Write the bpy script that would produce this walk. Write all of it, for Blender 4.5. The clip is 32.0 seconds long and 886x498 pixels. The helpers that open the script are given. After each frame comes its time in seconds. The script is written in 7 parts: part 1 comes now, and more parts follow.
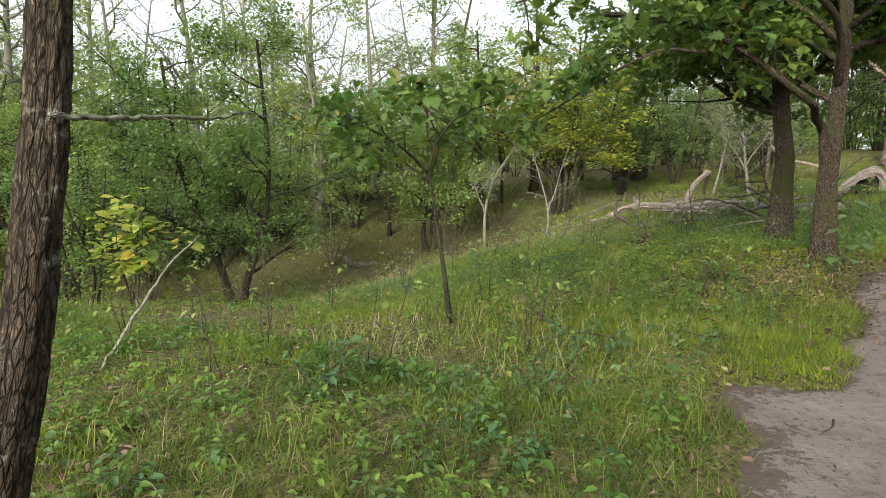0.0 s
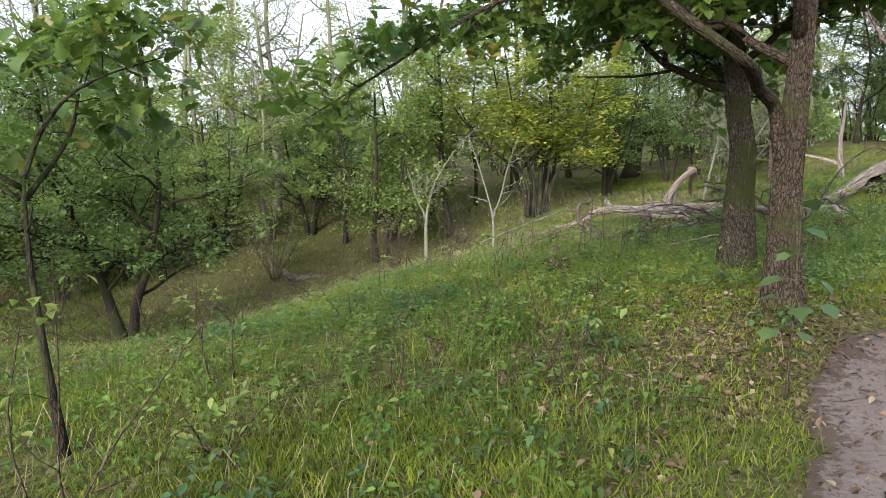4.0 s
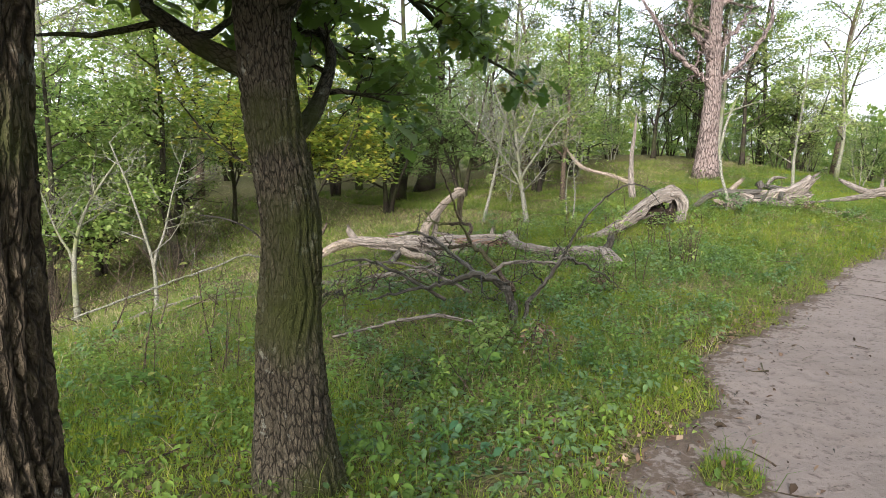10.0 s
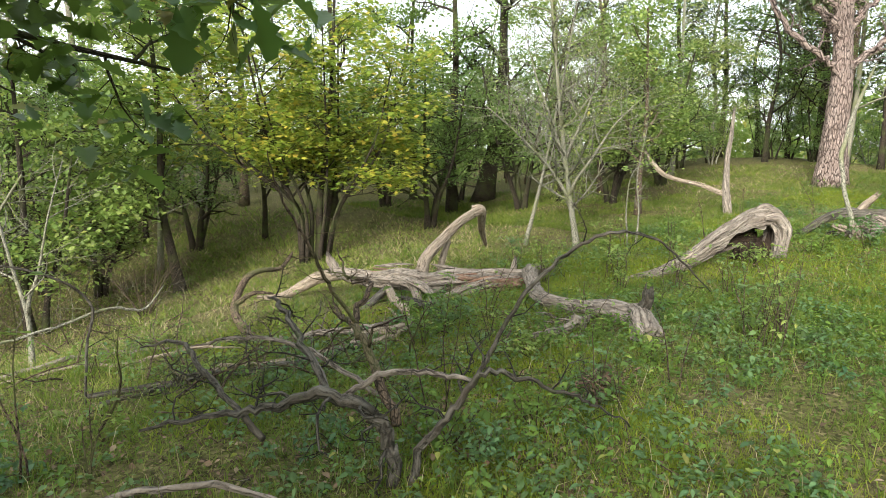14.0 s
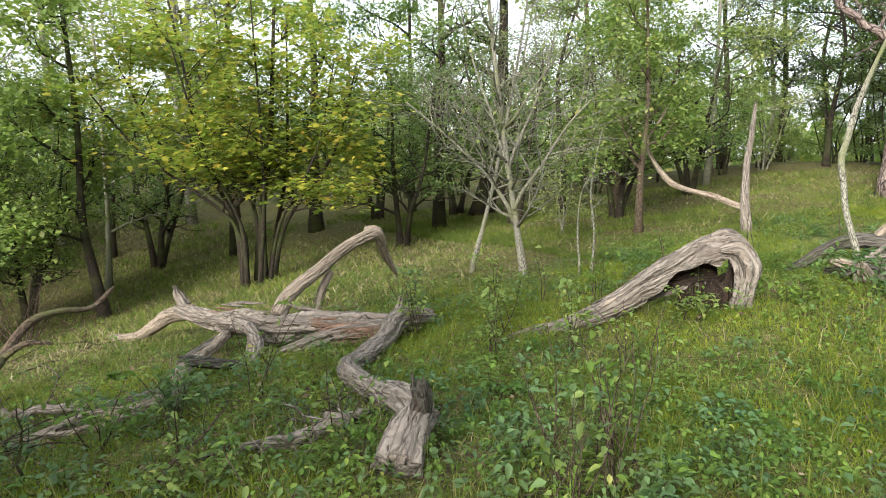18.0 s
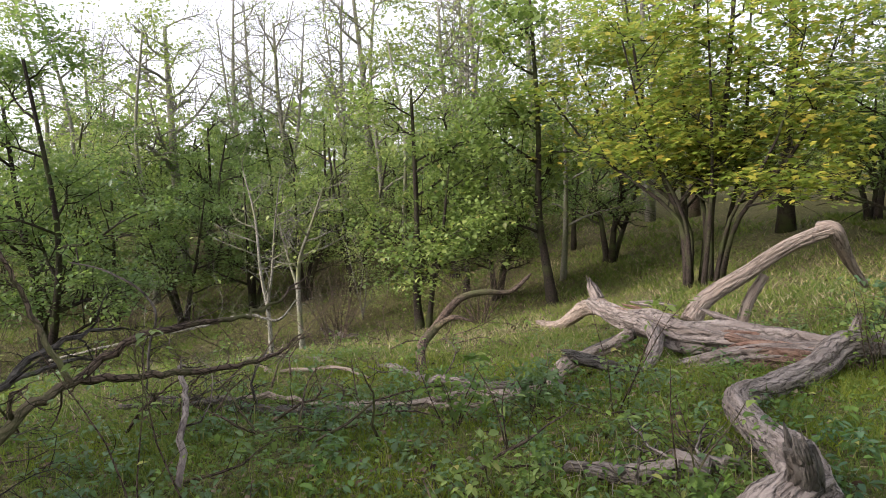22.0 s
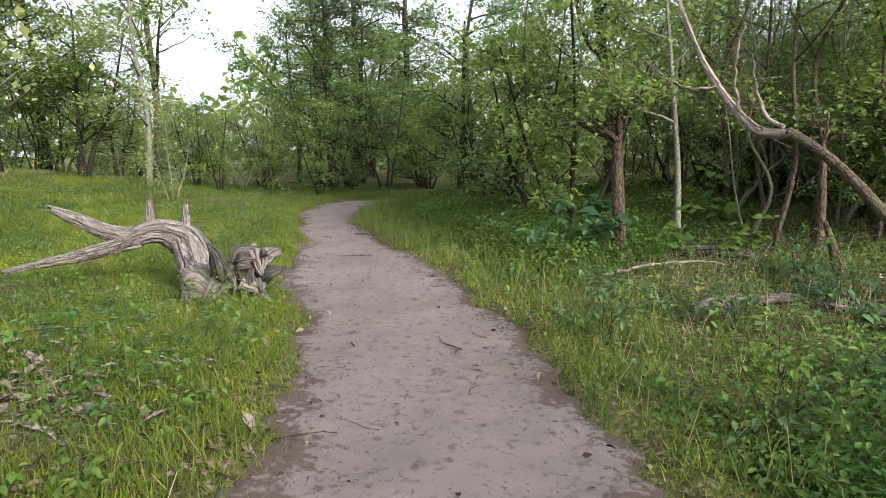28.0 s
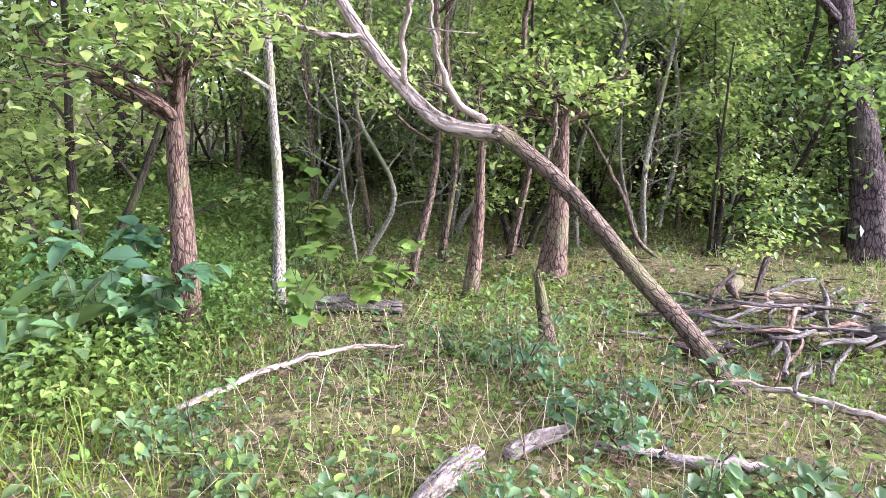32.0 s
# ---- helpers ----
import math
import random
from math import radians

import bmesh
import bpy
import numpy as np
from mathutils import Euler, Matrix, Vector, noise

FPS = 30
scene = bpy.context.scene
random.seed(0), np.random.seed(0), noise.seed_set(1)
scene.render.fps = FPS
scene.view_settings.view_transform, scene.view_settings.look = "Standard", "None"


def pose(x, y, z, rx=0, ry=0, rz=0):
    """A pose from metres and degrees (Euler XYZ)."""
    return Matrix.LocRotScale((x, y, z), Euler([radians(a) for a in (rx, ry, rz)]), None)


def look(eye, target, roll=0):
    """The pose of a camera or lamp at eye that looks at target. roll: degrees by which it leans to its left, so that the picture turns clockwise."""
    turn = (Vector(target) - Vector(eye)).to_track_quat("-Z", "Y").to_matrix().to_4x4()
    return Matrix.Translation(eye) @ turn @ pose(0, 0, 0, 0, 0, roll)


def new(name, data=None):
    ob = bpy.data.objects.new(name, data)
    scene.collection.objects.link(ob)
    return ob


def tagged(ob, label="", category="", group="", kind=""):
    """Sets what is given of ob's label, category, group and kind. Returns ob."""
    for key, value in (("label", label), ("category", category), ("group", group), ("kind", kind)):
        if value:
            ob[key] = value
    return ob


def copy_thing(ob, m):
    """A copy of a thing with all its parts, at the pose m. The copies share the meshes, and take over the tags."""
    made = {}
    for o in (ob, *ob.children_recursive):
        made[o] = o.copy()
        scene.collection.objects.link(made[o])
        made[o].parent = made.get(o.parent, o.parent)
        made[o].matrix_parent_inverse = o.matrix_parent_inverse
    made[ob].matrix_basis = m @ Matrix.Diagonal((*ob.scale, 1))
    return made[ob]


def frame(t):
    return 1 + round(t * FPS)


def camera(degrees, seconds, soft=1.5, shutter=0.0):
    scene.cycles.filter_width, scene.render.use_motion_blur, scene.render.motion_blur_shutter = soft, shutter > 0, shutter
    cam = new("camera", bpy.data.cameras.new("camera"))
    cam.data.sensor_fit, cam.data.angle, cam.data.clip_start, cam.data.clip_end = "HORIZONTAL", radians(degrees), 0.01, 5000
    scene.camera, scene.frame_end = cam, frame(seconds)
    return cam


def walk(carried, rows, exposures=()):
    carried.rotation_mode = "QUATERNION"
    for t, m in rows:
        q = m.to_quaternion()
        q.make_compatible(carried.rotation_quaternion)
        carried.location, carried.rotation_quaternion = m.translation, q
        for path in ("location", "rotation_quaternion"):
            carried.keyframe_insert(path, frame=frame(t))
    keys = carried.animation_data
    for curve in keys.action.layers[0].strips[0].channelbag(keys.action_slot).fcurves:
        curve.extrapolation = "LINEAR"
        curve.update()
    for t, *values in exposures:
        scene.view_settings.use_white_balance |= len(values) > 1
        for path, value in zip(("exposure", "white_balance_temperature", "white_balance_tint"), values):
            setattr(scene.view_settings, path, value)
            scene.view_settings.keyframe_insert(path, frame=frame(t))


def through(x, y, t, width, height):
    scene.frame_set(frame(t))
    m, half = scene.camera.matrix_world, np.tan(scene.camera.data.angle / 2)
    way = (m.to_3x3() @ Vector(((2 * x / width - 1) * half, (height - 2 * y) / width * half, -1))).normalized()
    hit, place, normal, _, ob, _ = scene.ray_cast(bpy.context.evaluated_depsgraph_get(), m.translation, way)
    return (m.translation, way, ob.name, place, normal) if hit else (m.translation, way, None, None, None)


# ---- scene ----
cam = camera(69.5, 32.0, soft=0.7)
# seconds, x, y, z, tilt, roll, heading
PATH = [
    (0.0, -2.349, -2.797, 1.342, 81.24, 0.17, -2.86),
    (0.5, -2.068, -2.570, 1.322, 81.31, 1.14, -3.58),
    (1.0, -1.745, -2.389, 1.321, 81.41, 0.92, -5.07),
    (1.5, -1.476, -2.196, 1.365, 81.14, 0.50, -4.97),
    (2.0, -1.259, -1.890, 1.371, 80.69, 0.34, -4.67),
    (2.5, -1.053, -1.662, 1.346, 81.18, 0.61, -4.17),
    (4.5, -0.000, 0.000, 1.309, 81.05, 0.59, 0.00),
    (5.0, 0.219, 0.323, 1.334, 81.15, 0.21, 0.81),
    (5.5, 0.376, 0.720, 1.394, 81.01, 0.34, 0.57),
    (6.0, 0.490, 0.990, 1.419, 81.37, 0.15, 0.41),
    (6.5, 0.623, 1.244, 1.451, 81.44, 0.22, -0.42),
    (7.0, 0.838, 1.551, 1.445, 81.12, 0.31, -1.00),
    (7.5, 1.101, 1.799, 1.473, 81.10, 0.46, -4.14),
    (8.0, 1.440, 2.001, 1.475, 81.20, 0.00, -9.04),
    (8.5, 1.773, 2.262, 1.482, 80.97, -0.48, -12.23),
    (9.0, 2.109, 2.603, 1.528, 80.94, -0.38, -14.33),
    (9.5, 2.445, 2.877, 1.523, 80.96, -0.66, -15.05),
    (10.0, 2.733, 3.162, 1.531, 81.10, -0.72, -14.77),
    (10.5, 3.041, 3.526, 1.579, 80.93, -0.46, -14.78),
    (11.0, 3.378, 3.838, 1.567, 81.38, -0.48, -14.49),
    (11.5, 3.651, 4.128, 1.602, 81.36, -0.70, -13.96),
    (12.0, 3.940, 4.537, 1.611, 80.99, -0.71, -14.27),
    (12.5, 4.185, 4.842, 1.591, 81.17, -0.92, -13.50),
    (13.0, 4.417, 5.135, 1.594, 81.10, -0.67, -9.79),
    (13.5, 4.673, 5.442, 1.591, 80.75, -0.41, -6.37),
    (14.0, 4.943, 5.713, 1.596, 81.29, -0.20, -5.29),
    (14.5, 5.306, 5.963, 1.589, 81.36, -0.22, -4.62),
    (15.0, 5.660, 6.235, 1.570, 81.42, -0.42, -4.25),
    (15.5, 6.064, 6.545, 1.627, 81.04, -0.26, -3.57),
    (17.5, 7.348, 7.558, 1.583, 81.83, 0.39, -1.73),
    (18.0, 7.612, 7.817, 1.589, 81.93, 0.44, 1.67),
    (18.5, 7.814, 8.180, 1.603, 81.64, 0.47, 5.94),
    (19.0, 8.014, 8.463, 1.571, 81.94, 0.81, 9.45),
    (19.5, 8.116, 8.645, 1.548, 82.14, 1.01, 18.09),
    (20.0, 8.065, 8.737, 1.482, 82.66, 1.30, 26.63),
    (20.5, 7.985, 8.679, 1.431, 82.75, 1.87, 32.97),
    (21.0, 7.918, 8.647, 1.390, 83.04, 2.23, 39.17),
    (21.5, 7.929, 8.676, 1.379, 83.22, 2.50, 42.09),
    (22.0, 7.986, 8.732, 1.400, 83.20, 2.79, 42.87),
    (22.5, 8.073, 8.802, 1.417, 83.00, 2.66, 41.80),
    (23.0, 8.180, 8.887, 1.417, 82.71, 2.45, 35.81),
    (23.5, 8.310, 8.950, 1.443, 82.10, 1.91, 26.47),
    (24.0, 8.454, 9.034, 1.433, 81.51, 1.46, 13.96),
    (24.5, 8.685, 9.060, 1.449, 81.32, 0.72, 1.10),
    (25.0, 9.053, 9.037, 1.488, 81.40, 0.37, -8.43),
    (25.5, 9.447, 9.219, 1.459, 81.22, 0.07, -18.17),
    (26.0, 9.941, 9.518, 1.427, 81.10, -0.44, -28.70),
    (26.5, 10.332, 9.783, 1.385, 81.36, -1.00, -40.91),
    (28.5, 12.555, 10.047, 1.406, 80.03, 1.49, -71.41),
    (29.0, 12.962, 10.088, 1.403, 79.36, 0.93, -76.17),
    (29.5, 13.332, 10.150, 1.445, 79.38, 0.96, -83.66),
    (30.0, 13.778, 10.161, 1.515, 78.86, 0.57, -88.85),
    (30.5, 14.192, 10.242, 1.525, 78.28, -0.46, -95.08),
    (31.0, 14.540, 10.385, 1.529, 78.00, -1.40, -102.66),
    (31.5, 14.953, 10.605, 1.587, 77.59, -2.65, -106.85),
    (32.0, 15.344, 10.889, 1.574, 77.24, -3.30, -109.12),
]
walk(cam, [(t, pose(x, y, z, rx, ry, rz)) for t, x, y, z, rx, ry, rz in PATH],
     exposures=[(0.0, 1.15, 6200, 10), (2.5, 1.15, 6150, 13), (4.5, 1.36, 5700, 20), (6.0, 1.66, 5500, 32), (7.0, 1.73, 5500, 35), (8.0, 1.65, 5700, 26), (9.0, 1.5, 6000, 16), (11.0, 1.5, 5950, 12), (12.0, 1.45, 6200, 9), (14.0, 1.55, 6300, 7), (18.0, 1.46, 6150, 10), (20.0, 1.6, 5700, 33), (21.0, 1.55, 5800, 34), (22.0, 1.35, 6100, 24), (23.0, 1.4, 5800, 32), (24.5, 1.4, 6000, 20), (26.0, 1.15, 5800, 25), (28.5, 1.28, 5850, 12), (29.8, 1.45, 5950, 6), (30.6, 2.7, 5350, 36), (32.0, 2.8, 5400, 36)])

# ---- light: a bright, thinly clouded day ----
world = bpy.data.worlds.new("sky")
scene.world = world
world.use_nodes = True
wn = world.node_tree
sky = wn.nodes.new("ShaderNodeTexSky")
sky.sky_type = "NISHITA"
sky.sun_disc = False
sky.sun_elevation = radians(25)
sky.sun_rotation = radians(206)
sky.air_density, sky.dust_density, sky.ozone_density = 1.0, 4.0, 0.6
wn.nodes["Background"].inputs["Strength"].default_value = 0.12
cloud = wn.nodes.new("ShaderNodeMix")
cloud.data_type = "RGBA"
cloud.inputs[0].default_value = 0.6
cloud.inputs[7].default_value = (7.1, 7.2, 6.9, 1)
wn.links.new(sky.outputs[0], cloud.inputs[6])
wn.links.new(cloud.outputs[2], wn.nodes["Background"].inputs[0])
sun = new("sun", bpy.data.lights.new("sun", "SUN"))
sun.data.energy, sun.data.angle, sun.data.color = 3.2, radians(22), (1.0, 0.95, 0.86)
sun.matrix_world = look((0, 0, 40), (40 * math.sin(radians(26)), 40 * math.cos(radians(26)), 21.3))


# ---- materials ----
def mat(name, rough=0.9, spec=0.2):
    m = bpy.data.materials.new(name)
    m.use_nodes = True
    t = m.node_tree
    b = t.nodes["Principled BSDF"]
    b.inputs["Roughness"].default_value = rough
    b.inputs["Specular IOR Level"].default_value = spec
    return m, t, b


def nd(t, kind, **props):
    n = t.nodes.new(kind)
    for k, v in props.items():
        n.inputs[k.replace("_", " ")].default_value = v
    return n


def ramp(t, src, *stops):
    r = t.nodes.new("ShaderNodeValToRGB")
    e = r.color_ramp.elements
    while len(e) < len(stops):
        e.new(0.5)
    for k, (p, c) in enumerate(stops):
        e[k].position, e[k].color = p, (*c, 1)
    t.links.new(src, r.inputs[0])
    return r.outputs[0]


def mixed(t, fac, a, b, how="MIX"):
    m = t.nodes.new("ShaderNodeMix")
    m.data_type, m.blend_type = "RGBA", how
    for val, i in ((fac, 0), (a, 6), (b, 7)):
        if isinstance(val, (int, float)):
            m.inputs[i].default_value = val
        elif isinstance(val, tuple):
            m.inputs[i].default_value = (*val, 1)
        else:
            t.links.new(val, m.inputs[i])
    return m.outputs[2]


def mapped(t, scale, attr=None):
    """Coordinates in metres: the grain along a stem, or the place in the world."""
    if attr:
        c = t.nodes.new("ShaderNodeAttribute")
        c.attribute_name = attr
        out = c.outputs["Vector"]
    else:
        out = t.nodes.new("ShaderNodeNewGeometry").outputs["Position"]
    m = t.nodes.new("ShaderNodeMapping")
    m.inputs["Scale"].default_value = scale
    t.links.new(out, m.inputs[0])
    return m.outputs[0]


def noise_at(t, vec, scale, detail=4.0, rough=0.6):
    n = nd(t, "ShaderNodeTexNoise", Scale=scale, Detail=detail, Roughness=rough)
    t.links.new(vec, n.inputs["Vector"])
    return n.outputs["Fac"]


def bump(t, b, h, strength, dist):
    n = nd(t, "ShaderNodeBump", Strength=strength, Distance=dist)
    t.links.new(h, n.inputs["Height"])
    t.links.new(n.outputs[0], b.inputs["Normal"])


def bark(name, dark, light, moss=None, moss_amount=0.5, plates=28.0, deep=0.02, lichen=None):
    m, t, b = mat(name, 0.92, 0.15)
    g = mapped(t, (1, 1, 0.42), "grain")
    v = nd(t, "ShaderNodeTexVoronoi", Scale=plates)
    v.feature = "DISTANCE_TO_EDGE"
    warp = mixed(t, 1.2 / plates, g, nd_color(t, g, plates * 0.8), "ADD")
    t.links.new(warp, v.inputs["Vector"])
    v2 = nd(t, "ShaderNodeTexVoronoi", Scale=plates * 2.3)
    v2.feature = "DISTANCE_TO_EDGE"
    t.links.new(mixed(t, 1.0 / plates, g, nd_color(t, g, plates * 2.1), "ADD"), v2.inputs["Vector"])
    crack = mixed(t, 0.5, ramp(t, v.outputs["Distance"], (0.02, (0, 0, 0)), (0.13, (1, 1, 1))), ramp(t, v2.outputs["Distance"], (0.0, (0, 0, 0)), (0.25, (1, 1, 1))), "MULTIPLY")
    n1 = noise_at(t, g, plates * 2.2, 5)
    n2 = noise_at(t, mapped(t, (1, 1, 1)), 2.2, 3)
    col = mixed(t, n1, dark, light)
    col = mixed(t, 0.88, col, crack, "MULTIPLY")
    col = mixed(t, mixed(t, 0.5, noise_at(t, g, plates * 9, 3), (0, 0, 0)), col, mixed(t, 0.6, col, (0, 0, 0)))
    col = mixed(t, ramp(t, noise_at(t, mapped(t, (1, 1, 0.6)), 5.0, 4), (0.35, (0, 0, 0)), (0.7, (0.55, 0.55, 0.55))), col, mixed(t, 0.55, col, dark))
    if lichen:
        k = ramp(t, noise_at(t, mapped(t, (1, 1, 1)), 13, 6, 0.7), (0.60, (0, 0, 0)), (0.66, (0.55, 0.55, 0.55)))
        col = mixed(t, k, col, lichen)
    if moss:
        k = ramp(t, n2, (max(0.0, 0.62 - moss_amount * 0.4), (0, 0, 0)), (min(1.0, 0.8 - moss_amount * 0.3), (1, 1, 1)))
        col = mixed(t, k, col, moss)
    t.links.new(col, b.inputs["Base Color"])
    hgt = mixed(t, 0.35, crack, n1)
    bump(t, b, hgt, 0.9, deep)
    return m


def nd_color(t, vec, scale):
    n = nd(t, "ShaderNodeTexNoise", Scale=scale, Detail=5.0)
    t.links.new(vec, n.inputs["Vector"])
    return n.outputs["Color"]


def dead_wood(name, dark, mid, light, moss=None):
    """Weathered wood: wavering fibre, long cracks, blotches of rot."""
    m, t, b = mat(name, 0.85, 0.2)
    bend = mixed(t, 0.07, mapped(t, (1, 1, 0.17), "grain"), nd_color(t, mapped(t, (1, 1, 0.6), "grain"), 7), "ADD")
    fibre = noise_at(t, bend, 40, 6, 0.75)
    broad = noise_at(t, mapped(t, (1, 1, 0.45), "grain"), 8, 5, 0.65)
    v = nd(t, "ShaderNodeTexVoronoi", Scale=15.0)
    v.feature = "DISTANCE_TO_EDGE"
    t.links.new(mixed(t, 0.10, mapped(t, (1, 1, 0.05), "grain"), nd_color(t, mapped(t, (1, 1, 0.8), "grain"), 9), "ADD"), v.inputs["Vector"])
    crack = ramp(t, v.outputs["Distance"], (0.0, (0, 0, 0)), (0.14, (1, 1, 1)))
    col = mixed(t, ramp(t, fibre, (0.38, (0, 0, 0)), (0.50, (0.7, 0.7, 0.7)), (0.68, (1, 1, 1))), dark, light)
    col = mixed(t, mixed(t, 0.55, noise_at(t, mapped(t, (1, 1, 0.35), "grain"), 120, 4), (0, 0, 0)), col, mixed(t, 0.5, col, dark))
    col = mixed(t, ramp(t, broad, (0.46, (0, 0, 0)), (0.62, (0.85, 0.85, 0.85))), col, mid)
    col = mixed(t, ramp(t, noise_at(t, mapped(t, (1, 1, 1)), 11, 5, 0.7), (0.56, (0, 0, 0)), (0.68, (0.75, 0.75, 0.75))), col, mixed(t, 0.6, col, dark))
    col = mixed(t, 0.3, col, crack, "MULTIPLY")
    if moss:
        k = ramp(t, noise_at(t, mapped(t, (1, 1, 1)), 5, 4), (0.6, (0, 0, 0)), (0.7, (1, 1, 1)))
        col = mixed(t, k, col, moss)
    t.links.new(col, b.inputs["Base Color"])
    bump(t, b, mixed(t, 0.4, mixed(t, 0.3, fibre, broad), crack), 1.0, 0.035)
    return m


def leaf(name, *stops, through=0.32, gloss=0.3, rough=0.48, green=True):
    """Leaves: each takes its own tint, and lets some light through."""
    m, t, b = mat(name, rough, gloss)
    rnd = t.nodes.new("ShaderNodeNewGeometry").outputs["Random Per Island"]
    col = ramp(t, rnd, *stops)
    patch = noise_at(t, mapped(t, (1, 1, 1)), 0.9, 3)
    small = ramp(t, noise_at(t, mapped(t, (1, 1, 1)), 3.7, 3), (0.38, (0, 0, 0)), (0.62, (1, 1, 1)))
    if green:
        col = mixed(t, ramp(t, patch, (0.35, (0, 0, 0)), (0.65, (1, 1, 1))), mixed(t, 0.3, col, (0.012, 0.035, 0.010)), mixed(t, 0.28, col, (0.27, 0.29, 0.04)))
    col = mixed(t, small, mixed(t, 0.34, col, (0.010, 0.015, 0.006)), col)
    t.links.new(col, b.inputs["Base Color"])
    tr = t.nodes.new("ShaderNodeBsdfTranslucent")
    t.links.new(mixed(t, 0.5, col, (0.32, 0.48, 0.08)) if green else col, tr.inputs["Color"])
    mx = t.nodes.new("ShaderNodeMixShader")
    mx.inputs[0].default_value = through
    t.links.new(b.outputs[0], mx.inputs[1])
    t.links.new(tr.outputs[0], mx.inputs[2])
    t.links.new(mx.outputs[0], t.nodes["Material Output"].inputs[0])
    return m


OAK_BARK = bark("oak_bark", (0.04, 0.029, 0.019), (0.25, 0.195, 0.13), (0.06, 0.065, 0.02), 0.2, 38, 0.02, (0.30, 0.29, 0.24))
MOSSY_BARK = bark("mossy_bark", (0.03, 0.025, 0.017), (0.24, 0.20, 0.14), (0.045, 0.05, 0.014), 0.45, 38, 0.02, (0.28, 0.28, 0.23))
PINE_BARK = bark("pine_bark", (0.19, 0.12, 0.10), (0.78, 0.65, 0.59), None, 0, 8.5, 0.09)
DARK_BARK = bark("dark_bark", (0.03, 0.024, 0.018), (0.12, 0.095, 0.07), (0.05, 0.06, 0.02), 0.4, 34, 0.012)
PALE_BARK = bark("pale_bark", (0.21, 0.20, 0.15), (0.54, 0.52, 0.42), (0.14, 0.15, 0.07), 0.35, 45, 0.004)
BROWN_BARK = bark("brown_bark", (0.09, 0.065, 0.045), (0.30, 0.225, 0.16), (0.10, 0.11, 0.04), 0.3, 32, 0.012)
PURPLE_BARK = bark("purple_bark", (0.06, 0.045, 0.042), (0.25, 0.185, 0.17), (0.10, 0.10, 0.07), 0.15, 20, 0.02)
RUST_BARK = bark("rust_bark", (0.10, 0.065, 0.045), (0.34, 0.24, 0.17), (0.14, 0.14, 0.07), 0.2, 24, 0.012)
GREY_WOOD = dead_wood("grey_wood", (0.04, 0.031, 0.025), (0.18, 0.148, 0.122), (0.37, 0.32, 0.27))
# rot coloured near black, to carry the shade inside the hollow log
SHADED_ROT = dead_wood("shaded_rot", (0.007, 0.005, 0.004), (0.028, 0.019, 0.013), (0.065, 0.042, 0.028))
TAN_WOOD = dead_wood("tan_wood", (0.09, 0.065, 0.045), (0.29, 0.23, 0.175), (0.42, 0.35, 0.275))
DARK_WOOD = dead_wood("dark_wood", (0.02, 0.017, 0.013), (0.07, 0.058, 0.045), (0.17, 0.155, 0.13), (0.06, 0.075, 0.025))
RED_WOOD = dead_wood("rotten_wood", (0.045, 0.024, 0.016), (0.19, 0.105, 0.07), (0.34, 0.235, 0.17))

OAK_LEAF = leaf("oak_leaf", (0, (0.018, 0.058, 0.013)), (0.5, (0.042, 0.11, 0.022)), (0.9, (0.09, 0.17, 0.032)), (0.975, (0.25, 0.19, 0.03)), through=0.3)
DARK_LEAF = leaf("dark_leaf", (0, (0.04, 0.095, 0.035)), (0.6, (0.09, 0.18, 0.062)), (1.0, (0.19, 0.28, 0.10)), through=0.42)
MID_LEAF = leaf("mid_leaf", (0, (0.09, 0.16, 0.042)), (0.55, (0.20, 0.30, 0.08)), (0.94, (0.34, 0.41, 0.12)), (1.0, (0.46, 0.38, 0.10)), through=0.42)
LIGHT_LEAF = leaf("light_leaf", (0, (0.16, 0.23, 0.07)), (0.5, (0.31, 0.38, 0.13)), (1.0, (0.48, 0.48, 0.19)), through=0.42)
GOLD_LEAF = leaf("gold_leaf", (0, (0.15, 0.24, 0.035)), (0.45, (0.32, 0.39, 0.055)), (0.8, (0.55, 0.50, 0.07)), (1.0, (0.65, 0.44, 0.07)), through=0.5)
NEEDLE = leaf("needle", (0, (0.015, 0.035, 0.02)), (1, (0.05, 0.08, 0.045)), through=0.1)
BRAMBLE = leaf("bramble_leaf", (0, (0.02, 0.065, 0.03)), (0.6, (0.055, 0.15, 0.07)), (1, (0.11, 0.22, 0.10)), through=0.3)
HERB = leaf("herb_leaf", (0, (0.02, 0.06, 0.010)), (0.6, (0.08, 0.18, 0.032)), (0.95, (0.16, 0.28, 0.05)), (1, (0.33, 0.31, 0.09)), gloss=0.2, rough=0.6)
BROAD = leaf("broad_leaf", (0, (0.018, 0.055, 0.03)), (1, (0.04, 0.11, 0.058)), through=0.25)
GRASS = leaf("grass_blade", (0, (0.028, 0.06, 0.010)), (0.5, (0.10, 0.165, 0.025)), (0.82, (0.18, 0.22, 0.04)), (0.94, (0.27, 0.25, 0.08)), (1, (0.36, 0.30, 0.15)), gloss=0.12, rough=0.65)
STRAW = leaf("dry_grass", (0, (0.20, 0.19, 0.08)), (0.6, (0.34, 0.29, 0.15)), (1, (0.47, 0.42, 0.27)), gloss=0.1, rough=0.7, through=0.2, green=False)
MOSS = leaf("moss", (0, (0.10, 0.15, 0.012)), (0.5, (0.20, 0.25, 0.02)), (1, (0.33, 0.36, 0.04)), gloss=0.05, rough=0.8, through=0.3)
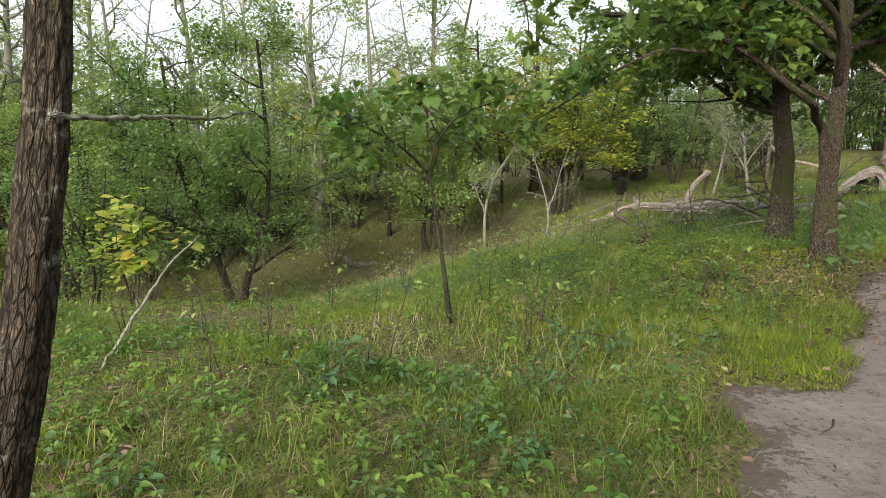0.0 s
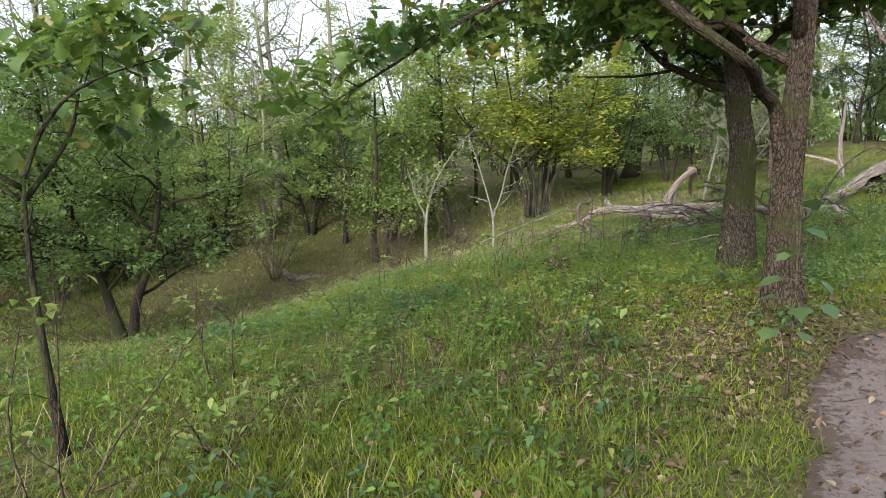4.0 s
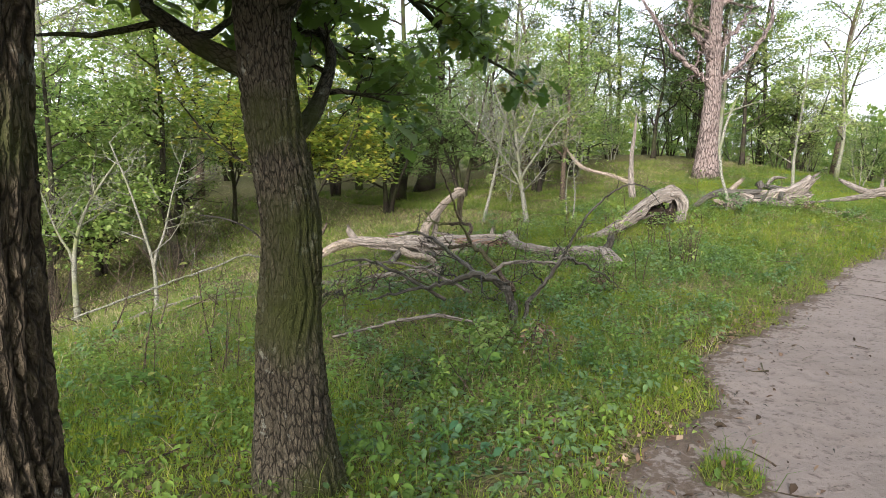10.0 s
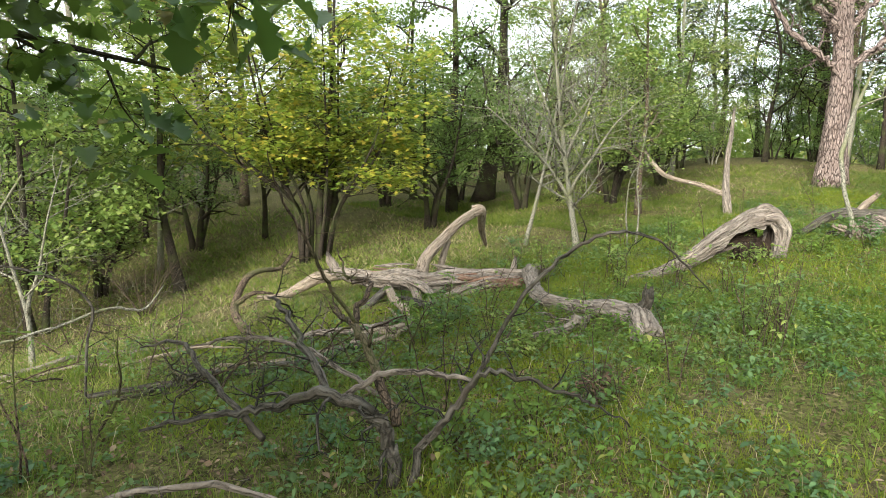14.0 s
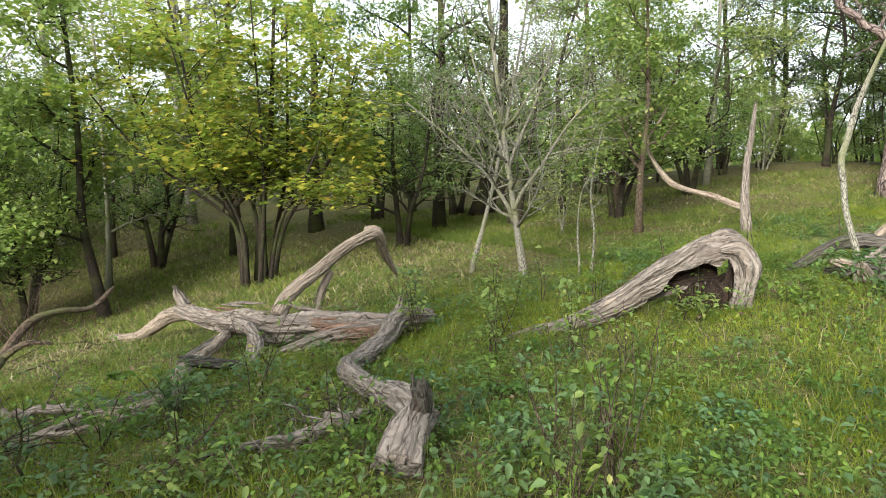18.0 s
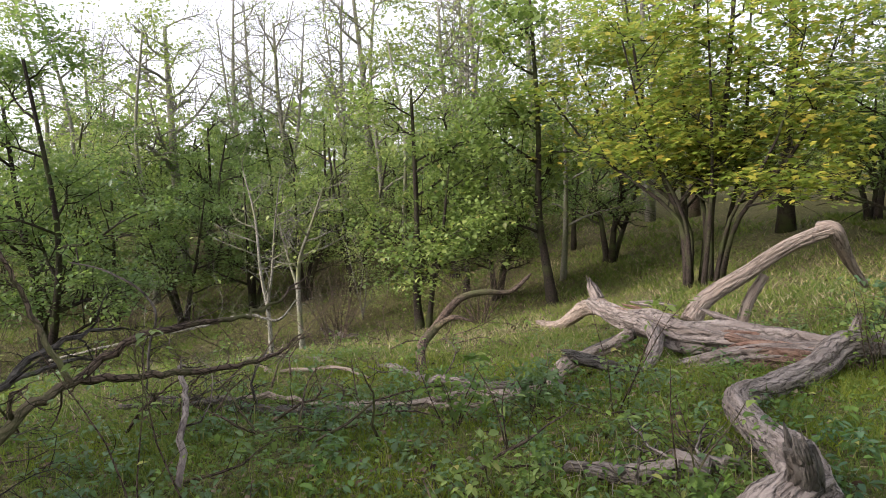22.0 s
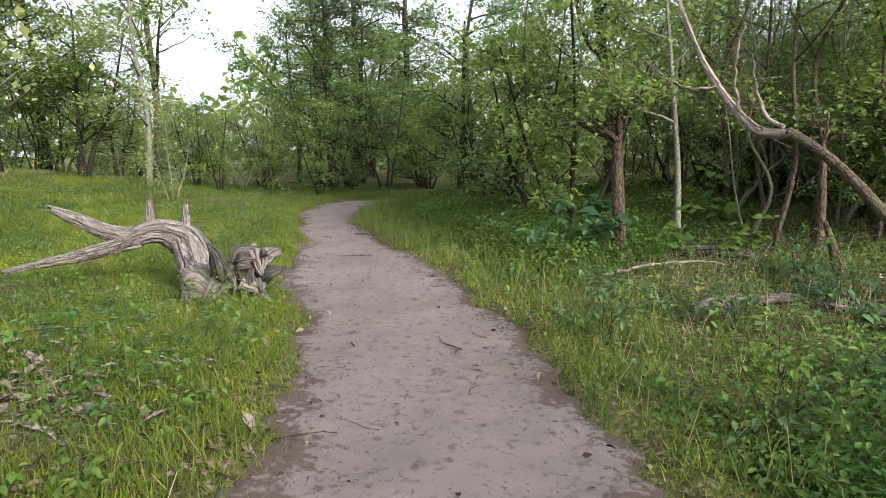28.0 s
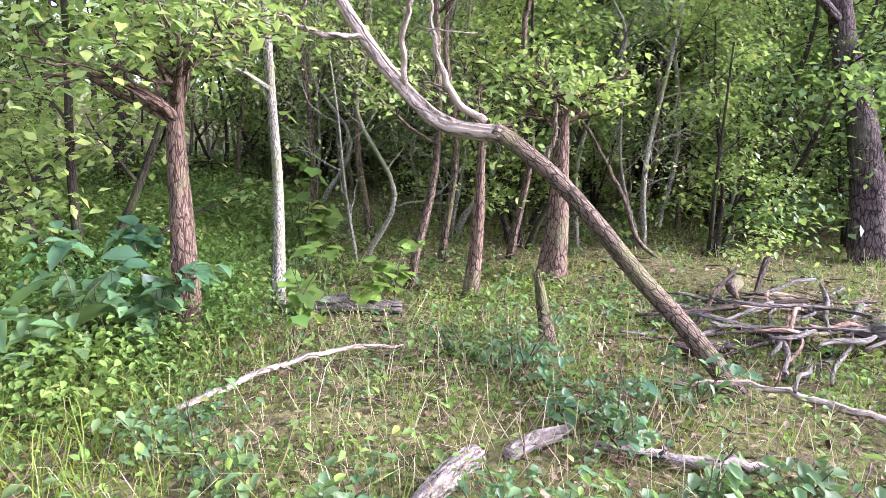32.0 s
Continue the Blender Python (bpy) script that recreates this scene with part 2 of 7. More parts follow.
LITTER = leaf("dead_leaf", (0, (0.03, 0.018, 0.012)), (0.5, (0.14, 0.088, 0.057)), (0.85, (0.24, 0.165, 0.11)), (1, (0.31, 0.24, 0.17)), gloss=0.15, rough=0.7, through=0.1, green=False)


def make_sand():
    m, t, b = mat("sand", 0.95, 0.1)
    p = mapped(t, (1, 1, 1))
    fine, mid, big = noise_at(t, p, 160, 3), noise_at(t, p, 14, 5), noise_at(t, p, 1.3, 4)
    col = mixed(t, fine, (0.145, 0.12, 0.104), (0.27, 0.225, 0.20))
    col = mixed(t, ramp(t, mid, (0.55, (0, 0, 0)), (0.72, (1, 1, 1))), col, (0.085, 0.065, 0.052))
    col = mixed(t, ramp(t, big, (0.45, (0, 0, 0)), (0.75, (0.6, 0.6, 0.6))), col, (0.13, 0.105, 0.085))
    # dark earth creeps in from the edges
    e = t.nodes.new("ShaderNodeSeparateXYZ")
    t.links.new(mapped(t, (1, 1, 1), "grain"), e.inputs[0])
    w = t.nodes.new("ShaderNodeMath")
    w.operation = "MULTIPLY_ADD"
    t.links.new(mixed(t, 0.45, noise_at(t, p, 4.0, 6, 0.7), noise_at(t, p, 22, 4)), w.inputs[0])
    w.inputs[1].default_value = 1.0
    half = t.nodes.new("ShaderNodeMath")
    half.operation = "MULTIPLY"
    half.inputs[1].default_value = 0.62
    t.links.new(e.outputs[0], half.inputs[0])
    t.links.new(half.outputs[0], w.inputs[2])
    earth = mixed(t, fine, (0.035, 0.026, 0.018), (0.15, 0.11, 0.08))
    col = mixed(t, ramp(t, noise_at(t, mapped(t, (1, 1, 1)), 33, 4), (0.60, (0, 0, 0)), (0.68, (0.8, 0.8, 0.8))), col, (0.075, 0.058, 0.046))
    col = mixed(t, ramp(t, w.outputs[0], (0.94, (0, 0, 0)), (1.12, (0.85, 0.85, 0.85))), col, earth)
    t.links.new(col, b.inputs["Base Color"])
    bump(t, b, mixed(t, 0.3, mid, fine), 0.9, 0.04)
    return m


def make_soil():
    m, t, b = mat("mossy_soil", 0.95, 0.1)
    p = mapped(t, (1, 1, 1))
    big, mid, fine = noise_at(t, p, 0.5, 5), noise_at(t, p, 4.0, 5), noise_at(t, p, 60, 4)
    green = mixed(t, mid, (0.045, 0.06, 0.014), (0.17, 0.17, 0.04))
    green = mixed(t, ramp(t, fine, (0.35, (0, 0, 0)), (0.6, (1, 1, 1))), (0.06, 0.06, 0.022), green)
    brown = mixed(t, fine, (0.035, 0.025, 0.017), (0.20, 0.155, 0.10))
    col = mixed(t, ramp(t, mixed(t, 0.45, big, mid), (0.50, (0, 0, 0)), (0.66, (1, 1, 1))), green, brown)
    flake = nd(t, "ShaderNodeTexVoronoi", Scale=38.0)
    t.links.new(mixed(t, 0.03, p, nd_color(t, p, 20), "ADD"), flake.inputs["Vector"])
    shade = ramp(t, flake.outputs["Color"], (0.15, (0.012, 0.010, 0.006)), (0.4, (0.06, 0.05, 0.022)), (0.55, (0.11, 0.085, 0.05)), (0.7, (0.09, 0.11, 0.02)), (0.88, (0.25, 0.19, 0.12)))
    col = mixed(t, 0.6, col, shade)
    t.links.new(col, b.inputs["Base Color"])
    bump(t, b, mixed(t, 0.4, mid, fine), 0.8, 0.05)
    return m


SAND, SOIL = make_sand(), make_soil()

# ---- the lie of the land ----
LINE = [(-30, -33), (-14, -16), (-6, -6.9), (-0.5, -1.05), (0.44, 0.48), (2.98, 2.9), (5.4, 5.4), (6.85, 6.65), (9.0, 8.25), (11.4, 9.75),
        (13.0, 10.35), (14.68, 11.25), (18.0, 13.56), (21.0, 16.02), (23.2, 17.5), (24.9, 18.0), (26.6, 17.8), (29.0, 16.8), (32.0, 15.0), (38.0, 12.0), (60, 2)]


def even(pts, per):
    p = np.asarray(pts, float)
    e = np.vstack([2 * p[0] - p[1], p, 2 * p[-1] - p[-2]])
    out = []
    for i in range(1, len(e) - 2):
        a, b, c, d = e[i - 1], e[i], e[i + 1], e[i + 2]
        for u in np.arange(per) / per:
            out.append(0.5 * (2 * b + (c - a) * u + (2 * a - 5 * b + 4 * c - d) * u * u + (3 * b - a - 3 * c + d) * u ** 3))
    return np.array(out + [p[-1]])


WAY = even(LINE, 4)


def path_dist(x, y):
    """Distance from the middle of the sand path, and the side: 1 to the left of the walk, -1 to the right."""
    x, y = np.asarray(x, float), np.asarray(y, float)
    if x.ndim == 0:
        a, e = WAY[:-1], WAY[1:] - WAY[:-1]
        v = np.array([float(x), float(y)]) - a
        t = np.clip((v * e).sum(1) / (e * e).sum(1), 0, 1)
        p = v - t[:, None] * e
        d = np.hypot(p[:, 0], p[:, 1])
        k = int(d.argmin())
        return d[k], np.sign(e[k, 0] * p[k, 1] - e[k, 1] * p[k, 0])
    best, side = np.full(x.shape, 1e9), np.zeros(x.shape)
    for (ax, ay), (bx, by) in zip(WAY[:-1], WAY[1:]):
        dx, dy = bx - ax, by - ay
        t = np.clip(((x - ax) * dx + (y - ay) * dy) / (dx * dx + dy * dy), 0, 1)
        px, py = x - ax - t * dx, y - ay - t * dy
        d = np.hypot(px, py)
        closer = d < best
        side = np.where(closer, np.sign(dx * py - dy * px), side)
        best = np.where(closer, d, best)
    return best, side


def smooth(a, b, v):
    t = np.clip((v - a) / (b - a), 0, 1)
    return t * t * (3 - 2 * t)


def hill(x, y, cx, cy, rr):
    return np.exp(-((x - cx) ** 2 + (y - cy) ** 2) / rr)


def land(x, y):
    """The lie of the land without the trodden dip of the path."""
    x, y = np.asarray(x, float), np.asarray(y, float)
    d, s = path_dist(x, y)
    ax, ay, bx, by = -7.5, 16.5, -30.0, 11.0
    dx, dy = bx - ax, by - ay
    t = np.clip(((x - ax) * dx + (y - ay) * dy) / (dx * dx + dy * dy), 0, 1)
    r = np.hypot(x - ax - t * dx, y - ay - t * dy)
    z = -2.7 * np.exp(-(r / 8.0) ** 2) - 0.8 * hill(x, y, 1.5, 22, 40.0)
    z = z + 0.3 * hill(x, y, 19, 25, 60.0) + 1.3 * hill(x, y, 21, 33, 70.0) + 0.22 * hill(x, y, 2.3, 4.8, 2.5) + 0.5 * hill(x, y, 12.4, 14.3, 6.5) - 0.15 * hill(x, y, 4.3, 14.0, 9.0) - 0.42 * hill(x, y, -4.4, 7.2, 11.0) - 0.5 * hill(x, y, -6.2, 11.4, 13.0)
    z = z + 0.3 * smooth(2.0, 6.0, d) * (s < 0) * smooth(8, 13, x)
    z = z + 0.05 * np.sin(x * 1.3 + 0.7 * np.sin(y * 0.9)) * np.sin(y * 1.1 + 0.5) * smooth(1.0, 3.0, d)
    return z


def ragged(x, y):
    """How far the path's edge strays from its even width: tongues and islands of grass, worn bays, the narrows further on."""
    x, y = np.asarray(x, float), np.asarray(y, float)
    r = 0.10 * wob(x, y, 1.3) + 0.09 * wob(x, y, 3.1, 4.0) + 0.08 * wob(x, y, 8.7, 1.0) + 0.05 * wob(x, y, 24.0, 3.0) + 0.28 * smooth(17.0, 20.5, x)
    r = r + 0.5 * hill(x, y, 0.1, 0.8, 0.12) + 0.5 * hill(x, y, 0.5, 1.35, 0.12) + 0.45 * hill(x, y, 0.95, 1.9, 0.14) + 0.25 * hill(x, y, 1.3, 2.4, 0.12) + 0.75 * hill(x, y, 4.89, 5.62, 0.03)
    return r - 0.22 * hill(x, y, -0.45, 0.65, 0.25) - 0.25 * hill(x, y, 4.4, 5.9, 0.25) - 0.28 * hill(x, y, 12.4, 11.3, 0.3) - 0.2 * hill(x, y, 6.1, 7.4, 0.3)


def height(x, y):
    d, s = path_dist(x, y)
    d = d + ragged(x, y) * (d < 2)
    return land(x, y) + 0.02 * np.exp(-((d - 1.1) / 0.3) ** 2) - 0.075 * (1 - smooth(0.6, 1.12, d))


def gz(x, y):
    return float(height(x, y))


def knots(i, j):
    """A fixed random number between -1 and 1 for each point of a grid."""
    n = (i.astype(np.int64) * 374761393 + j.astype(np.int64) * 668265263) & 0xFFFFFFFF
    n = ((n ^ (n >> 13)) * 1274126177) & 0xFFFFFFFF
    return ((n ^ (n >> 16)) & 0xFFFF) / 32767.5 - 1


def wob(x, y, f, seed=0.0):
    """Smooth uneven patches between about -1 and 1."""
    total = 0.0
    for k, amp in ((1.0, 1.0), (2.17, 0.45)):
        u, v = np.asarray(x, float) * f * k / 2.8 + 17.3 * seed + 5.1 * k, np.asarray(y, float) * f * k / 2.8 - 9.7 * seed
        i, j = np.floor(u), np.floor(v)
        u, v = u - i, v - j
        u, v = u * u * (3 - 2 * u), v * v * (3 - 2 * v)
        total = total + amp * ((knots(i, j) * (1 - u) + knots(i + 1, j) * u) * (1 - v) + (knots(i, j + 1) * (1 - u) + knots(i + 1, j + 1) * u) * v)
    return np.clip(1.1 * total, -1, 1)


# ---- mesh building ----
class Soup:
    """Gathers pieces of one mesh."""

    def __init__(self):
        self.v, self.t, self.q, self.g, self.n = [], [], [], [], 0

    def add(self, v, t=None, q=None, g=None):
        v = np.asarray(v, float)
        self.v.append(v)
        self.g.append(v if g is None else g)
        if t is not None and len(t):
            self.t.append(np.asarray(t) + self.n)
        if q is not None and len(q):
            self.q.append(np.asarray(q) + self.n)
        self.n += len(v)

    def mesh(self, name, material, soft=True):
        me = bpy.data.meshes.new(name)
        v = np.concatenate(self.v)
        t = np.concatenate(self.t) if self.t else np.zeros((0, 3), int)
        q = np.concatenate(self.q) if self.q else np.zeros((0, 4), int)
        me.vertices.add(len(v))
        me.vertices.foreach_set("co", v.ravel())
        idx = np.concatenate([t.ravel(), q.ravel()]).astype(np.int32)
        me.loops.add(len(idx))
        me.loops.foreach_set("vertex_index", idx)
        me.polygons.add(len(t) + len(q))
        me.polygons.foreach_set("loop_start", np.concatenate([np.arange(len(t)) * 3, len(t) * 3 + np.arange(len(q)) * 4]).astype(np.int32))
        if soft:
            me.polygons.foreach_set("use_smooth", np.ones(len(t) + len(q), bool))
        a = me.attributes.new("grain", "FLOAT_VECTOR", "POINT")
        a.data.foreach_set("vector", np.concatenate(self.g).ravel())
        me.update(calc_edges=True)
        me.materials.append(material)
        return me


def part(name, soup, material, parent, label="", soft=True):
    ob = new(name, soup.mesh(name, material, soft))
    ob.parent = parent
    return tagged(ob, label)


def thing(name, x, y, z, label, category, group=""):
    e = new(name)
    e.location = (x, y, z)
    e.empty_display_size = 0.2
    return tagged(e, label, category, group)


def spline(pts, per=4):
    """A smooth line through points; each may carry its radius as a fourth number."""
    p = np.asarray(pts, float)
    if len(p) < 3:
        return p
    e = np.vstack([2 * p[0] - p[1], p, 2 * p[-1] - p[-2]])
    out = []
    for i in range(1, len(e) - 2):
        a, b, c, d = e[i - 1], e[i], e[i + 1], e[i + 2]
        for u in np.arange(per) / per:
            out.append(0.5 * (2 * b + (c - a) * u + (2 * a - 5 * b + 4 * c - d) * u * u + (3 * b - a - 3 * c + d) * u ** 3))
    out.append(p[-1])
    return np.array(out)


def tube(s, pts, rad, sides=8, knob=0.0, rng=None, ribs=0.0, rough=0.0, split=0.0):
    """A tapering limb along pts; knob: uneven girth; ribs: lengthwise ridges."""
    p = np.asarray(pts, float)
    r = np.maximum(np.broadcast_to(np.asarray(rad, float), (len(p),)), 0.0008)
    tan = np.gradient(p, axis=0)
    tan /= np.linalg.norm(tan, axis=1)[:, None] + 1e-9
    u = np.cross(tan[0], (0.3, 0.9, 0.1) if abs(tan[0][2]) > 0.8 else (0, 0, 1))
    u /= np.linalg.norm(u)
    us = []
    for k in range(len(p)):
        u = u - tan[k] * np.dot(u, tan[k])
        u /= np.linalg.norm(u) + 1e-9
        us.append(u)
    us = np.array(us)
    w = np.cross(tan, us)
    a = np.arange(sides) * 2 * np.pi / sides
    along = np.concatenate([[0], np.cumsum(np.linalg.norm(np.diff(p, axis=0), axis=1))])
    rr = r[:, None] * np.ones((1, sides))
    if knob and rng is not None:
        ph = rng.uniform(0, 6.28, 4)
        L = along[:, None]
        rr = rr * (1 + knob * (np.sin(2 * a + ph[0] + 3.1 * L) * 0.5 + np.sin(3 * a + ph[1] - 5.3 * L) * 0.4 + np.sin(ph[2] + 9.0 * L + a) * 0.4))
    if ribs and rng is not None:
        ph = rng.uniform(0, 6.28, 3)
        L = along[:, None]
        rr = rr * (1 + ribs * (np.abs(np.sin(3.5 * a + ph[0] + 0.9 * L)) + 0.6 * np.sin(9 * a + ph[1] + 2 * np.sin(2 * L)) - 0.6))
    if split and rng is not None:
        L = along[:, None]
        for k in range(9):
            c0, wd = rng.uniform(0, 6.28), rng.uniform(0.07, 0.16)
            gap = np.abs((a + 0.25 * np.sin(2.1 * L + 3 * k) + 0.08 * np.sin(13 * L + k) - c0 + np.pi) % (2 * np.pi) - np.pi)
            rr = rr * (1 - split * rng.uniform(0.6, 1.6) * np.exp(-(gap / wd) ** 2) * np.clip(0.6 + np.sin(rng.uniform(1.5, 4.0) * L + 5 * k), 0, 1))
        rr = rr * (1 + rng.normal(0, 0.018, rr.shape))
    if rough and rng is not None:
        L = along[:, None]
        ridge = np.sin(19 * a + 2.6 * np.sin(6.5 * L + 2.5 * np.sin(2 * a)) + 1.5 * np.sin(17 * L)) + 0.7 * np.sin(29 * a + 3.0 * np.sin(5.1 * L + 2 * a) + 2 * np.sin(23 * L) + 5)
        cross = np.sin(52 * L + 5 * np.sin(6 * a + 3 * L) + 3 * np.sin(11 * a))
        rr = rr + rough * (np.clip(ridge, -0.7, 0.8) + 0.35 * np.clip(cross, -1, 0.2) + rng.normal(0, 0.12, rr.shape))
    v = p[:, None, :] + rr[..., None] * (np.cos(a)[None, :, None] * us[:, None, :] + np.sin(a)[None, :, None] * w[:, None, :])
    r0 = float(r.max())
    g = np.stack([np.broadcast_to(np.cos(a) * r0, rr.shape), np.broadcast_to(np.sin(a) * r0, rr.shape), np.broadcast_to(along[:, None], rr.shape)], -1)
    if rng is not None:
        g = g + rng.uniform(0, 9)
    n = len(p)
    i, j = np.meshgrid(np.arange(n - 1), np.arange(sides), indexing="ij")
    k = (j + 1) % sides
    q = np.stack([i * sides + j, i * sides + k, (i + 1) * sides + k, (i + 1) * sides + j], -1).reshape(-1, 4)
    V = np.concatenate([v.reshape(-1, 3), p[:1], p[-1:]])
    G = np.concatenate([g.reshape(-1, 3), g[0].mean(0)[None], g[-1].mean(0)[None]])
    jj = np.arange(sides)
    kk = (jj + 1) % sides
    t = np.concatenate([np.stack([kk, jj, np.full(sides, n * sides)], -1), np.stack([(n - 1) * sides + jj, (n - 1) * sides + kk, np.full(sides, n * sides + 1)], -1)])
    s.add(V, t, q, G)


def limb(rng, p0, d, length, wander=0.18, up=0.05, n=7):
    p, d, out = np.array(p0, float), np.array(d, float), []
    d /= np.linalg.norm(d)
    for k in range(n):
        out.append(p.copy())
        p = p + d * length / (n - 1)
        d = d + rng.normal(0, wander, 3) + (0, 0, up)
        d /= np.linalg.norm(d)
    return np.array(out)


KITE = (np.array([(0, 0, 0), (0.34, 0.45, 0.08), (0, 1, -0.05), (-0.34, 0.45, 0.08)]), np.array([(0, 1, 2), (0, 2, 3)]))
LONG = (np.array([(0, 0, 0), (0.16, 0.4, 0.05), (0, 1, -0.1), (-0.16, 0.4, 0.05)]), np.array([(0, 1, 2), (0, 2, 3)]))


def lobed():
    """An oak leaf with rounded lobes."""
    half = [(0.04, 0.0), (0.10, 0.16), (0.22, 0.24), (0.15, 0.36), (0.32, 0.46), (0.20, 0.57), (0.34, 0.70), (0.20, 0.80), (0.16, 0.93)]
    v = [(0, -0.12, 0)] + [(x, y, 0.35 * x) for x, y in half] + [(0, 1, -0.08)] + [(-x, y, 0.35 * x) for x, y in reversed(half)]
    mid = [(0, 0.1 + 0.1 * k, -0.02) for k in range(9)]
    v = np.array(v + mid)
    t = []
    n = len(half)
    for k in range(n - 1):
        t += [(1 + k, 2 + k, 20 + k), (2 + k, 20 + min(k + 1, 8), 20 + k)]
        a, b = 2 * n + 1 - k, 2 * n - k
        t += [(a, 20 + k, b), (b, 20 + k, 20 + min(k + 1, 8))]
    t += [(0, 1, 20), (0, 20, 19), (n, n + 1, 28), (28, n + 1, n + 2)]
    return v, np.array(t)


OAK = lobed()
MAPLE = (np.array([(0, 0.1, 0), (0.02, -0.25, 0.05)] + [(r * math.sin(a), 0.42 + r * math.cos(a), 0.12 * abs(math.sin(a)) - 0.05) for a, r in ((2.85, 0.42), (2.2, 0.5), (1.75, 0.42), (1.25, 0.56), (0.75, 0.43), (0.3, 0.5), (0.0, 0.62), (-0.3, 0.5), (-0.75, 0.43), (-1.25, 0.56), (-1.75, 0.42), (-2.2, 0.5), (-2.85, 0.42))] + [(0, 0.42, 0)]),
         np.array([(15, k, k + 1) for k in range(2, 14)] + [(15, 14, 0), (15, 0, 2)]))
STAR = (np.array([(0, 0.42, 0.0)] + [(r * math.sin(a), 0.42 + r * math.cos(a), 0.1 * abs(math.sin(a)) - 0.04) for a, r in ((3.14, 0.42), (2.3, 0.5), (1.75, 0.25), (1.2, 0.58), (0.6, 0.27), (0.0, 0.6), (-0.6, 0.27), (-1.2, 0.58), (-1.75, 0.25), (-2.3, 0.5))]), np.array([(0, k, k % 10 + 1) for k in range(1, 11)]))
HEX = (np.array([(0, 0, 0), (0.27, 0.28, 0.11), (0.23, 0.62, 0.10), (0, 1, -0.08), (-0.23, 0.62, 0.10), (-0.27, 0.28, 0.11)]), np.array([(0, 1, 2), (0, 2, 3), (0, 3, 4), (0, 4, 5)]))


def leaves(s, rng, at, size, shape=KITE, tilt=0.9, vary=0.35, out=None):
    """A leaf at each point: tilt 0 lies flat, higher is wilder; out: directions in which the leaves point."""
    n = len(at)
    v, t = shape
    yaw = rng.uniform(0, 2 * np.pi, n) if out is None else np.arctan2(-out[:, 0], out[:, 1]) + rng.normal(0, 0.6, n)
    pit, rol = rng.normal(-0.25, tilt * 0.7, n), rng.normal(0, tilt * 0.6, n)
    sc = size * np.clip(1 + vary * rng.normal(0, 1, n), 0.4, 2)
    cy, sy, cp, sp, cr, sr = np.cos(yaw), np.sin(yaw), np.cos(pit), np.sin(pit), np.cos(rol), np.sin(rol)
    z, o = np.zeros(n), np.ones(n)
    Rz = np.stack([cy, -sy, z, sy, cy, z, z, z, o], -1).reshape(n, 3, 3)
    Rx = np.stack([o, z, z, z, cp, -sp, z, sp, cp], -1).reshape(n, 3, 3)
    Ry = np.stack([cr, z, sr, z, o, z, -sr, z, cr], -1).reshape(n, 3, 3)
    R = Rz @ Rx @ Ry
    V = np.einsum("nij,kj->nki", R, v) * sc[:, None, None] + np.asarray(at)[:, None, :]
    T = t[None] + (np.arange(n) * len(v))[:, None, None]
    s.add(V.reshape(-1, 3), T.reshape(-1, 3))


def branch_out(wood, rng, base, r0, kids, length, levels, tips, spread=0.9, up=0.05, wander=0.18, first=0.25, sides=6):
    """Side branches along the line base, and theirs; tips gathers places for leaves, with the way outwards."""
    n = len(base)
    for c in range(kids):
        f = first + (1 - first) * (c + rng.uniform(0.1, 0.9)) / kids
        k = min(int(f * (n - 1)), n - 2)
        p = base[k] + (base[k + 1] - base[k]) * (f * (n - 1) - k)
        ax = base[min(k + 1, n - 1)] - base[k]
        ax = ax / (np.linalg.norm(ax) + 1e-9)
        side = rng.normal(0, 1, 3)
        side -= ax * np.dot(side, ax)
        side[2] = max(side[2], -0.2)
        side /= np.linalg.norm(side) + 1e-9
        d = ax * (1 - spread * 0.55) + side * spread
        ln = length * rng.uniform(0.55, 1.15) * (1.15 - 0.55 * f)
        rr = r0 * (1 - 0.6 * f) * rng.uniform(0.4, 0.62)
        b = limb(rng, p, d, ln, wander, up, 6)
        tube(wood, b, np.linspace(rr, rr * 0.25, 6), max(3, sides))
        if levels > 1:
            branch_out(wood, rng, b, rr, max(2, kids - 2) if levels > 2 else max(3, kids), length * 0.5, levels - 1, tips, spread, up, wander * 1.2, 0.2, max(3, sides - 2))
        else:
            for q in b[2:]:
                tips.append(q)


def crown_points(rng, tips, count, puff):
    """Places for leaves, in flat sprays round some of the twigs, with gaps between them."""
    tips = np.array(tips)
    some = tips[rng.permutation(len(tips))[:max(8, int(len(tips) * 0.45))]]
    share = rng.gamma(1.4, 1.0, len(some))
    at = some[rng.choice(len(some), count, p=share / share.sum())]
    return at + rng.normal(0, 1, (count, 3)) * np.array((puff * 0.85, puff * 0.85, puff * 0.42))


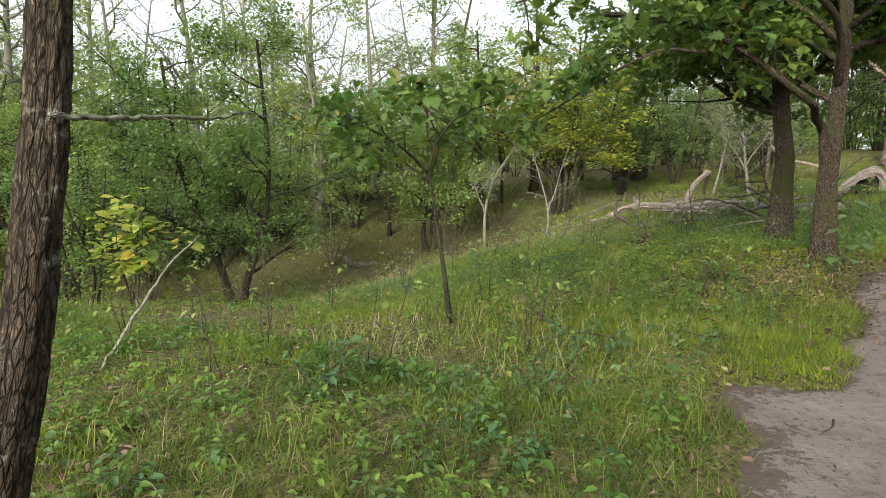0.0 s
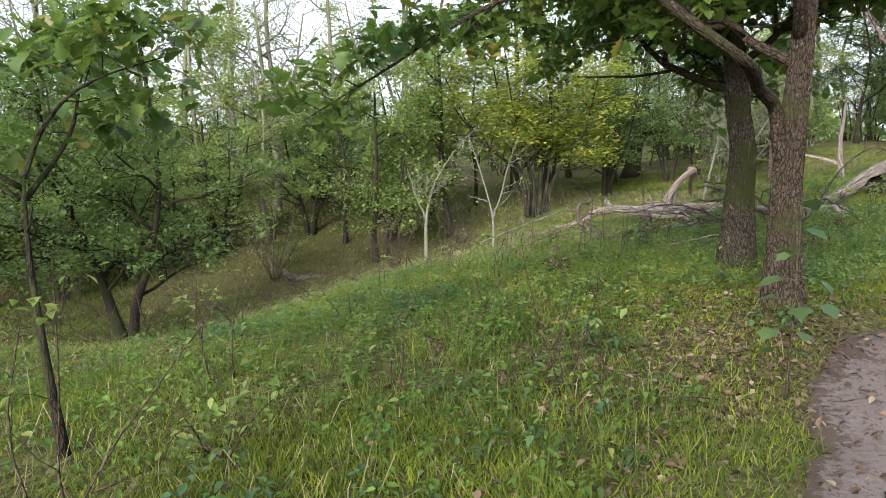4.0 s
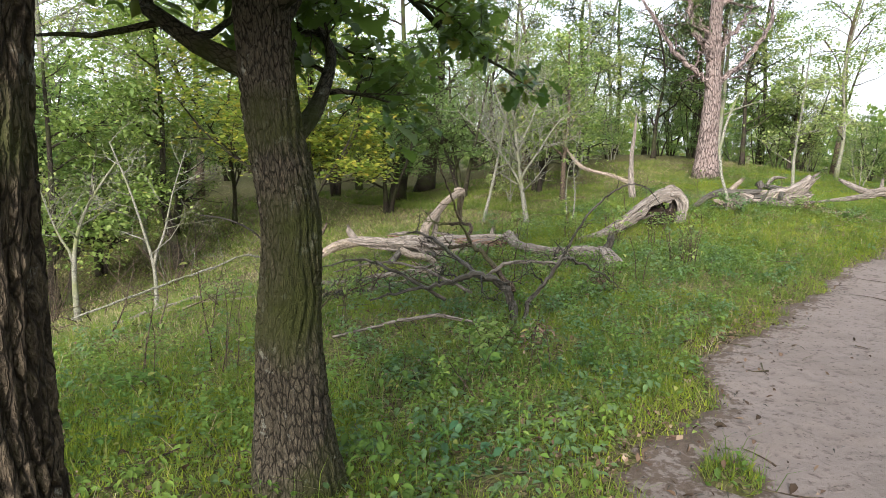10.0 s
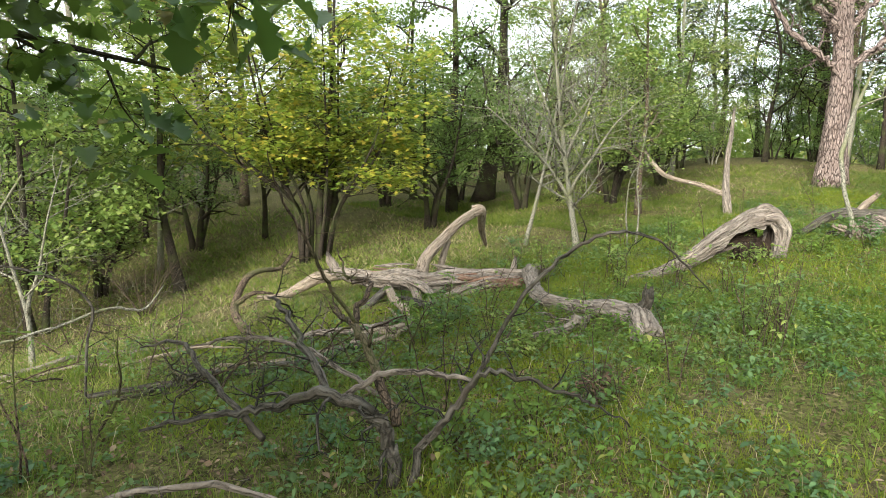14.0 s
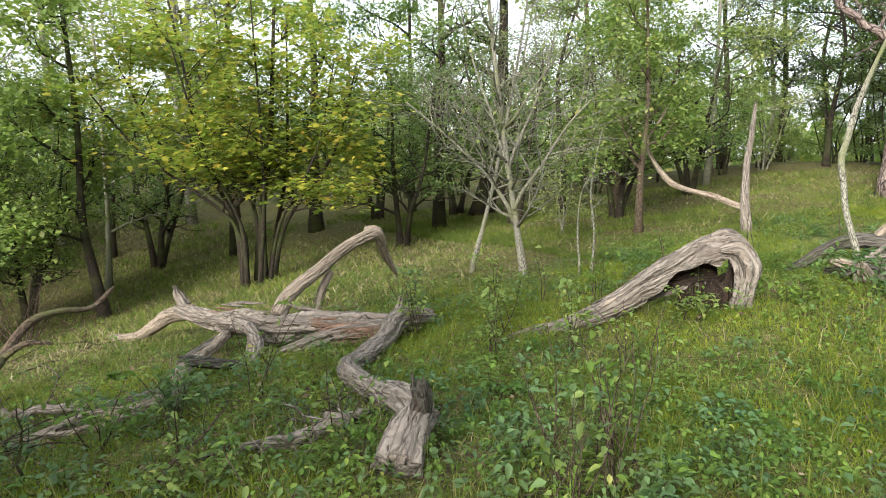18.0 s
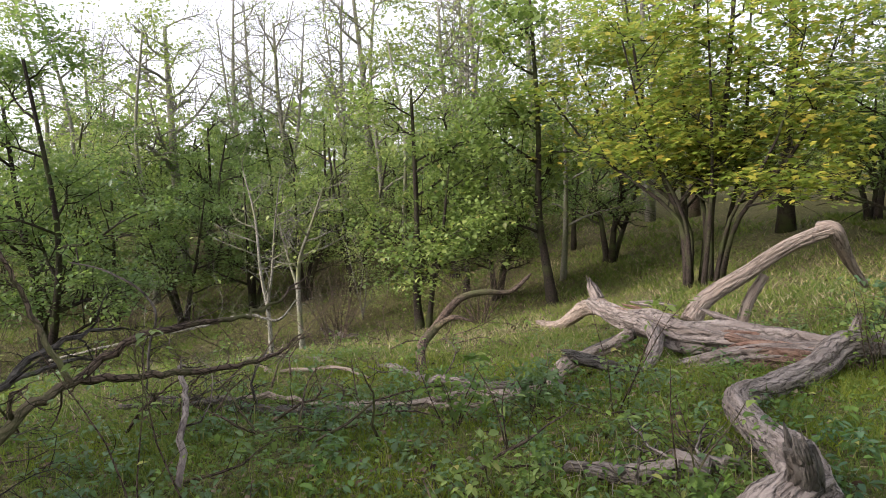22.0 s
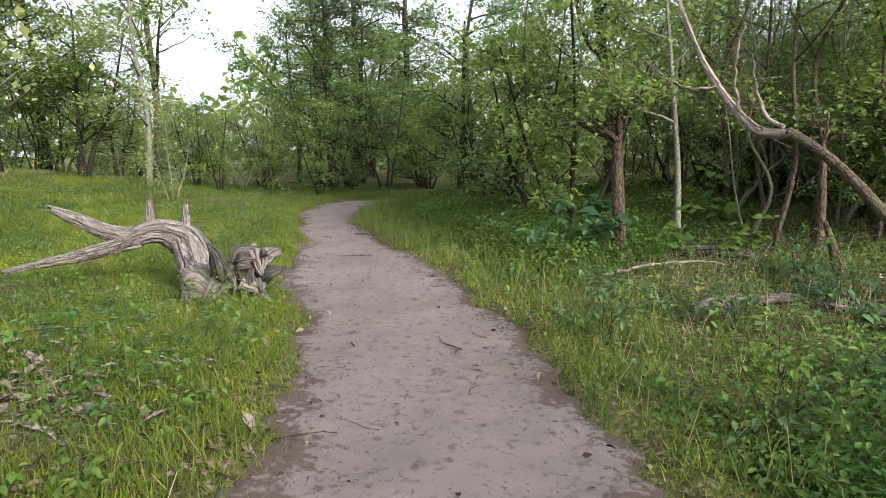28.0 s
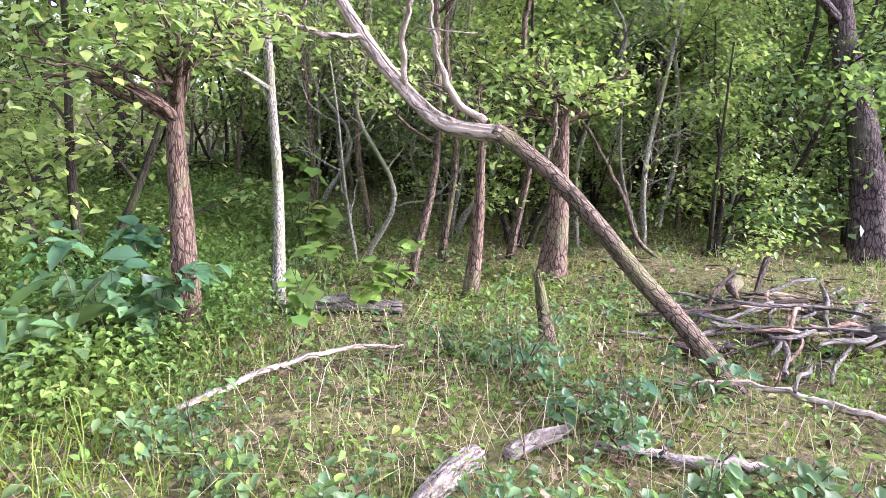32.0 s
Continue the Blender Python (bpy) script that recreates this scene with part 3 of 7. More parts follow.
def make_tree(name, seed, x, y, label, trunk, r0, wood_mat, leaf_mat, leaf_count, leaf_size, kids=9, length=2.0, levels=2, first=0.35, up=0.06, puff=0.22,
              spread=0.9, stems=(), shape=KITE, sides=10, knob=0.06, flare=1.35, group="", category="tree", z=None, wander=0.18, tilt=0.62, rough=0.0, clear=0.0):
    """trunk: points from the foot up, about the foot; stems: more trunks as (points, radius)."""
    rng = np.random.default_rng(seed)
    root = thing(name, x, y, gz(x, y) if z is None else z, label, category, group)
    wood, twigs, tips = Soup(), Soup(), []
    for pts, r in [(trunk, r0), *stems]:
        line = spline(pts, 60 if rough > 0.005 else 24 if rough else 4)
        f = np.linspace(0, 1, len(line))
        rad = r * (1 - 0.72 * f) * (1 + (flare - 1) * np.exp(-f * 14))
        line[0][2] -= 0.12
        tube(wood, line, rad, sides, knob, rng, 0.0, rough)
        branch_out(twigs, rng, line, r, kids, length, levels, tips, spread, up, wander, first)
    part("trunk", wood, wood_mat, root)
    tagged(part("branch_mass", twigs, wood_mat, root), kind="stuff")
    if leaf_count:
        crown = Soup()
        at = crown_points(rng, [q for q in tips if q[2] > clear], leaf_count, puff)
        leaves(crown, rng, at[at[:, 2] > clear * 0.9], leaf_size, shape, tilt)
        tagged(part("crown", crown, leaf_mat, root, soft=False), kind="stuff")
    return root

# ---- ground and path ----
def axis(lo, hi, step, far):
    a = list(np.arange(lo, hi + 1e-6, step))
    g = step
    while a[-1] < far:
        g *= 1.35
        a.append(a[-1] + g)
    g = step
    while a[0] > -far:
        g *= 1.35
        a.insert(0, a[0] - g)
    return np.array(a)


def make_ground():
    xs, ys = axis(-9, 25, 0.14, 700), axis(-5, 25, 0.14, 700)
    X, Y = np.meshgrid(xs, ys, indexing="ij")
    Z = height(np.clip(X, -60, 80), np.clip(Y, -60, 80))
    d, _ = path_dist(X, Y)
    Z = Z + smooth(0.9, 1.3, d) * (0.018 * wob(X, Y, 5.1) + 0.012 * wob(X, Y, 11.0, 2.0) + 0.02 * wob(X, Y, 2.3, 4.0))
    s = Soup()
    nx, ny = X.shape
    i, j = np.meshgrid(np.arange(nx - 1), np.arange(ny - 1), indexing="ij")
    q = np.stack([i * ny + j, (i + 1) * ny + j, (i + 1) * ny + j + 1, i * ny + j + 1], -1).reshape(-1, 4)
    s.add(np.stack([X, Y, Z], -1).reshape(-1, 3), q=q)
    ob = new("ground", s.mesh("ground", SOIL))
    return tagged(ob, "mossy woodland ground with grass and fallen leaves", "ground", kind="structure")


def make_path():
    """The trodden sand, lying in the dip of the ground."""
    line = even([p for p in LINE if -15 < p[0] < 37], 48)
    tan = np.gradient(line, axis=0)
    tan /= np.linalg.norm(tan, axis=1)[:, None]
    nor = np.stack([-tan[:, 1], tan[:, 0]], -1)
    w = np.linspace(-1.25, 1.25, 42)
    P = line[:, None, :] + nor[:, None, :] * w[None, :, None]
    X, Y = P[..., 0], P[..., 1]
    a = np.abs(w)[None, :] + ragged(X, Y) + 0.05
    Z = land(X, Y) - 0.035 + 0.012 * smooth(0.3, 0.7, a) - 0.06 * smooth(0.75, 1.2, a) + 0.010 * wob(X, Y, 7.0) + 0.010 * wob(X, Y, 19.0, 3.0) + 0.007 * wob(X, Y, 37.0, 1.0)
    s = Soup()
    n, m = X.shape
    i, j = np.meshgrid(np.arange(n - 1), np.arange(m - 1), indexing="ij")
    q = np.stack([i * m + j + 1, i * m + j, (i + 1) * m + j, (i + 1) * m + j + 1], -1).reshape(-1, 4)[:, ::-1]
    s.add(np.stack([X, Y, Z], -1).reshape(-1, 3), q=q, g=np.stack([a, X, Y], -1).reshape(-1, 3))
    return tagged(new("path", s.mesh("path", SAND)), "trodden pale sand footpath with scattered twigs", "path", kind="structure")


make_ground()
make_path()


# ---- dead wood ----
def log_piece(root, name, pts, radii, material, sides=12, knob=0.1, ribs=0.0, seed=0, per=5, label="", jag=0.0):
    """A dead limb in world metres, as a part of root; jag: a splintered end."""
    rng = np.random.default_rng(seed)
    p = np.asarray(pts, float) - np.array(root.location)
    r = np.interp(np.linspace(0, 1, (len(p) - 1) * per + 1), np.linspace(0, 1, len(radii)), radii)
    big = max(radii) > 0.045 and material is not BROWN_BARK
    if big:
        sides, per = max(sides, 44), 14
        r = np.interp(np.linspace(0, 1, (len(p) - 1) * per + 1), np.linspace(0, 1, len(radii)), radii)
    s = Soup()
    line = spline(p, per)
    tube(s, line, r, sides, knob, rng, ribs, 0.0, (0.16 if max(radii) > 0.075 else 0.22) if big else 0.0)
    if jag:
        end, d = line[-1], line[-1] - line[-3]
        d = d / np.linalg.norm(d)
        ob = part(name, s, material, root, label)
        for k in range(6):
            o = rng.normal(0, 1, 3)
            o -= d * np.dot(o, d)
            o *= r[-1] * 0.7 / (np.linalg.norm(o) + 1e-9)
            tip = Soup()
            tube(tip, [end + o - d * 0.05, end + o + d * jag * 0.2, end + o * 0.9 + d * jag * rng.uniform(0.5, 1.2)], [r[-1] * 0.38, r[-1] * 0.3, 0.002], 5)
            part("splinter", tip, material, ob)
        return ob
    return part(name, s, material, root, label)


def fallen_log():
    r = thing("fallen_log", 5.8, 14.6, gz(5.8, 14.6), "bleached, split fallen trunk with a raised bent limb, lying in grass", "fallen log")
    log_piece(r, "trunk", [(4.12, 15.38, -0.2), (4.61, 15.05, -0.25), (5.2, 14.74, -0.24), (5.61, 14.62, -0.26), (6.12, 14.62, -0.22), (6.64, 14.51, -0.2), (7.09, 14.4, -0.15)], [0.06, 0.105, 0.125, 0.14, 0.14, 0.13, 0.09], GREY_WOOD, 26, 0.2, 0.22, 3)
    log_piece(r, "raised_limb", [(5.48, 14.95, -0.2), (5.56, 15.17, 0.0), (5.85, 15.5, 0.25), (6.18, 15.73, 0.51), (6.5, 15.94, 0.66)], [0.1, 0.085, 0.08, 0.075, 0.07], TAN_WOOD, 14, 0.07, 0, 4, label="smooth peeled tan limb, raised and bent")
    log_piece(r, "broken_end", [(6.36, 15.98, 0.67), (6.52, 15.96, 0.64), (6.58, 16.29, 0.31), (6.69, 16.55, 0.02)], [0.06, 0.08, 0.06, 0.035], TAN_WOOD, 12, 0.08, 0, 5, jag=0.06)
    log_piece(r, "prop", [(5.96, 15.68, 0.2), (5.86, 15.55, -0.05), (5.77, 15.42, -0.45)], [0.045, 0.055, 0.06], TAN_WOOD, 10, 0.08, 0, 6)
    log_piece(r, "limb", [(4.35, 15.25, -0.22), (3.95, 15.55, -0.34), (3.65, 15.75, -0.52), (3.3, 15.93, -0.72), (2.9, 16.0, -0.74)], [0.09, 0.095, 0.085, 0.07, 0.03], TAN_WOOD, 12, 0.1, 0, 7)
    log_piece(r, "leg", [(5.07, 14.74, -0.23), (5.32, 14.53, -0.26), (5.41, 14.2, -0.44), (5.45, 13.87, -0.62)], [0.08, 0.075, 0.06, 0.05], GREY_WOOD, 12, 0.1, 0, 8)
    log_piece(r, "limb", [(5.0, 14.7, -0.33), (4.76, 14.31, -0.46), (4.58, 14.0, -0.58), (4.3, 13.65, -0.68)], [0.06, 0.06, 0.05, 0.04], DARK_WOOD, 10, 0.1, 0, 9)
    log_piece(r, "split_slab", [(5.9, 14.38, -0.36), (6.3, 14.3, -0.26), (6.7, 14.3, -0.24), (7.1, 14.28, -0.28)], [0.05, 0.12, 0.13, 0.05], RED_WOOD, 18, 0.1, 0.2, 10, label="rotten reddish split heartwood")
    log_piece(r, "split_slab", [(5.5, 14.2, -0.5), (5.95, 14.25, -0.36), (6.4, 14.28, -0.22), (6.9, 14.35, -0.15)], [0.05, 0.09, 0.1, 0.05], GREY_WOOD, 18, 0.1, 0.2, 11)
    log_piece(r, "crooked_limb", [(7.25, 14.75, -0.15), (6.97, 14.27, -0.05), (6.87, 13.77, -0.12), (6.77, 13.16, -0.1), (6.71, 12.72, -0.04), (6.79, 12.45, -0.05), (7.04, 12.12, -0.05), (7.25, 11.8, 0.0), (7.38, 11.5, 0.02)], [0.09, 0.11, 0.1, 0.09, 0.08, 0.09, 0.1, 0.11, 0.1], GREY_WOOD, 18, 0.12, 0.08, 12)
    log_piece(r, "broken_stub", [(7.36, 11.55, 0.04), (7.32, 11.3, 0.06), (7.26, 11.0, -0.05)], [0.1, 0.11, 0.13], GREY_WOOD, 18, 0.15, 0.12, 13)
    log_piece(r, "stub", [(7.35, 11.4, 0.1), (7.38, 11.32, 0.22), (7.37, 11.28, 0.32)], [0.07, 0.055, 0.05], DARK_WOOD, 12, 0.15, 0.1, 14, jag=0.1)
    log_piece(r, "low_limb", [(5.0, 14.6, -0.33), (5.05, 14.0, -0.32), (5.15, 13.2, -0.24), (5.2, 12.8, -0.32), (5.07, 12.4, -0.31), (4.74, 12.46, -0.37), (4.58, 11.9, -0.33), (4.2, 11.65, -0.35), (3.8, 11.55, -0.38), (3.4, 11.3, -0.41)], [0.06, 0.055, 0.06, 0.05, 0.055, 0.05, 0.045, 0.04, 0.03, 0.015], TAN_WOOD, 10, 0.14, 0, 15)
    log_piece(r, "dark_stub", [(5.72, 13.85, -0.42), (5.4, 13.5, -0.3), (5.15, 13.22, -0.17)], [0.035, 0.055, 0.05], DARK_WOOD, 12, 0.16, 0.1, 29, jag=0.08)
    log_piece(r, "leg", [(5.3, 14.5, -0.2), (5.52, 14.1, -0.26), (5.58, 13.75, -0.36), (5.59, 13.45, -0.52)], [0.06, 0.055, 0.045, 0.035], GREY_WOOD, 10, 0.12, 0, 30)
    rng = np.random.default_rng(16)
    for k in range(22):
        f = rng.uniform(0, 1)
        a = np.array([4.6 + 2.4 * f, 15.0 - 0.62 * f + rng.normal(0, 0.09), -0.17 + rng.normal(0, 0.05)])
        d = np.array([rng.uniform(0.3, 0.6), rng.uniform(-0.22, 0.02), rng.normal(0, 0.035)])
        log_piece(r, "splinter", [a - d * 0.5, a + rng.normal(0, 0.012, 3), a + d * 0.5], [0.008, rng.uniform(0.02, 0.045), 0.006], (GREY_WOOD, GREY_WOOD, TAN_WOOD, RED_WOOD)[k % 4], 8, 0.15, 0.1, 100 + k, 4)
    log_piece(r, "stub", [(4.2, 15.4, -0.18), (4.12, 15.42, -0.05), (4.1, 15.4, 0.02)], [0.07, 0.06, 0.03], GREY_WOOD, 12, 0.2, 0.1, 17, jag=0.08)
    log_piece(r, "stub", [(6.85, 14.95, -0.35), (6.87, 15.0, -0.15), (6.9, 15.02, 0.0)], [0.05, 0.05, 0.03], GREY_WOOD, 10, 0.1, 0, 18, jag=0.06)
    log_piece(r, "low_limb", [(5.0, 13.75, -0.5), (4.5, 13.45, -0.62), (4.0, 13.2, -0.64), (3.5, 13.0, -0.68)], [0.05, 0.045, 0.04, 0.02], DARK_WOOD, 9, 0.1, 0, 19)
    log_piece(r, "low_limb", [(4.75, 12.8, -0.58), (4.3, 12.75, -0.6), (3.8, 12.6, -0.6), (3.2, 12.2, -0.55)], [0.045, 0.04, 0.035, 0.02], GREY_WOOD, 9, 0.1, 0, 25)
    return r


def hollow_log():
    """A thick ragged shell of wood, hollow at its upper end and torn open on the side of the path."""
    r = thing("hollow_log", 9.4, 13.9, gz(9.4, 13.9), "weathered grey hollow trunk arching up to a dark open end", "fallen log")
    pts = even([(7.95, 13.8, -0.16), (8.3, 13.84, -0.09), (8.69, 13.86, 0.0), (9.0, 13.88, 0.13), (9.35, 13.92, 0.32), (9.64, 13.95, 0.46), (9.93, 13.98, 0.58), (10.16, 14.0, 0.60)], 12) - np.array(r.location)
    n = len(pts)
    f = np.linspace(0, 1, n)
    rad = np.interp(f, [0, 0.12, 0.3, 0.55, 0.8, 1], [0.025, 0.055, 0.085, 0.125, 0.19, 0.245])
    rng = np.random.default_rng(5)
    m = 64
    along = np.concatenate([[0], np.cumsum(np.linalg.norm(np.diff(pts, axis=0), axis=1))])
    tan = np.gradient(pts, axis=0)
    tan /= np.linalg.norm(tan, axis=1)[:, None]
    # the inner wall's rot has the shade of the hollow in its colour
    for nm, wood, inset in (("shell", GREY_WOOD, 0.0), ("inner_wall", SHADED_ROT, 1.0)):
        s = Soup()
        V, G = [], []
        for k in range(n):
            w = np.cross(tan[k], (0, 0, 1.0))
            w /= np.linalg.norm(w)
            u = np.cross(w, tan[k])
            # the side towards the walker is torn open from a third of the length on
            hi = 3.05 - 1.6 * float(smooth(0.46, 0.68, f[k])) + 0.16 * math.sin(23 * f[k]) + 0.1 * math.sin(51 * f[k])
            a = np.linspace(-3.05, hi, m)
            L = along[k]
            rib = 1 + 0.10 * np.abs(np.sin(4.5 * a + 0.8 * math.sin(3 * L))) + 0.05 * np.sin(13 * a + 4 * math.sin(2 * L)) + 0.05 * np.sin(9 * L + 2 * a) + 0.035 * np.sin(27 * a + 3 * math.sin(4 * L))
            for c in range(7):
                gap = np.abs(a - (-2.6 + 0.8 * c) - 0.22 * math.sin(2.3 * L + 2 * c))
                rib = rib - 0.17 * np.exp(-(gap / 0.075) ** 2) * max(0.0, math.sin(2.1 * L + 1.9 * c) + 0.5)
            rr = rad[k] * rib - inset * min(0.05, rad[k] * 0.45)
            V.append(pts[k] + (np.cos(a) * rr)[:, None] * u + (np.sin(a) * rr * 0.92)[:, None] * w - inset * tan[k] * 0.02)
            G.append(np.stack([np.cos(a) * 0.2, np.sin(a) * 0.2, np.full(m, L)], -1))
        i, j = np.meshgrid(np.arange(n - 1), np.arange(m - 1), indexing="ij")
        q = np.stack([i * m + j, i * m + j + 1, (i + 1) * m + j + 1, (i + 1) * m + j], -1).reshape(-1, 4)
        s.add(np.concatenate(V), q=q, g=np.concatenate(G))
        part(nm, s, wood, r, "rotten inside, with the hollow's shade in its colour" if inset else "")
    # the torn end: slabs that hang from the rim to the ground, and the rotten core behind them
    for k, (x0, y0, z0, x1, y1, rd) in enumerate(((10.13, 13.97, 0.84, 10.31, 13.9, 0.06), (10.17, 13.9, 0.8, 10.28, 13.8, 0.065), (10.2, 14.05, 0.78, 10.36, 14.02, 0.06), (10.12, 13.83, 0.68, 10.2, 13.72, 0.06), (10.16, 13.8, 0.74, 10.26, 13.75, 0.075), (10.2, 13.94, 0.78, 10.3, 13.86, 0.08), (10.2, 14.12, 0.7, 10.3, 14.12, 0.07))):
        g = gz(x1, y1)
        log_piece(r, "hanging_side", [(x0 - 0.14, y0, z0 - 0.02), (x0 + 0.03, y0, z0 - 0.01), (x1 + 0.03, (y0 + y1) / 2, z0 * 0.68 + g * 0.32), (x1, y1, z0 * 0.32 + g * 0.68), (x1 - 0.05, y1 - 0.02, g - 0.02)], [0.03, rd, rd * 1.15, rd, rd * 1.2], GREY_WOOD, 16, 0.3, 0.2, 6 + k)
    # core pieces in the same rot, shade included in the colour
    for k in range(9):
        x, y = rng.uniform(9.75, 10.2), rng.uniform(13.82, 14.1)
        g = gz(x, y)
        log_piece(r, "rotten_core", [(x, y, g - 0.05), (x + rng.normal(0, 0.05), y + rng.normal(0, 0.04), g + 0.16), (x + rng.normal(0, 0.08), y + 0.05, g + rng.uniform(0.2, 0.38))], [0.06, 0.045, 0.012], SHADED_ROT, 10, 0.25, 0.2, 560 + k, 4)
    for k in range(16):
        e = rng.uniform(0.35, 0.98)
        c = pts[int(e * (n - 1))] + np.array(r.location)
        d = np.array([rng.uniform(0.25, 0.5), 0.03, 0.0])
        d[2] = d[0] * (0.62 if e < 0.75 else 0.25)
        o = np.array([0, -rng.uniform(-0.4, 0.75), rng.uniform(0.65, 0.95)]) * np.interp(e, f, rad)
        log_piece(r, "splinter", [c + o - d * 0.5, c + o * 1.05, c + o + d * 0.5], [0.006, rng.uniform(0.012, 0.028), 0.005], (GREY_WOOD, GREY_WOOD, TAN_WOOD)[k % 3], 7, 0.2, 0.1, 580 + k, 4)
    return r


def snags():
    r = thing("snag", 13.05, 20.1, gz(13.05, 20.1), "bare bleached standing dead tree with one bent side arm", "dead tree")
    log_piece(r, "trunk", [(13.06, 20.05, 0.0), (13.01, 20.17, 0.65), (13.03, 20.25, 1.16), (13.08, 20.31, 1.64), (13.14, 20.34, 2.02), (13.2, 20.4, 2.55)], [0.11, 0.09, 0.07, 0.055, 0.045, 0.03], GREY_WOOD, 12, 0.08, 0, 20, jag=0.12)
    log_piece(r, "arm", [(12.98, 20.2, 0.62), (12.56, 20.67, 0.82), (12.19, 21.13, 0.93), (11.93, 21.54, 1.14), (11.67, 21.88, 1.64), (11.65, 21.96, 1.99), (11.85, 21.91, 2.34), (12.01, 21.88, 2.65)], [0.06, 0.055, 0.05, 0.055, 0.045, 0.04, 0.03, 0.015], TAN_WOOD, 10, 0.16, 0, 21)
    r = thing("snag", 11.31, 13.79, gz(11.31, 13.79), "thin pale leaning dead stem standing in the wood pile", "dead tree")
    log_piece(r, "trunk", [(11.31, 13.79, 0.2), (11.3, 13.83, 0.65), (11.27, 13.88, 0.85), (11.23, 13.94, 1.08), (11.22, 13.99, 1.32), (11.21, 14.04, 1.55), (11.26, 14.05, 1.75), (11.31, 14.06, 1.99), (11.4, 14.06, 2.26), (11.6, 14.05, 2.8)], [0.035, 0.033, 0.03, 0.03, 0.03, 0.03, 0.028, 0.025, 0.022, 0.01], PALE_BARK, 9, 0.1, 0, 22)


def wood_pile():
    r = thing("wood_pile", 12.2, 14.0, gz(12.2, 14.0), "heap of grey splintered trunk wood among brambles", "fallen log")
    rng = np.random.default_rng(31)
    log_piece(r, "trunk", [(11.75, 14.13, 0.45), (11.99, 14.02, 0.55), (12.23, 13.9, 0.62), (12.54, 13.74, 0.68), (12.78, 13.63, 0.84), (13.03, 13.53, 1.05)], [0.05, 0.10, 0.13, 0.13, 0.11, 0.06], GREY_WOOD, 26, 0.4, 0.3, 32, jag=0.16)
    log_piece(r, "broken_end", [(12.45, 13.8, 0.62), (12.75, 13.64, 0.66), (12.98, 13.56, 0.72)], [0.1, 0.11, 0.075], GREY_WOOD, 18, 0.25, 0.2, 37, jag=0.12)
    log_piece(r, "limb", [(10.9, 14.9, 0.1), (11.21, 14.65, 0.43), (11.43, 14.56, 0.62), (11.68, 14.45, 0.72), (12.0, 14.3, 0.72), (12.4, 14.1, 0.75)], [0.045, 0.05, 0.06, 0.08, 0.08, 0.05], DARK_WOOD, 12, 0.1, 0, 33)
    log_piece(r, "limb", [(11.8, 14.4, 0.7), (11.9, 14.36, 0.85), (12.0, 14.3, 0.98)], [0.06, 0.05, 0.035], TAN_WOOD, 10, 0.1, 0.1, 34, jag=0.08)
    for k in range(44):
        a = np.array([rng.uniform(11.3, 12.9), rng.uniform(13.5, 14.3), 0])
        a[2] = gz(a[0], a[1]) + rng.uniform(0.0, 0.08) + 0.36 * rng.uniform(0, 1) * (a[0] - 11.0) / 1.9
        d = np.array([rng.uniform(0.15, 0.55), rng.normal(-0.1, 0.22), rng.normal(0.1, 0.16)])
        log_piece(r, "splinter", [a - d * 0.5, a + rng.normal(0, 0.04, 3), a + d * 0.5], [0.02, rng.uniform(0.025, 0.07), rng.uniform(0.02, 0.05), 0.012], (GREY_WOOD, DARK_WOOD, TAN_WOOD, DARK_WOOD, GREY_WOOD)[k % 5], 12, 0.35, 0.28, 140 + k, 4, jag=0.06 if k % 4 == 0 else 0.0)
    return r


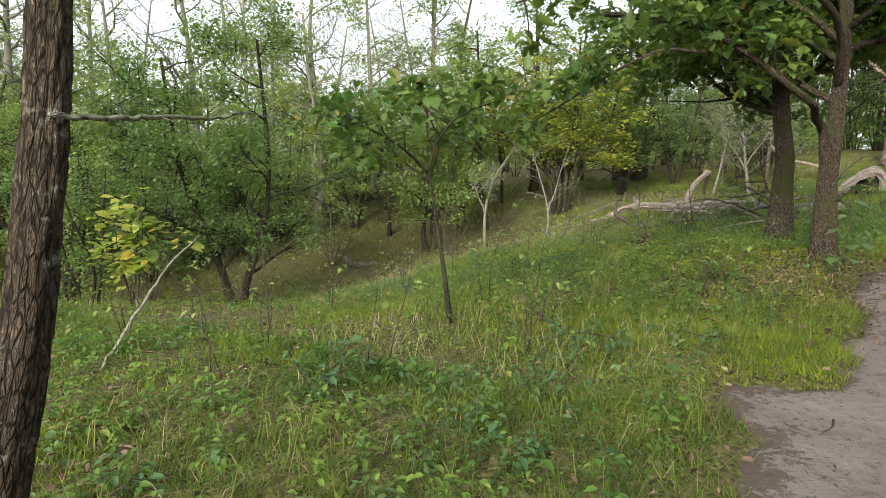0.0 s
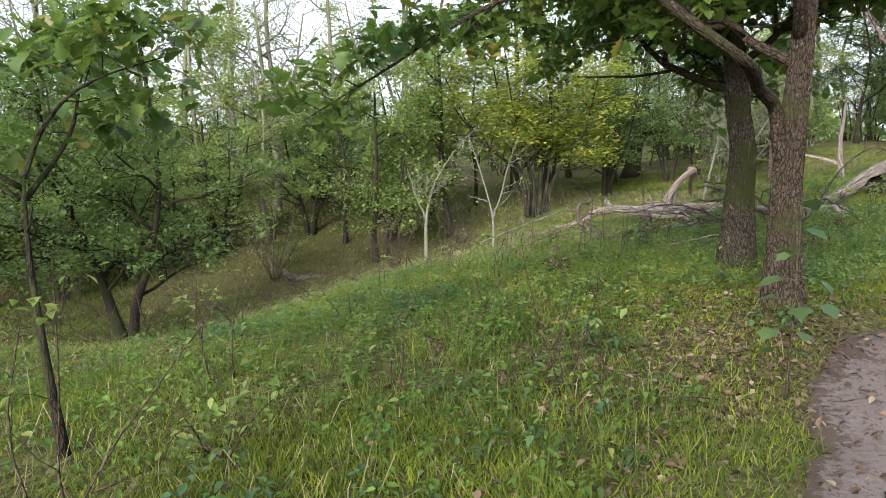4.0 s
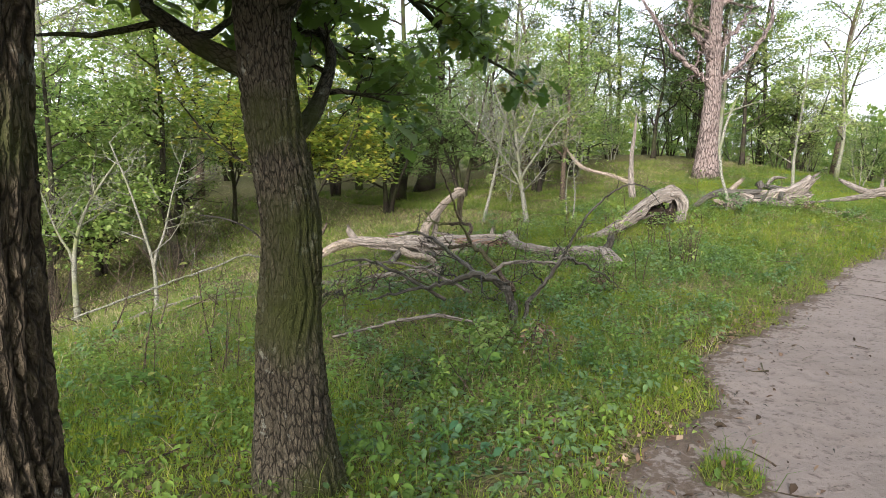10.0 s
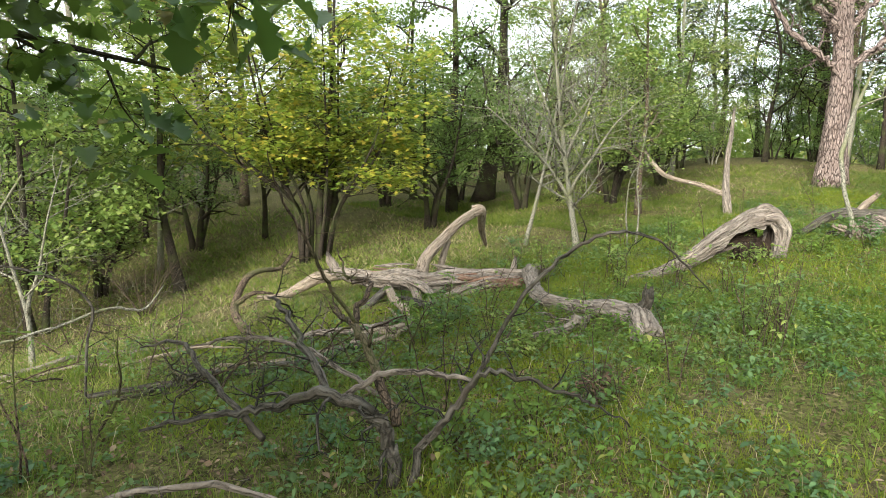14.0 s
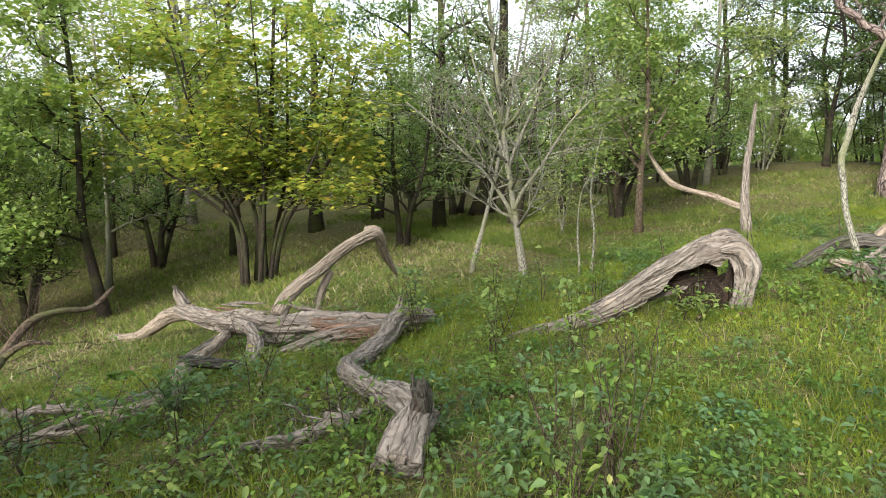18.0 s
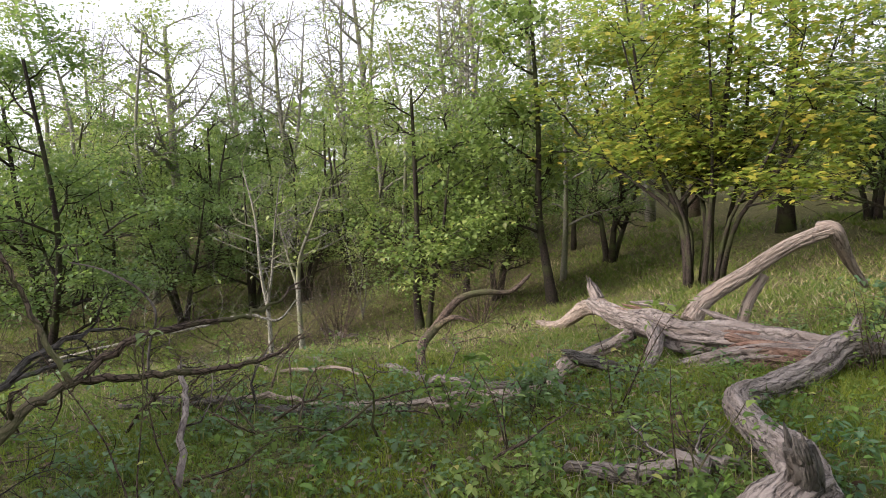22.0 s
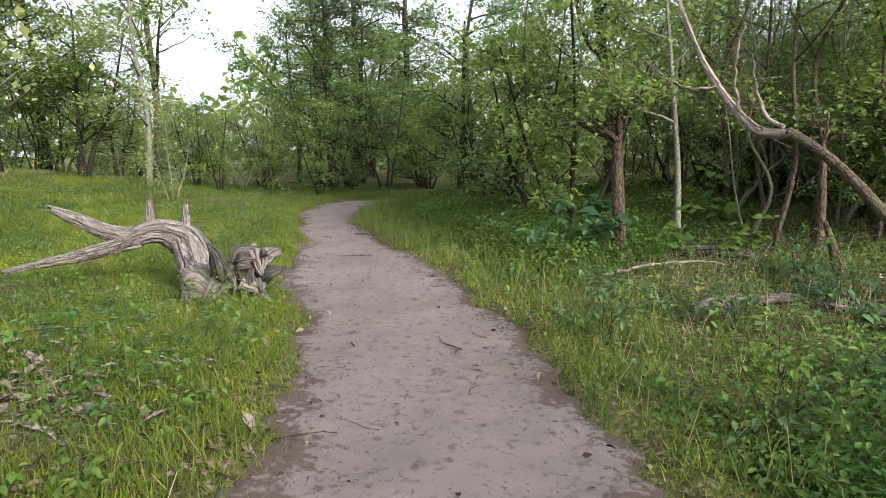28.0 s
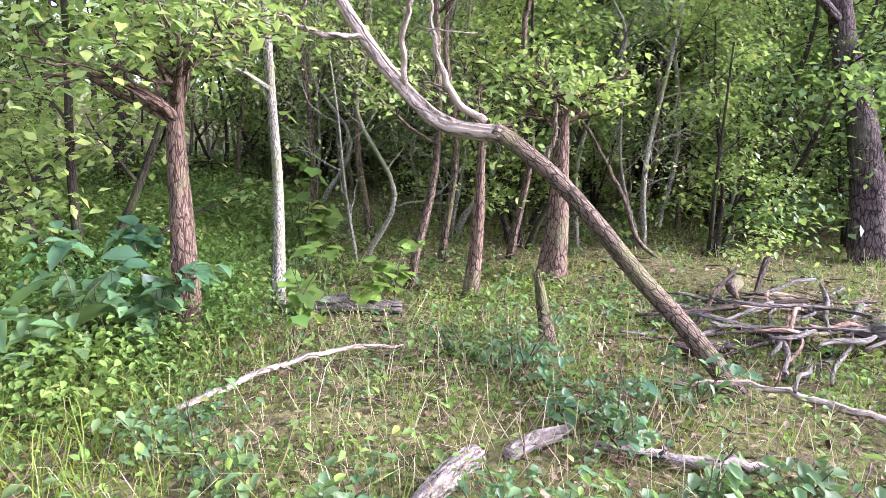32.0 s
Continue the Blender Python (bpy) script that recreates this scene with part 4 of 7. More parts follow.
def root_log():
    r = thing("fallen_log", 16.4, 14.35, gz(16.4, 14.35), "grey root end of a fallen tree with stubs, beside the path", "fallen log")
    log_piece(r, "trunk", [(16.18, 15.18, 0.57), (16.39, 14.88, 0.67), (16.52, 14.65, 0.57), (16.47, 14.46, 0.31), (16.43, 14.24, 0.12)], [0.073, 0.109, 0.157, 0.181, 0.218], GREY_WOOD, 18, 0.15, 0.12, 60)
    log_piece(r, "root_plate", [(16.50, 14.58, 0.24), (16.43, 14.28, 0.11), (16.40, 13.97, 0.04)], [0.194, 0.315, 0.194], GREY_WOOD, 18, 0.3, 0.12, 61)
    log_piece(r, "limb", [(16.33, 14.97, 0.64), (16.17, 15.23, 0.68), (16.06, 15.52, 0.81), (15.94, 15.67, 0.91)], [0.085, 0.073, 0.060, 0.036], GREY_WOOD, 12, 0.15, 0, 62, jag=0.06)
    log_piece(r, "limb", [(16.30, 15.00, 0.60), (16.00, 15.36, 0.50), (15.58, 15.91, 0.37)], [0.073, 0.060, 0.024], GREY_WOOD, 10, 0.1, 0, 63)
    rng = np.random.default_rng(66)
    for k in range(16):
        a = np.array([16.42, 13.85, gz(16.42, 13.85) + 0.3]) + rng.normal(0, 0.08, 3)
        d = np.array([rng.normal(-0.15, 0.4), rng.normal(-0.3, 0.3), rng.normal(0.05, 0.45)])
        d *= rng.uniform(0.2, 0.36) / np.linalg.norm(d)
        log_piece(r, "root", [a, a + d * 0.55 + rng.normal(0, 0.03, 3), a + d], [0.09, 0.05, 0.012], (GREY_WOOD, DARK_WOOD)[k % 3 == 1], 10, 0.2, 0.15, 600 + k, 4)
    for k, (a, b) in enumerate((((16.36, 14.92, 0.67), (16.39, 14.94, 0.97)), ((16.52, 14.65, 0.61), (16.57, 14.68, 0.91)))):
        log_piece(r, "stub", [a, (np.array(a) + np.array(b)) / 2, b], [0.048, 0.042, 0.024], GREY_WOOD, 9, 0.1, 0, 64 + k, jag=0.04)
    return r


fallen_log()
hollow_log()
snags()
wood_pile()
root_log()


CURL = [(3.55, 13.1, -0.7), (3.3, 13.3, -0.55), (3.14, 13.5, -0.43), (3.05, 13.8, -0.34), (3.14, 14.1, -0.06), (3.29, 14.35, 0.0), (3.5, 14.6, -0.02), (3.61, 14.77, 0.11), (3.64, 14.85, 0.17)]


def curl_branch():
    r = thing("dead_branch", 3.55, 13.1, gz(3.55, 13.1), "curling bare dead branch standing up from the grass", "branch")
    log_piece(r, "stem", CURL, [0.05, 0.055, 0.055, 0.05, 0.042, 0.036, 0.03, 0.026, 0.014], BROWN_BARK, 10, 0.1, 0, 26)
    log_piece(r, "side_branch", [CURL[3], (3.28, 13.85, -0.2), (3.52, 13.9, -0.22)], [0.035, 0.028, 0.012], BROWN_BARK, 8, 0.1, 0, 27)


def twiggy(root, name, seed, pts, radii, material, kids, length, levels=2, sides=8, knob=0.1, up=0.02):
    """A dead limb with its twigs as one part."""
    rng = np.random.default_rng(seed)
    p = np.asarray(pts, float) - np.array(root.location)
    line = spline(p, 6)
    line[1:-1] += rng.normal(0, max(radii) * 0.35, (len(line) - 2, 3))
    s = Soup()
    tube(s, line, np.interp(np.linspace(0, 1, len(line)), np.linspace(0, 1, len(radii)), radii), sides, knob, rng)
    ob = part(name, s, material, root)
    w = Soup()
    branch_out(w, rng, line, max(radii) * 0.8, kids, length, levels, [], 0.95, up, 0.42, 0.15, 4)
    tagged(part("twig_mass", w, material, ob), kind="stuff")
    return ob


def fallen_branch():
    """The dark dead crown lying in the grass before the log."""
    r = thing("fallen_branch", 5.0, 9.0, gz(5.0, 9.0), "dark lichen-grey fallen branch with a tangle of bare twigs", "branch")
    twiggy(r, "limb", 300, [(5.0, 8.85, -0.3), (4.97, 8.9, 0.0), (4.88, 8.95, 0.2), (4.66, 8.97, 0.33), (4.38, 9.0, 0.27), (4.1, 9.05, 0.2), (3.6, 9.15, 0.08)], [0.04, 0.04, 0.038, 0.036, 0.028, 0.02, 0.008], DARK_WOOD, 9, 0.5)
    twiggy(r, "limb", 301, [(5.02, 8.85, -0.25), (5.16, 8.84, 0.1), (5.34, 8.78, 0.36), (5.43, 8.75, 0.5), (5.62, 8.82, 0.45), (5.85, 8.9, 0.34), (6.1, 9.0, 0.2), (6.35, 9.1, 0.02)], [0.026, 0.022, 0.019, 0.017, 0.013, 0.010, 0.007, 0.004], DARK_WOOD, 7, 0.45)
    twiggy(r, "limb", 302, [(5.38, 8.77, 0.42), (5.48, 8.73, 0.65), (5.62, 8.68, 0.92), (5.8, 8.62, 1.12), (6.0, 8.6, 1.22), (6.25, 8.7, 1.18), (6.45, 8.8, 1.05), (6.7, 8.95, 0.85)], [0.012, 0.011, 0.010, 0.009, 0.008, 0.007, 0.005, 0.003], DARK_WOOD, 7, 0.4, up=-0.06)
    twiggy(r, "limb", 303, [(4.7, 8.97, 0.3), (4.95, 9.0, 0.42), (5.2, 8.9, 0.45), (5.4, 8.78, 0.45)], [0.018, 0.018, 0.016, 0.012], GREY_WOOD, 4, 0.35)
    twiggy(r, "limb", 304, [(4.66, 8.97, 0.3), (4.5, 9.3, 0.45), (4.3, 9.7, 0.62), (4.15, 10.1, 0.6)], [0.025, 0.022, 0.016, 0.006], DARK_WOOD, 8, 0.5)
    twiggy(r, "limb", 305, [(5.0, 8.95, 0.15), (4.85, 9.35, 0.42), (4.75, 9.68, 0.55), (4.85, 9.95, 0.70), (4.75, 10.4, 0.66), (4.63, 10.7, 0.64), (4.55, 11.1, 0.78)], [0.03, 0.026, 0.022, 0.017, 0.014, 0.010, 0.004], BROWN_BARK, 7, 0.45)
    twiggy(r, "limb", 316, [(4.76, 9.66, 0.53), (4.7, 10.0, 0.45), (4.62, 10.4, 0.36), (4.55, 10.8, 0.33), (4.5, 11.05, 0.4)], [0.022, 0.02, 0.017, 0.012, 0.005], BROWN_BARK, 5, 0.35)
    twiggy(r, "limb", 317, [(4.77, 9.62, 0.52), (4.6, 9.55, 0.8), (4.5, 9.5, 1.05), (4.35, 9.42, 1.35), (4.3, 9.38, 1.6)], [0.014, 0.012, 0.010, 0.007, 0.003], BROWN_BARK, 6, 0.4)
    twiggy(r, "limb", 314, [(4.3, 8.95, 0.1), (3.9, 9.4, 0.3), (3.6, 9.9, 0.35), (3.2, 10.3, 0.2)], [0.02, 0.018, 0.014, 0.006], DARK_WOOD, 6, 0.5)
    twiggy(r, "limb", 315, [(4.9, 10.0, -0.1), (4.4, 10.3, 0.15), (3.9, 10.5, 0.2), (3.4, 10.8, 0.05)], [0.02, 0.018, 0.014, 0.006], GREY_WOOD, 6, 0.5)
    r = thing("fallen_branch", 4.0, 8.6, gz(4.0, 8.6), "long thin grey fallen branch in grass", "branch")
    twiggy(r, "limb", 306, [(3.2, 8.68, -0.12), (3.79, 8.63, 0.0), (4.19, 8.59, 0.03), (4.6, 8.5, -0.08)], [0.01, 0.018, 0.018, 0.01], GREY_WOOD, 4, 0.35)
    for k, (lab, wood, rad, pts) in enumerate((
            ("long crooked tan fallen branch in grass", TAN_WOOD, 0.028, [(3.1, 11.0), (3.5, 11.35), (3.9, 11.6), (4.45, 12.0), (4.85, 11.98), (5.15, 12.35), (5.25, 12.75), (5.1, 13.2), (5.0, 13.7)]),
            ("dark rotten fallen branch in grass", DARK_WOOD, 0.04, [(2.6, 10.75), (3.3, 11.0), (4.0, 11.2), (4.5, 11.7), (4.7, 11.8)]),
            ("grey rotten branch with a hooked end", GREY_WOOD, 0.04, [(2.9, 13.05), (3.25, 12.97), (3.7, 12.85), (4.1, 12.68), (4.8, 12.62), (5.3, 12.9)]),
            ("thin pale crooked fallen branch", TAN_WOOD, 0.022, [(1.2, 11.9), (1.9, 12.2), (2.4, 12.1), (2.9, 12.5), (3.4, 12.5)]),
            ("grey lichened fallen branch across the slope", GREY_WOOD, 0.024, [(-0.4, 11.7), (0.3, 12.1), (0.8, 12.0), (1.5, 12.5), (2.0, 12.9), (2.6, 12.8)]),
            ("short grey split log in grass", GREY_WOOD, 0.05, [(6.3, 11.35), (6.55, 11.42), (6.82, 11.63), (7.0, 11.8)]))):
        rng = np.random.default_rng(340 + k)
        x, y = pts[len(pts) // 2]
        r = thing("fallen_branch", x, y, gz(x, y), lab, "branch")
        q = [(u, v, gz(u, v) + rad * 0.4 + abs(rng.normal(0, 0.035))) for u, v in pts]
        twiggy(r, "limb", 350 + k, q, [rad * 0.5] + [rad * rng.uniform(0.8, 1.15) for _ in q[2:]] + [rad * 0.4], wood, 9, 0.5, knob=0.16)
    r = thing("fallen_branch", 2.1, 10.0, gz(2.1, 10.0), "short mossy broken branch in grass", "branch")
    twiggy(r, "limb", 310, [(1.9, 9.95, -0.46), (2.1, 9.98, -0.4), (2.3, 10.0, -0.38)], [0.03, 0.04, 0.03], DARK_WOOD, 2, 0.2)
    r = thing("fallen_branch", -4.3, 17.8, gz(-4.3, 17.8), "bleached broken log piece in the hollow", "branch")
    g = gz(-4.3, 17.8)
    twiggy(r, "limb", 313, [(-4.5, 17.7, g + 0.4), (-4.35, 17.75, g + 0.15), (-3.9, 17.9, g + 0.12), (-3.4, 18.0, g + 0.1)], [0.07, 0.09, 0.08, 0.05], GREY_WOOD, 3, 0.4)


def brush():
    """Brushwood and dead twigs lying in the hollow."""
    rng = np.random.default_rng(330)
    for cx, cy, n, sp, ln in ((-9.0, 13.0, 14, 2.0, 1.8), (-7.5, 10.0, 14, 1.5, 1.6), (-6.5, 17.5, 12, 2.2, 1.6), (-9.5, 16.5, 14, 2.0, 1.9), (0.6, 14.8, 22, 1.6, 1.2), (4.2, 11.0, 18, 0.9, 0.8), (-2.5, 11.0, 16, 1.6, 1.0), (-1.5, 13.5, 16, 1.6, 1.3), (-3.5, 16.5, 18, 2.0, 1.6), (2.2, 11.2, 12, 1.3, 1.0), (-4.2, 9.6, 14, 1.2, 1.3), (-6.0, 15.0, 14, 2.0, 1.6), (-5.0, 12.0, 12, 1.2, 1.4)):
        r = thing("brushwood", cx, cy, gz(cx, cy), "heap of bare grey dead twigs on the ground", "branch", "brushwood in the hollow")
        s = Soup()
        for k in range(n):
            x, y = cx + rng.normal(0, sp), cy + rng.normal(0, sp * 0.6)
            p = limb(rng, (x - cx, y - cy, gz(x, y) - gz(cx, cy) + 0.05), (rng.normal(), rng.normal(), rng.uniform(0.05, 0.9)), ln * rng.uniform(0.5, 1.2), 0.22, 0.0, 6)
            tube(s, p, np.linspace(0.011, 0.003, 6), 5)
            branch_out(s, rng, p, 0.010, 6, ln * 0.4, 1, [], 0.9, 0.0, 0.25, 0.2, 3)
        tagged(part("twig_mass", s, BROWN_BARK, r), kind="stuff")


BARE_SHRUBS = ((-5.0, 18.6, 2.2, 901), (-9.5, 15.0, 2.0, 902), (-1.2, 15.6, 1.5, 903), (0.6, 17.5, 1.4, 904))


def bare_shrub(x, y, tall, seed):
    """A round shrub of many thin leafless stems."""
    r = thing("bare_shrub", x, y, gz(x, y), "round leafless shrub of thin grey-brown stems", "bush")
    rng = np.random.default_rng(seed)
    for k in range(13):
        a, lean = 2.4 * k, rng.uniform(0.15, 0.75)
        s = Soup()
        p = limb(rng, (0.06 * math.cos(a), 0.06 * math.sin(a), -0.04), (lean * math.cos(a), lean * math.sin(a), 1), tall * rng.uniform(0.7, 1.1), 0.09, 0.03, 8)
        tube(s, p, np.linspace(0.014, 0.003, 8), 5)
        branch_out(s, rng, p, 0.012, 6, tall * 0.38, 2, [], 0.7, 0.04, 0.14, 0.25, 3)
        part("stem", s, BROWN_BARK, r)


curl_branch()
fallen_branch()
brush()
for x, y, tall, seed in BARE_SHRUBS:
    bare_shrub(x, y, tall, seed)


# ---- trees near the path ----
def bough(root, seed, pts, r0, count, leaf_mat=OAK_LEAF, wood=OAK_BARK, size=0.105, kids=8, length=0.7, puff=0.09, tail=0.15, bare=0.3, rough=0.0):
    """A leafy limb in world metres: the wood and its leaves are two parts."""
    rng = np.random.default_rng(seed)
    p = spline(np.asarray(pts, float) - np.array(root.location), 12 if rough else 5)
    s, b, tips = Soup(), Soup(), []
    tube(s, p, np.linspace(r0, r0 * tail, len(p)), 36 if rough else 12, 0.08, rng, 0.0, rough)
    branch_out(b, rng, p, r0 * 0.8, kids, length, 2, tips, 0.9, -0.02, 0.2, bare, 5)
    part("bough", s, wood, root)
    tagged(part("branch_mass", b, wood, root), kind="stuff")
    c = Soup()
    leaves(c, rng, crown_points(rng, tips, count, puff), size, OAK, 0.75)
    tagged(part("foliage", c, leaf_mat, root, soft=False), kind="stuff")


def oaks():
    a = make_tree("oak_tree", 101, 2.32, 4.16, "rough-barked oak beside the path with a low forked limb", [(0.02, 0, 0), (0.0, 0.02, 0.6), (0.0, 0.0, 1.2), (0.04, 0.02, 1.8), (0.09, 0.1, 2.8), (0.0, 0.3, 4.6), (0.1, 0.3, 6.5)], 0.118,
                  OAK_BARK, OAK_LEAF, 12000, 0.11, 11, 2.1, 2, 0.45, 0.05, 0.2, shape=HEX, sides=132, knob=0.06, rough=0.0065, clear=2.3)
    bough(a, 401, [(2.29, 4.18, 1.14), (2.24, 4.15, 1.26), (2.20, 4.12, 1.4), (2.15, 4.08, 1.53), (2.08, 4.02, 1.60), (1.98, 3.92, 1.635), (1.87, 3.8, 1.675), (1.77, 3.65, 1.73), (1.58, 3.45, 1.81), (1.3, 3.4, 1.98), (0.9, 3.4, 2.25), (0.3, 3.3, 2.5), (-0.6, 3.1, 2.55)], 0.055, 520, kids=10, length=0.7, tail=0.4, bare=0.72, rough=0.005)
    bough(a, 402, [(2.36, 4.2, 2.0), (2.0, 3.7, 2.5), (1.4, 3.2, 2.75), (0.5, 2.9, 2.85), (-0.7, 2.6, 2.75), (-1.5, 2.5, 2.5)], 0.045, 360, kids=10, length=0.7, bare=0.5)
    bough(a, 403, [(2.38, 4.22, 2.3), (2.2, 4.9, 2.7), (1.6, 5.6, 2.8), (0.8, 6.2, 2.6)], 0.045, 600, kids=9, length=0.8)
    b = make_tree("oak_tree", 102, 2.81, 5.83, "dark mossy oak trunk standing behind its neighbour", [(0, 0, 0), (-0.03, 0.0, 0.6), (-0.02, 0.0, 1.2), (-0.1, 0.05, 1.9), (-0.13, 0.1, 2.8), (0.1, 0.2, 4.6), (0.0, 0.1, 6.6)], 0.155,
                  MOSSY_BARK, OAK_LEAF, 12000, 0.11, 11, 2.1, 2, 0.45, 0.05, 0.2, shape=HEX, sides=140, knob=0.08, rough=0.008, clear=2.3)
    bough(b, 404, [(2.72, 5.9, 1.95), (3.0, 6.5, 2.4), (3.5, 7.2, 2.5), (4.0, 7.7, 2.3), (4.55, 7.9, 2.1)], 0.05, 420, wood=MOSSY_BARK, kids=8, length=0.6)
    bough(b, 405, [(2.72, 5.9, 1.75), (2.9, 6.8, 2.15), (3.2, 7.7, 2.15), (3.5, 8.4, 2.05), (4.0, 8.75, 1.95)], 0.045, 380, wood=MOSSY_BARK, kids=8, length=0.6)
    bough(b, 406, [(2.75, 5.85, 1.5), (2.95, 6.2, 1.75), (3.0, 6.6, 2.1), (2.6, 7.4, 2.5)], 0.05, 350, wood=MOSSY_BARK, kids=7, length=0.7)
    bough(a, 407, [(2.35, 4.2, 2.5), (1.8, 4.3, 2.95), (1.0, 4.2, 3.15), (0.2, 4.0, 3.0)], 0.045, 1600, kids=11, length=0.8)
    bough(b, 408, [(2.7, 5.9, 2.5), (2.0, 6.0, 2.85), (1.2, 6.2, 2.95), (0.3, 6.3, 2.8)], 0.045, 1800, kids=11, length=0.9)
    bough(b, 409, [(2.7, 5.85, 2.2), (2.3, 5.3, 2.6), (1.8, 4.9, 2.85), (1.1, 4.8, 2.8)], 0.04, 1400, kids=10, length=0.75)
    bough(b, 410, [(2.72, 5.9, 2.8), (2.9, 5.2, 3.1), (3.0, 4.6, 3.2), (3.0, 4.0, 3.1)], 0.04, 1200, kids=10, length=0.75)
    bough(a, 411, [(0.9, 4.3, 2.4), (0.44, 4.5, 2.44), (-0.21, 4.5, 2.12), (-0.56, 4.48, 1.9), (-0.9, 4.45, 1.7), (-1.2, 4.42, 1.52)], 0.022, 300, kids=10, length=0.45, bare=0.35, size=0.11)
    bough(b, 412, [(1.6, 4.9, 2.85), (0.9, 5.2, 2.75), (0.3, 5.4, 2.5), (0.0, 5.5, 2.25)], 0.025, 330, kids=9, length=0.5, bare=0.4, size=0.11)
    bough(b, 413, [(1.9, 5.2, 2.9), (1.6, 6.0, 2.8), (1.4, 6.8, 2.5), (1.3, 7.2, 2.25)], 0.025, 330, kids=9, length=0.5, bare=0.4, size=0.11)
    n = make_tree("oak_tree", 113, -3.13, -1.56, "rough leaning young oak trunk close to the path", [(-0.12, -0.07, 0), (-0.05, -0.04, 0.6), (0.05, 0.02, 1.15), (0.09, 0.09, 1.7), (0.1, 0.12, 2.6), (0.1, 0.1, 4.0)], 0.062, OAK_BARK, OAK_LEAF, 260, 0.11, 5, 1.0, 2, 0.8, 0.05, 0.15, shape=OAK, sides=44, knob=0.1, rough=0.004)


oaks()


def bare_limbs():
    r = thing("dead_branch", -3.03, -1.53, gz(-3.03, -1.53), "long thin bare branch reaching out from the young oak", "branch")
    twiggy(r, "limb", 440, [(-3.03, -1.53, 1.41), (-2.96, -1.42, 1.41), (-2.9, -1.3, 1.42), (-2.83, -1.18, 1.42), (-2.8, -1.06, 1.44), (-2.76, -0.9, 1.44)], [0.006, 0.006, 0.005, 0.004, 0.003, 0.002], PALE_BARK, 2, 0.12)
    for k, (lab, wood, rad, pts) in enumerate((("long pale bare branch reaching over the hollow", PALE_BARK, 0.013, [(0.6, 10.6, -0.32), (1.17, 11.01, -0.18), (1.59, 11.33, -0.07), (1.98, 11.62, 0.01), (2.32, 11.89, 0.11), (2.58, 12.07, 0.05), (2.74, 12.22, 0.26)]),
                                           ("crooked dark dead branch standing in grass", DARK_WOOD, 0.010, [(2.57, 10.76, -0.45), (2.59, 10.83, 0.05), (2.61, 10.9, 0.4), (2.31, 10.73, 0.68), (1.9, 10.5, 0.8)]),
                                           ("dark rotten branch lying in grass", DARK_WOOD, 0.02, [(2.82, 10.46, -0.28), (3.22, 10.74, -0.26), (3.51, 10.97, -0.24), (3.66, 11.08, -0.22)]))):
        r = thing("fallen_branch", pts[0][0], pts[0][1], gz(pts[0][0], pts[0][1]), lab, "branch")
        twiggy(r, "limb", 450 + k, pts, [rad] * (len(pts) - 1) + [rad * 0.4], wood, 10, 0.7)


bare_limbs()
r = thing("dead_branch", -4.2, 1.0, gz(-4.2, 1.0), "thin pale bare stick leaning in the grass", "branch")
twiggy(r, "stem", 460, [(-4.34, 1.03, -0.13), (-4.27, 1.26, 0.08), (-4.17, 1.49, 0.32), (-4.06, 1.72, 0.55), (-3.89, 1.84, 0.73)], [0.012, 0.011, 0.01, 0.008, 0.004], PALE_BARK, 4, 0.3)


PINE_A = ([(18.3, 23.85, 3.9), (17.6, 23.7, 4.3), (16.46, 23.6, 5.06), (15.53, 23.6, 6.19), (14.86, 23.7, 6.94)], 0.11)
PINE_B = ([(18.4, 23.85, 3.95), (18.9, 23.8, 4.3), (19.8, 23.7, 5.13), (20.49, 23.7, 6.3), (20.63, 23.8, 7.16)], 0.12)
PINE_C = ([(18.35, 23.85, 4.7), (17.86, 23.8, 5.22), (17.24, 23.8, 6.11), (17.04, 23.8, 7.27)], 0.15)
PINE_D = ([(18.38, 23.85, 4.8), (18.6, 23.9, 5.3), (19.25, 23.9, 6.04), (19.84, 23.9, 6.92)], 0.11)


def pine():
    p = make_tree("pine_tree", 110, 18.33, 23.85, "tall pine with plated pinkish bark and bare lower limbs", [(0, 0, 0), (0, 0, 1.5), (0.05, 0, 3.2), (0.0, 0.1, 5.5), (0.1, 0, 8.5), (0, 0, 11)], 0.40, PINE_BARK, NEEDLE, 5000, 0.2, 9, 3.0, 2, 0.5, 0.1, 0.35, shape=LONG, sides=26, knob=0.05)
    for k, (pts, rad) in enumerate((PINE_A, PINE_B, PINE_C, PINE_D)):
        twiggy(p, "bare_limb", 420 + k, pts, [rad, rad * 0.85, rad * 0.65, rad * 0.3], PINE_BARK, 8, 1.1)


pine()
make_tree("oak_tree", 111, -6.5, 12.4, "spreading two-stemmed dark green oak in the hollow", [(0.1, 0, 0), (0.2, 0, 0.8), (0.5, 0.1, 1.7), (0.8, 0.2, 3.4), (0.7, 0, 6.4)], 0.11, DARK_BARK, DARK_LEAF, 24000, 0.08, 11, 2.7, 2, 0.3, 0.03, 0.26, clear=1.3,
          stems=[([(-0.1, 0, 0), (-0.3, 0, 0.8), (-0.6, 0.1, 1.7), (-1.2, 0.1, 3.4), (-1.5, 0.1, 6.0)], 0.12)])



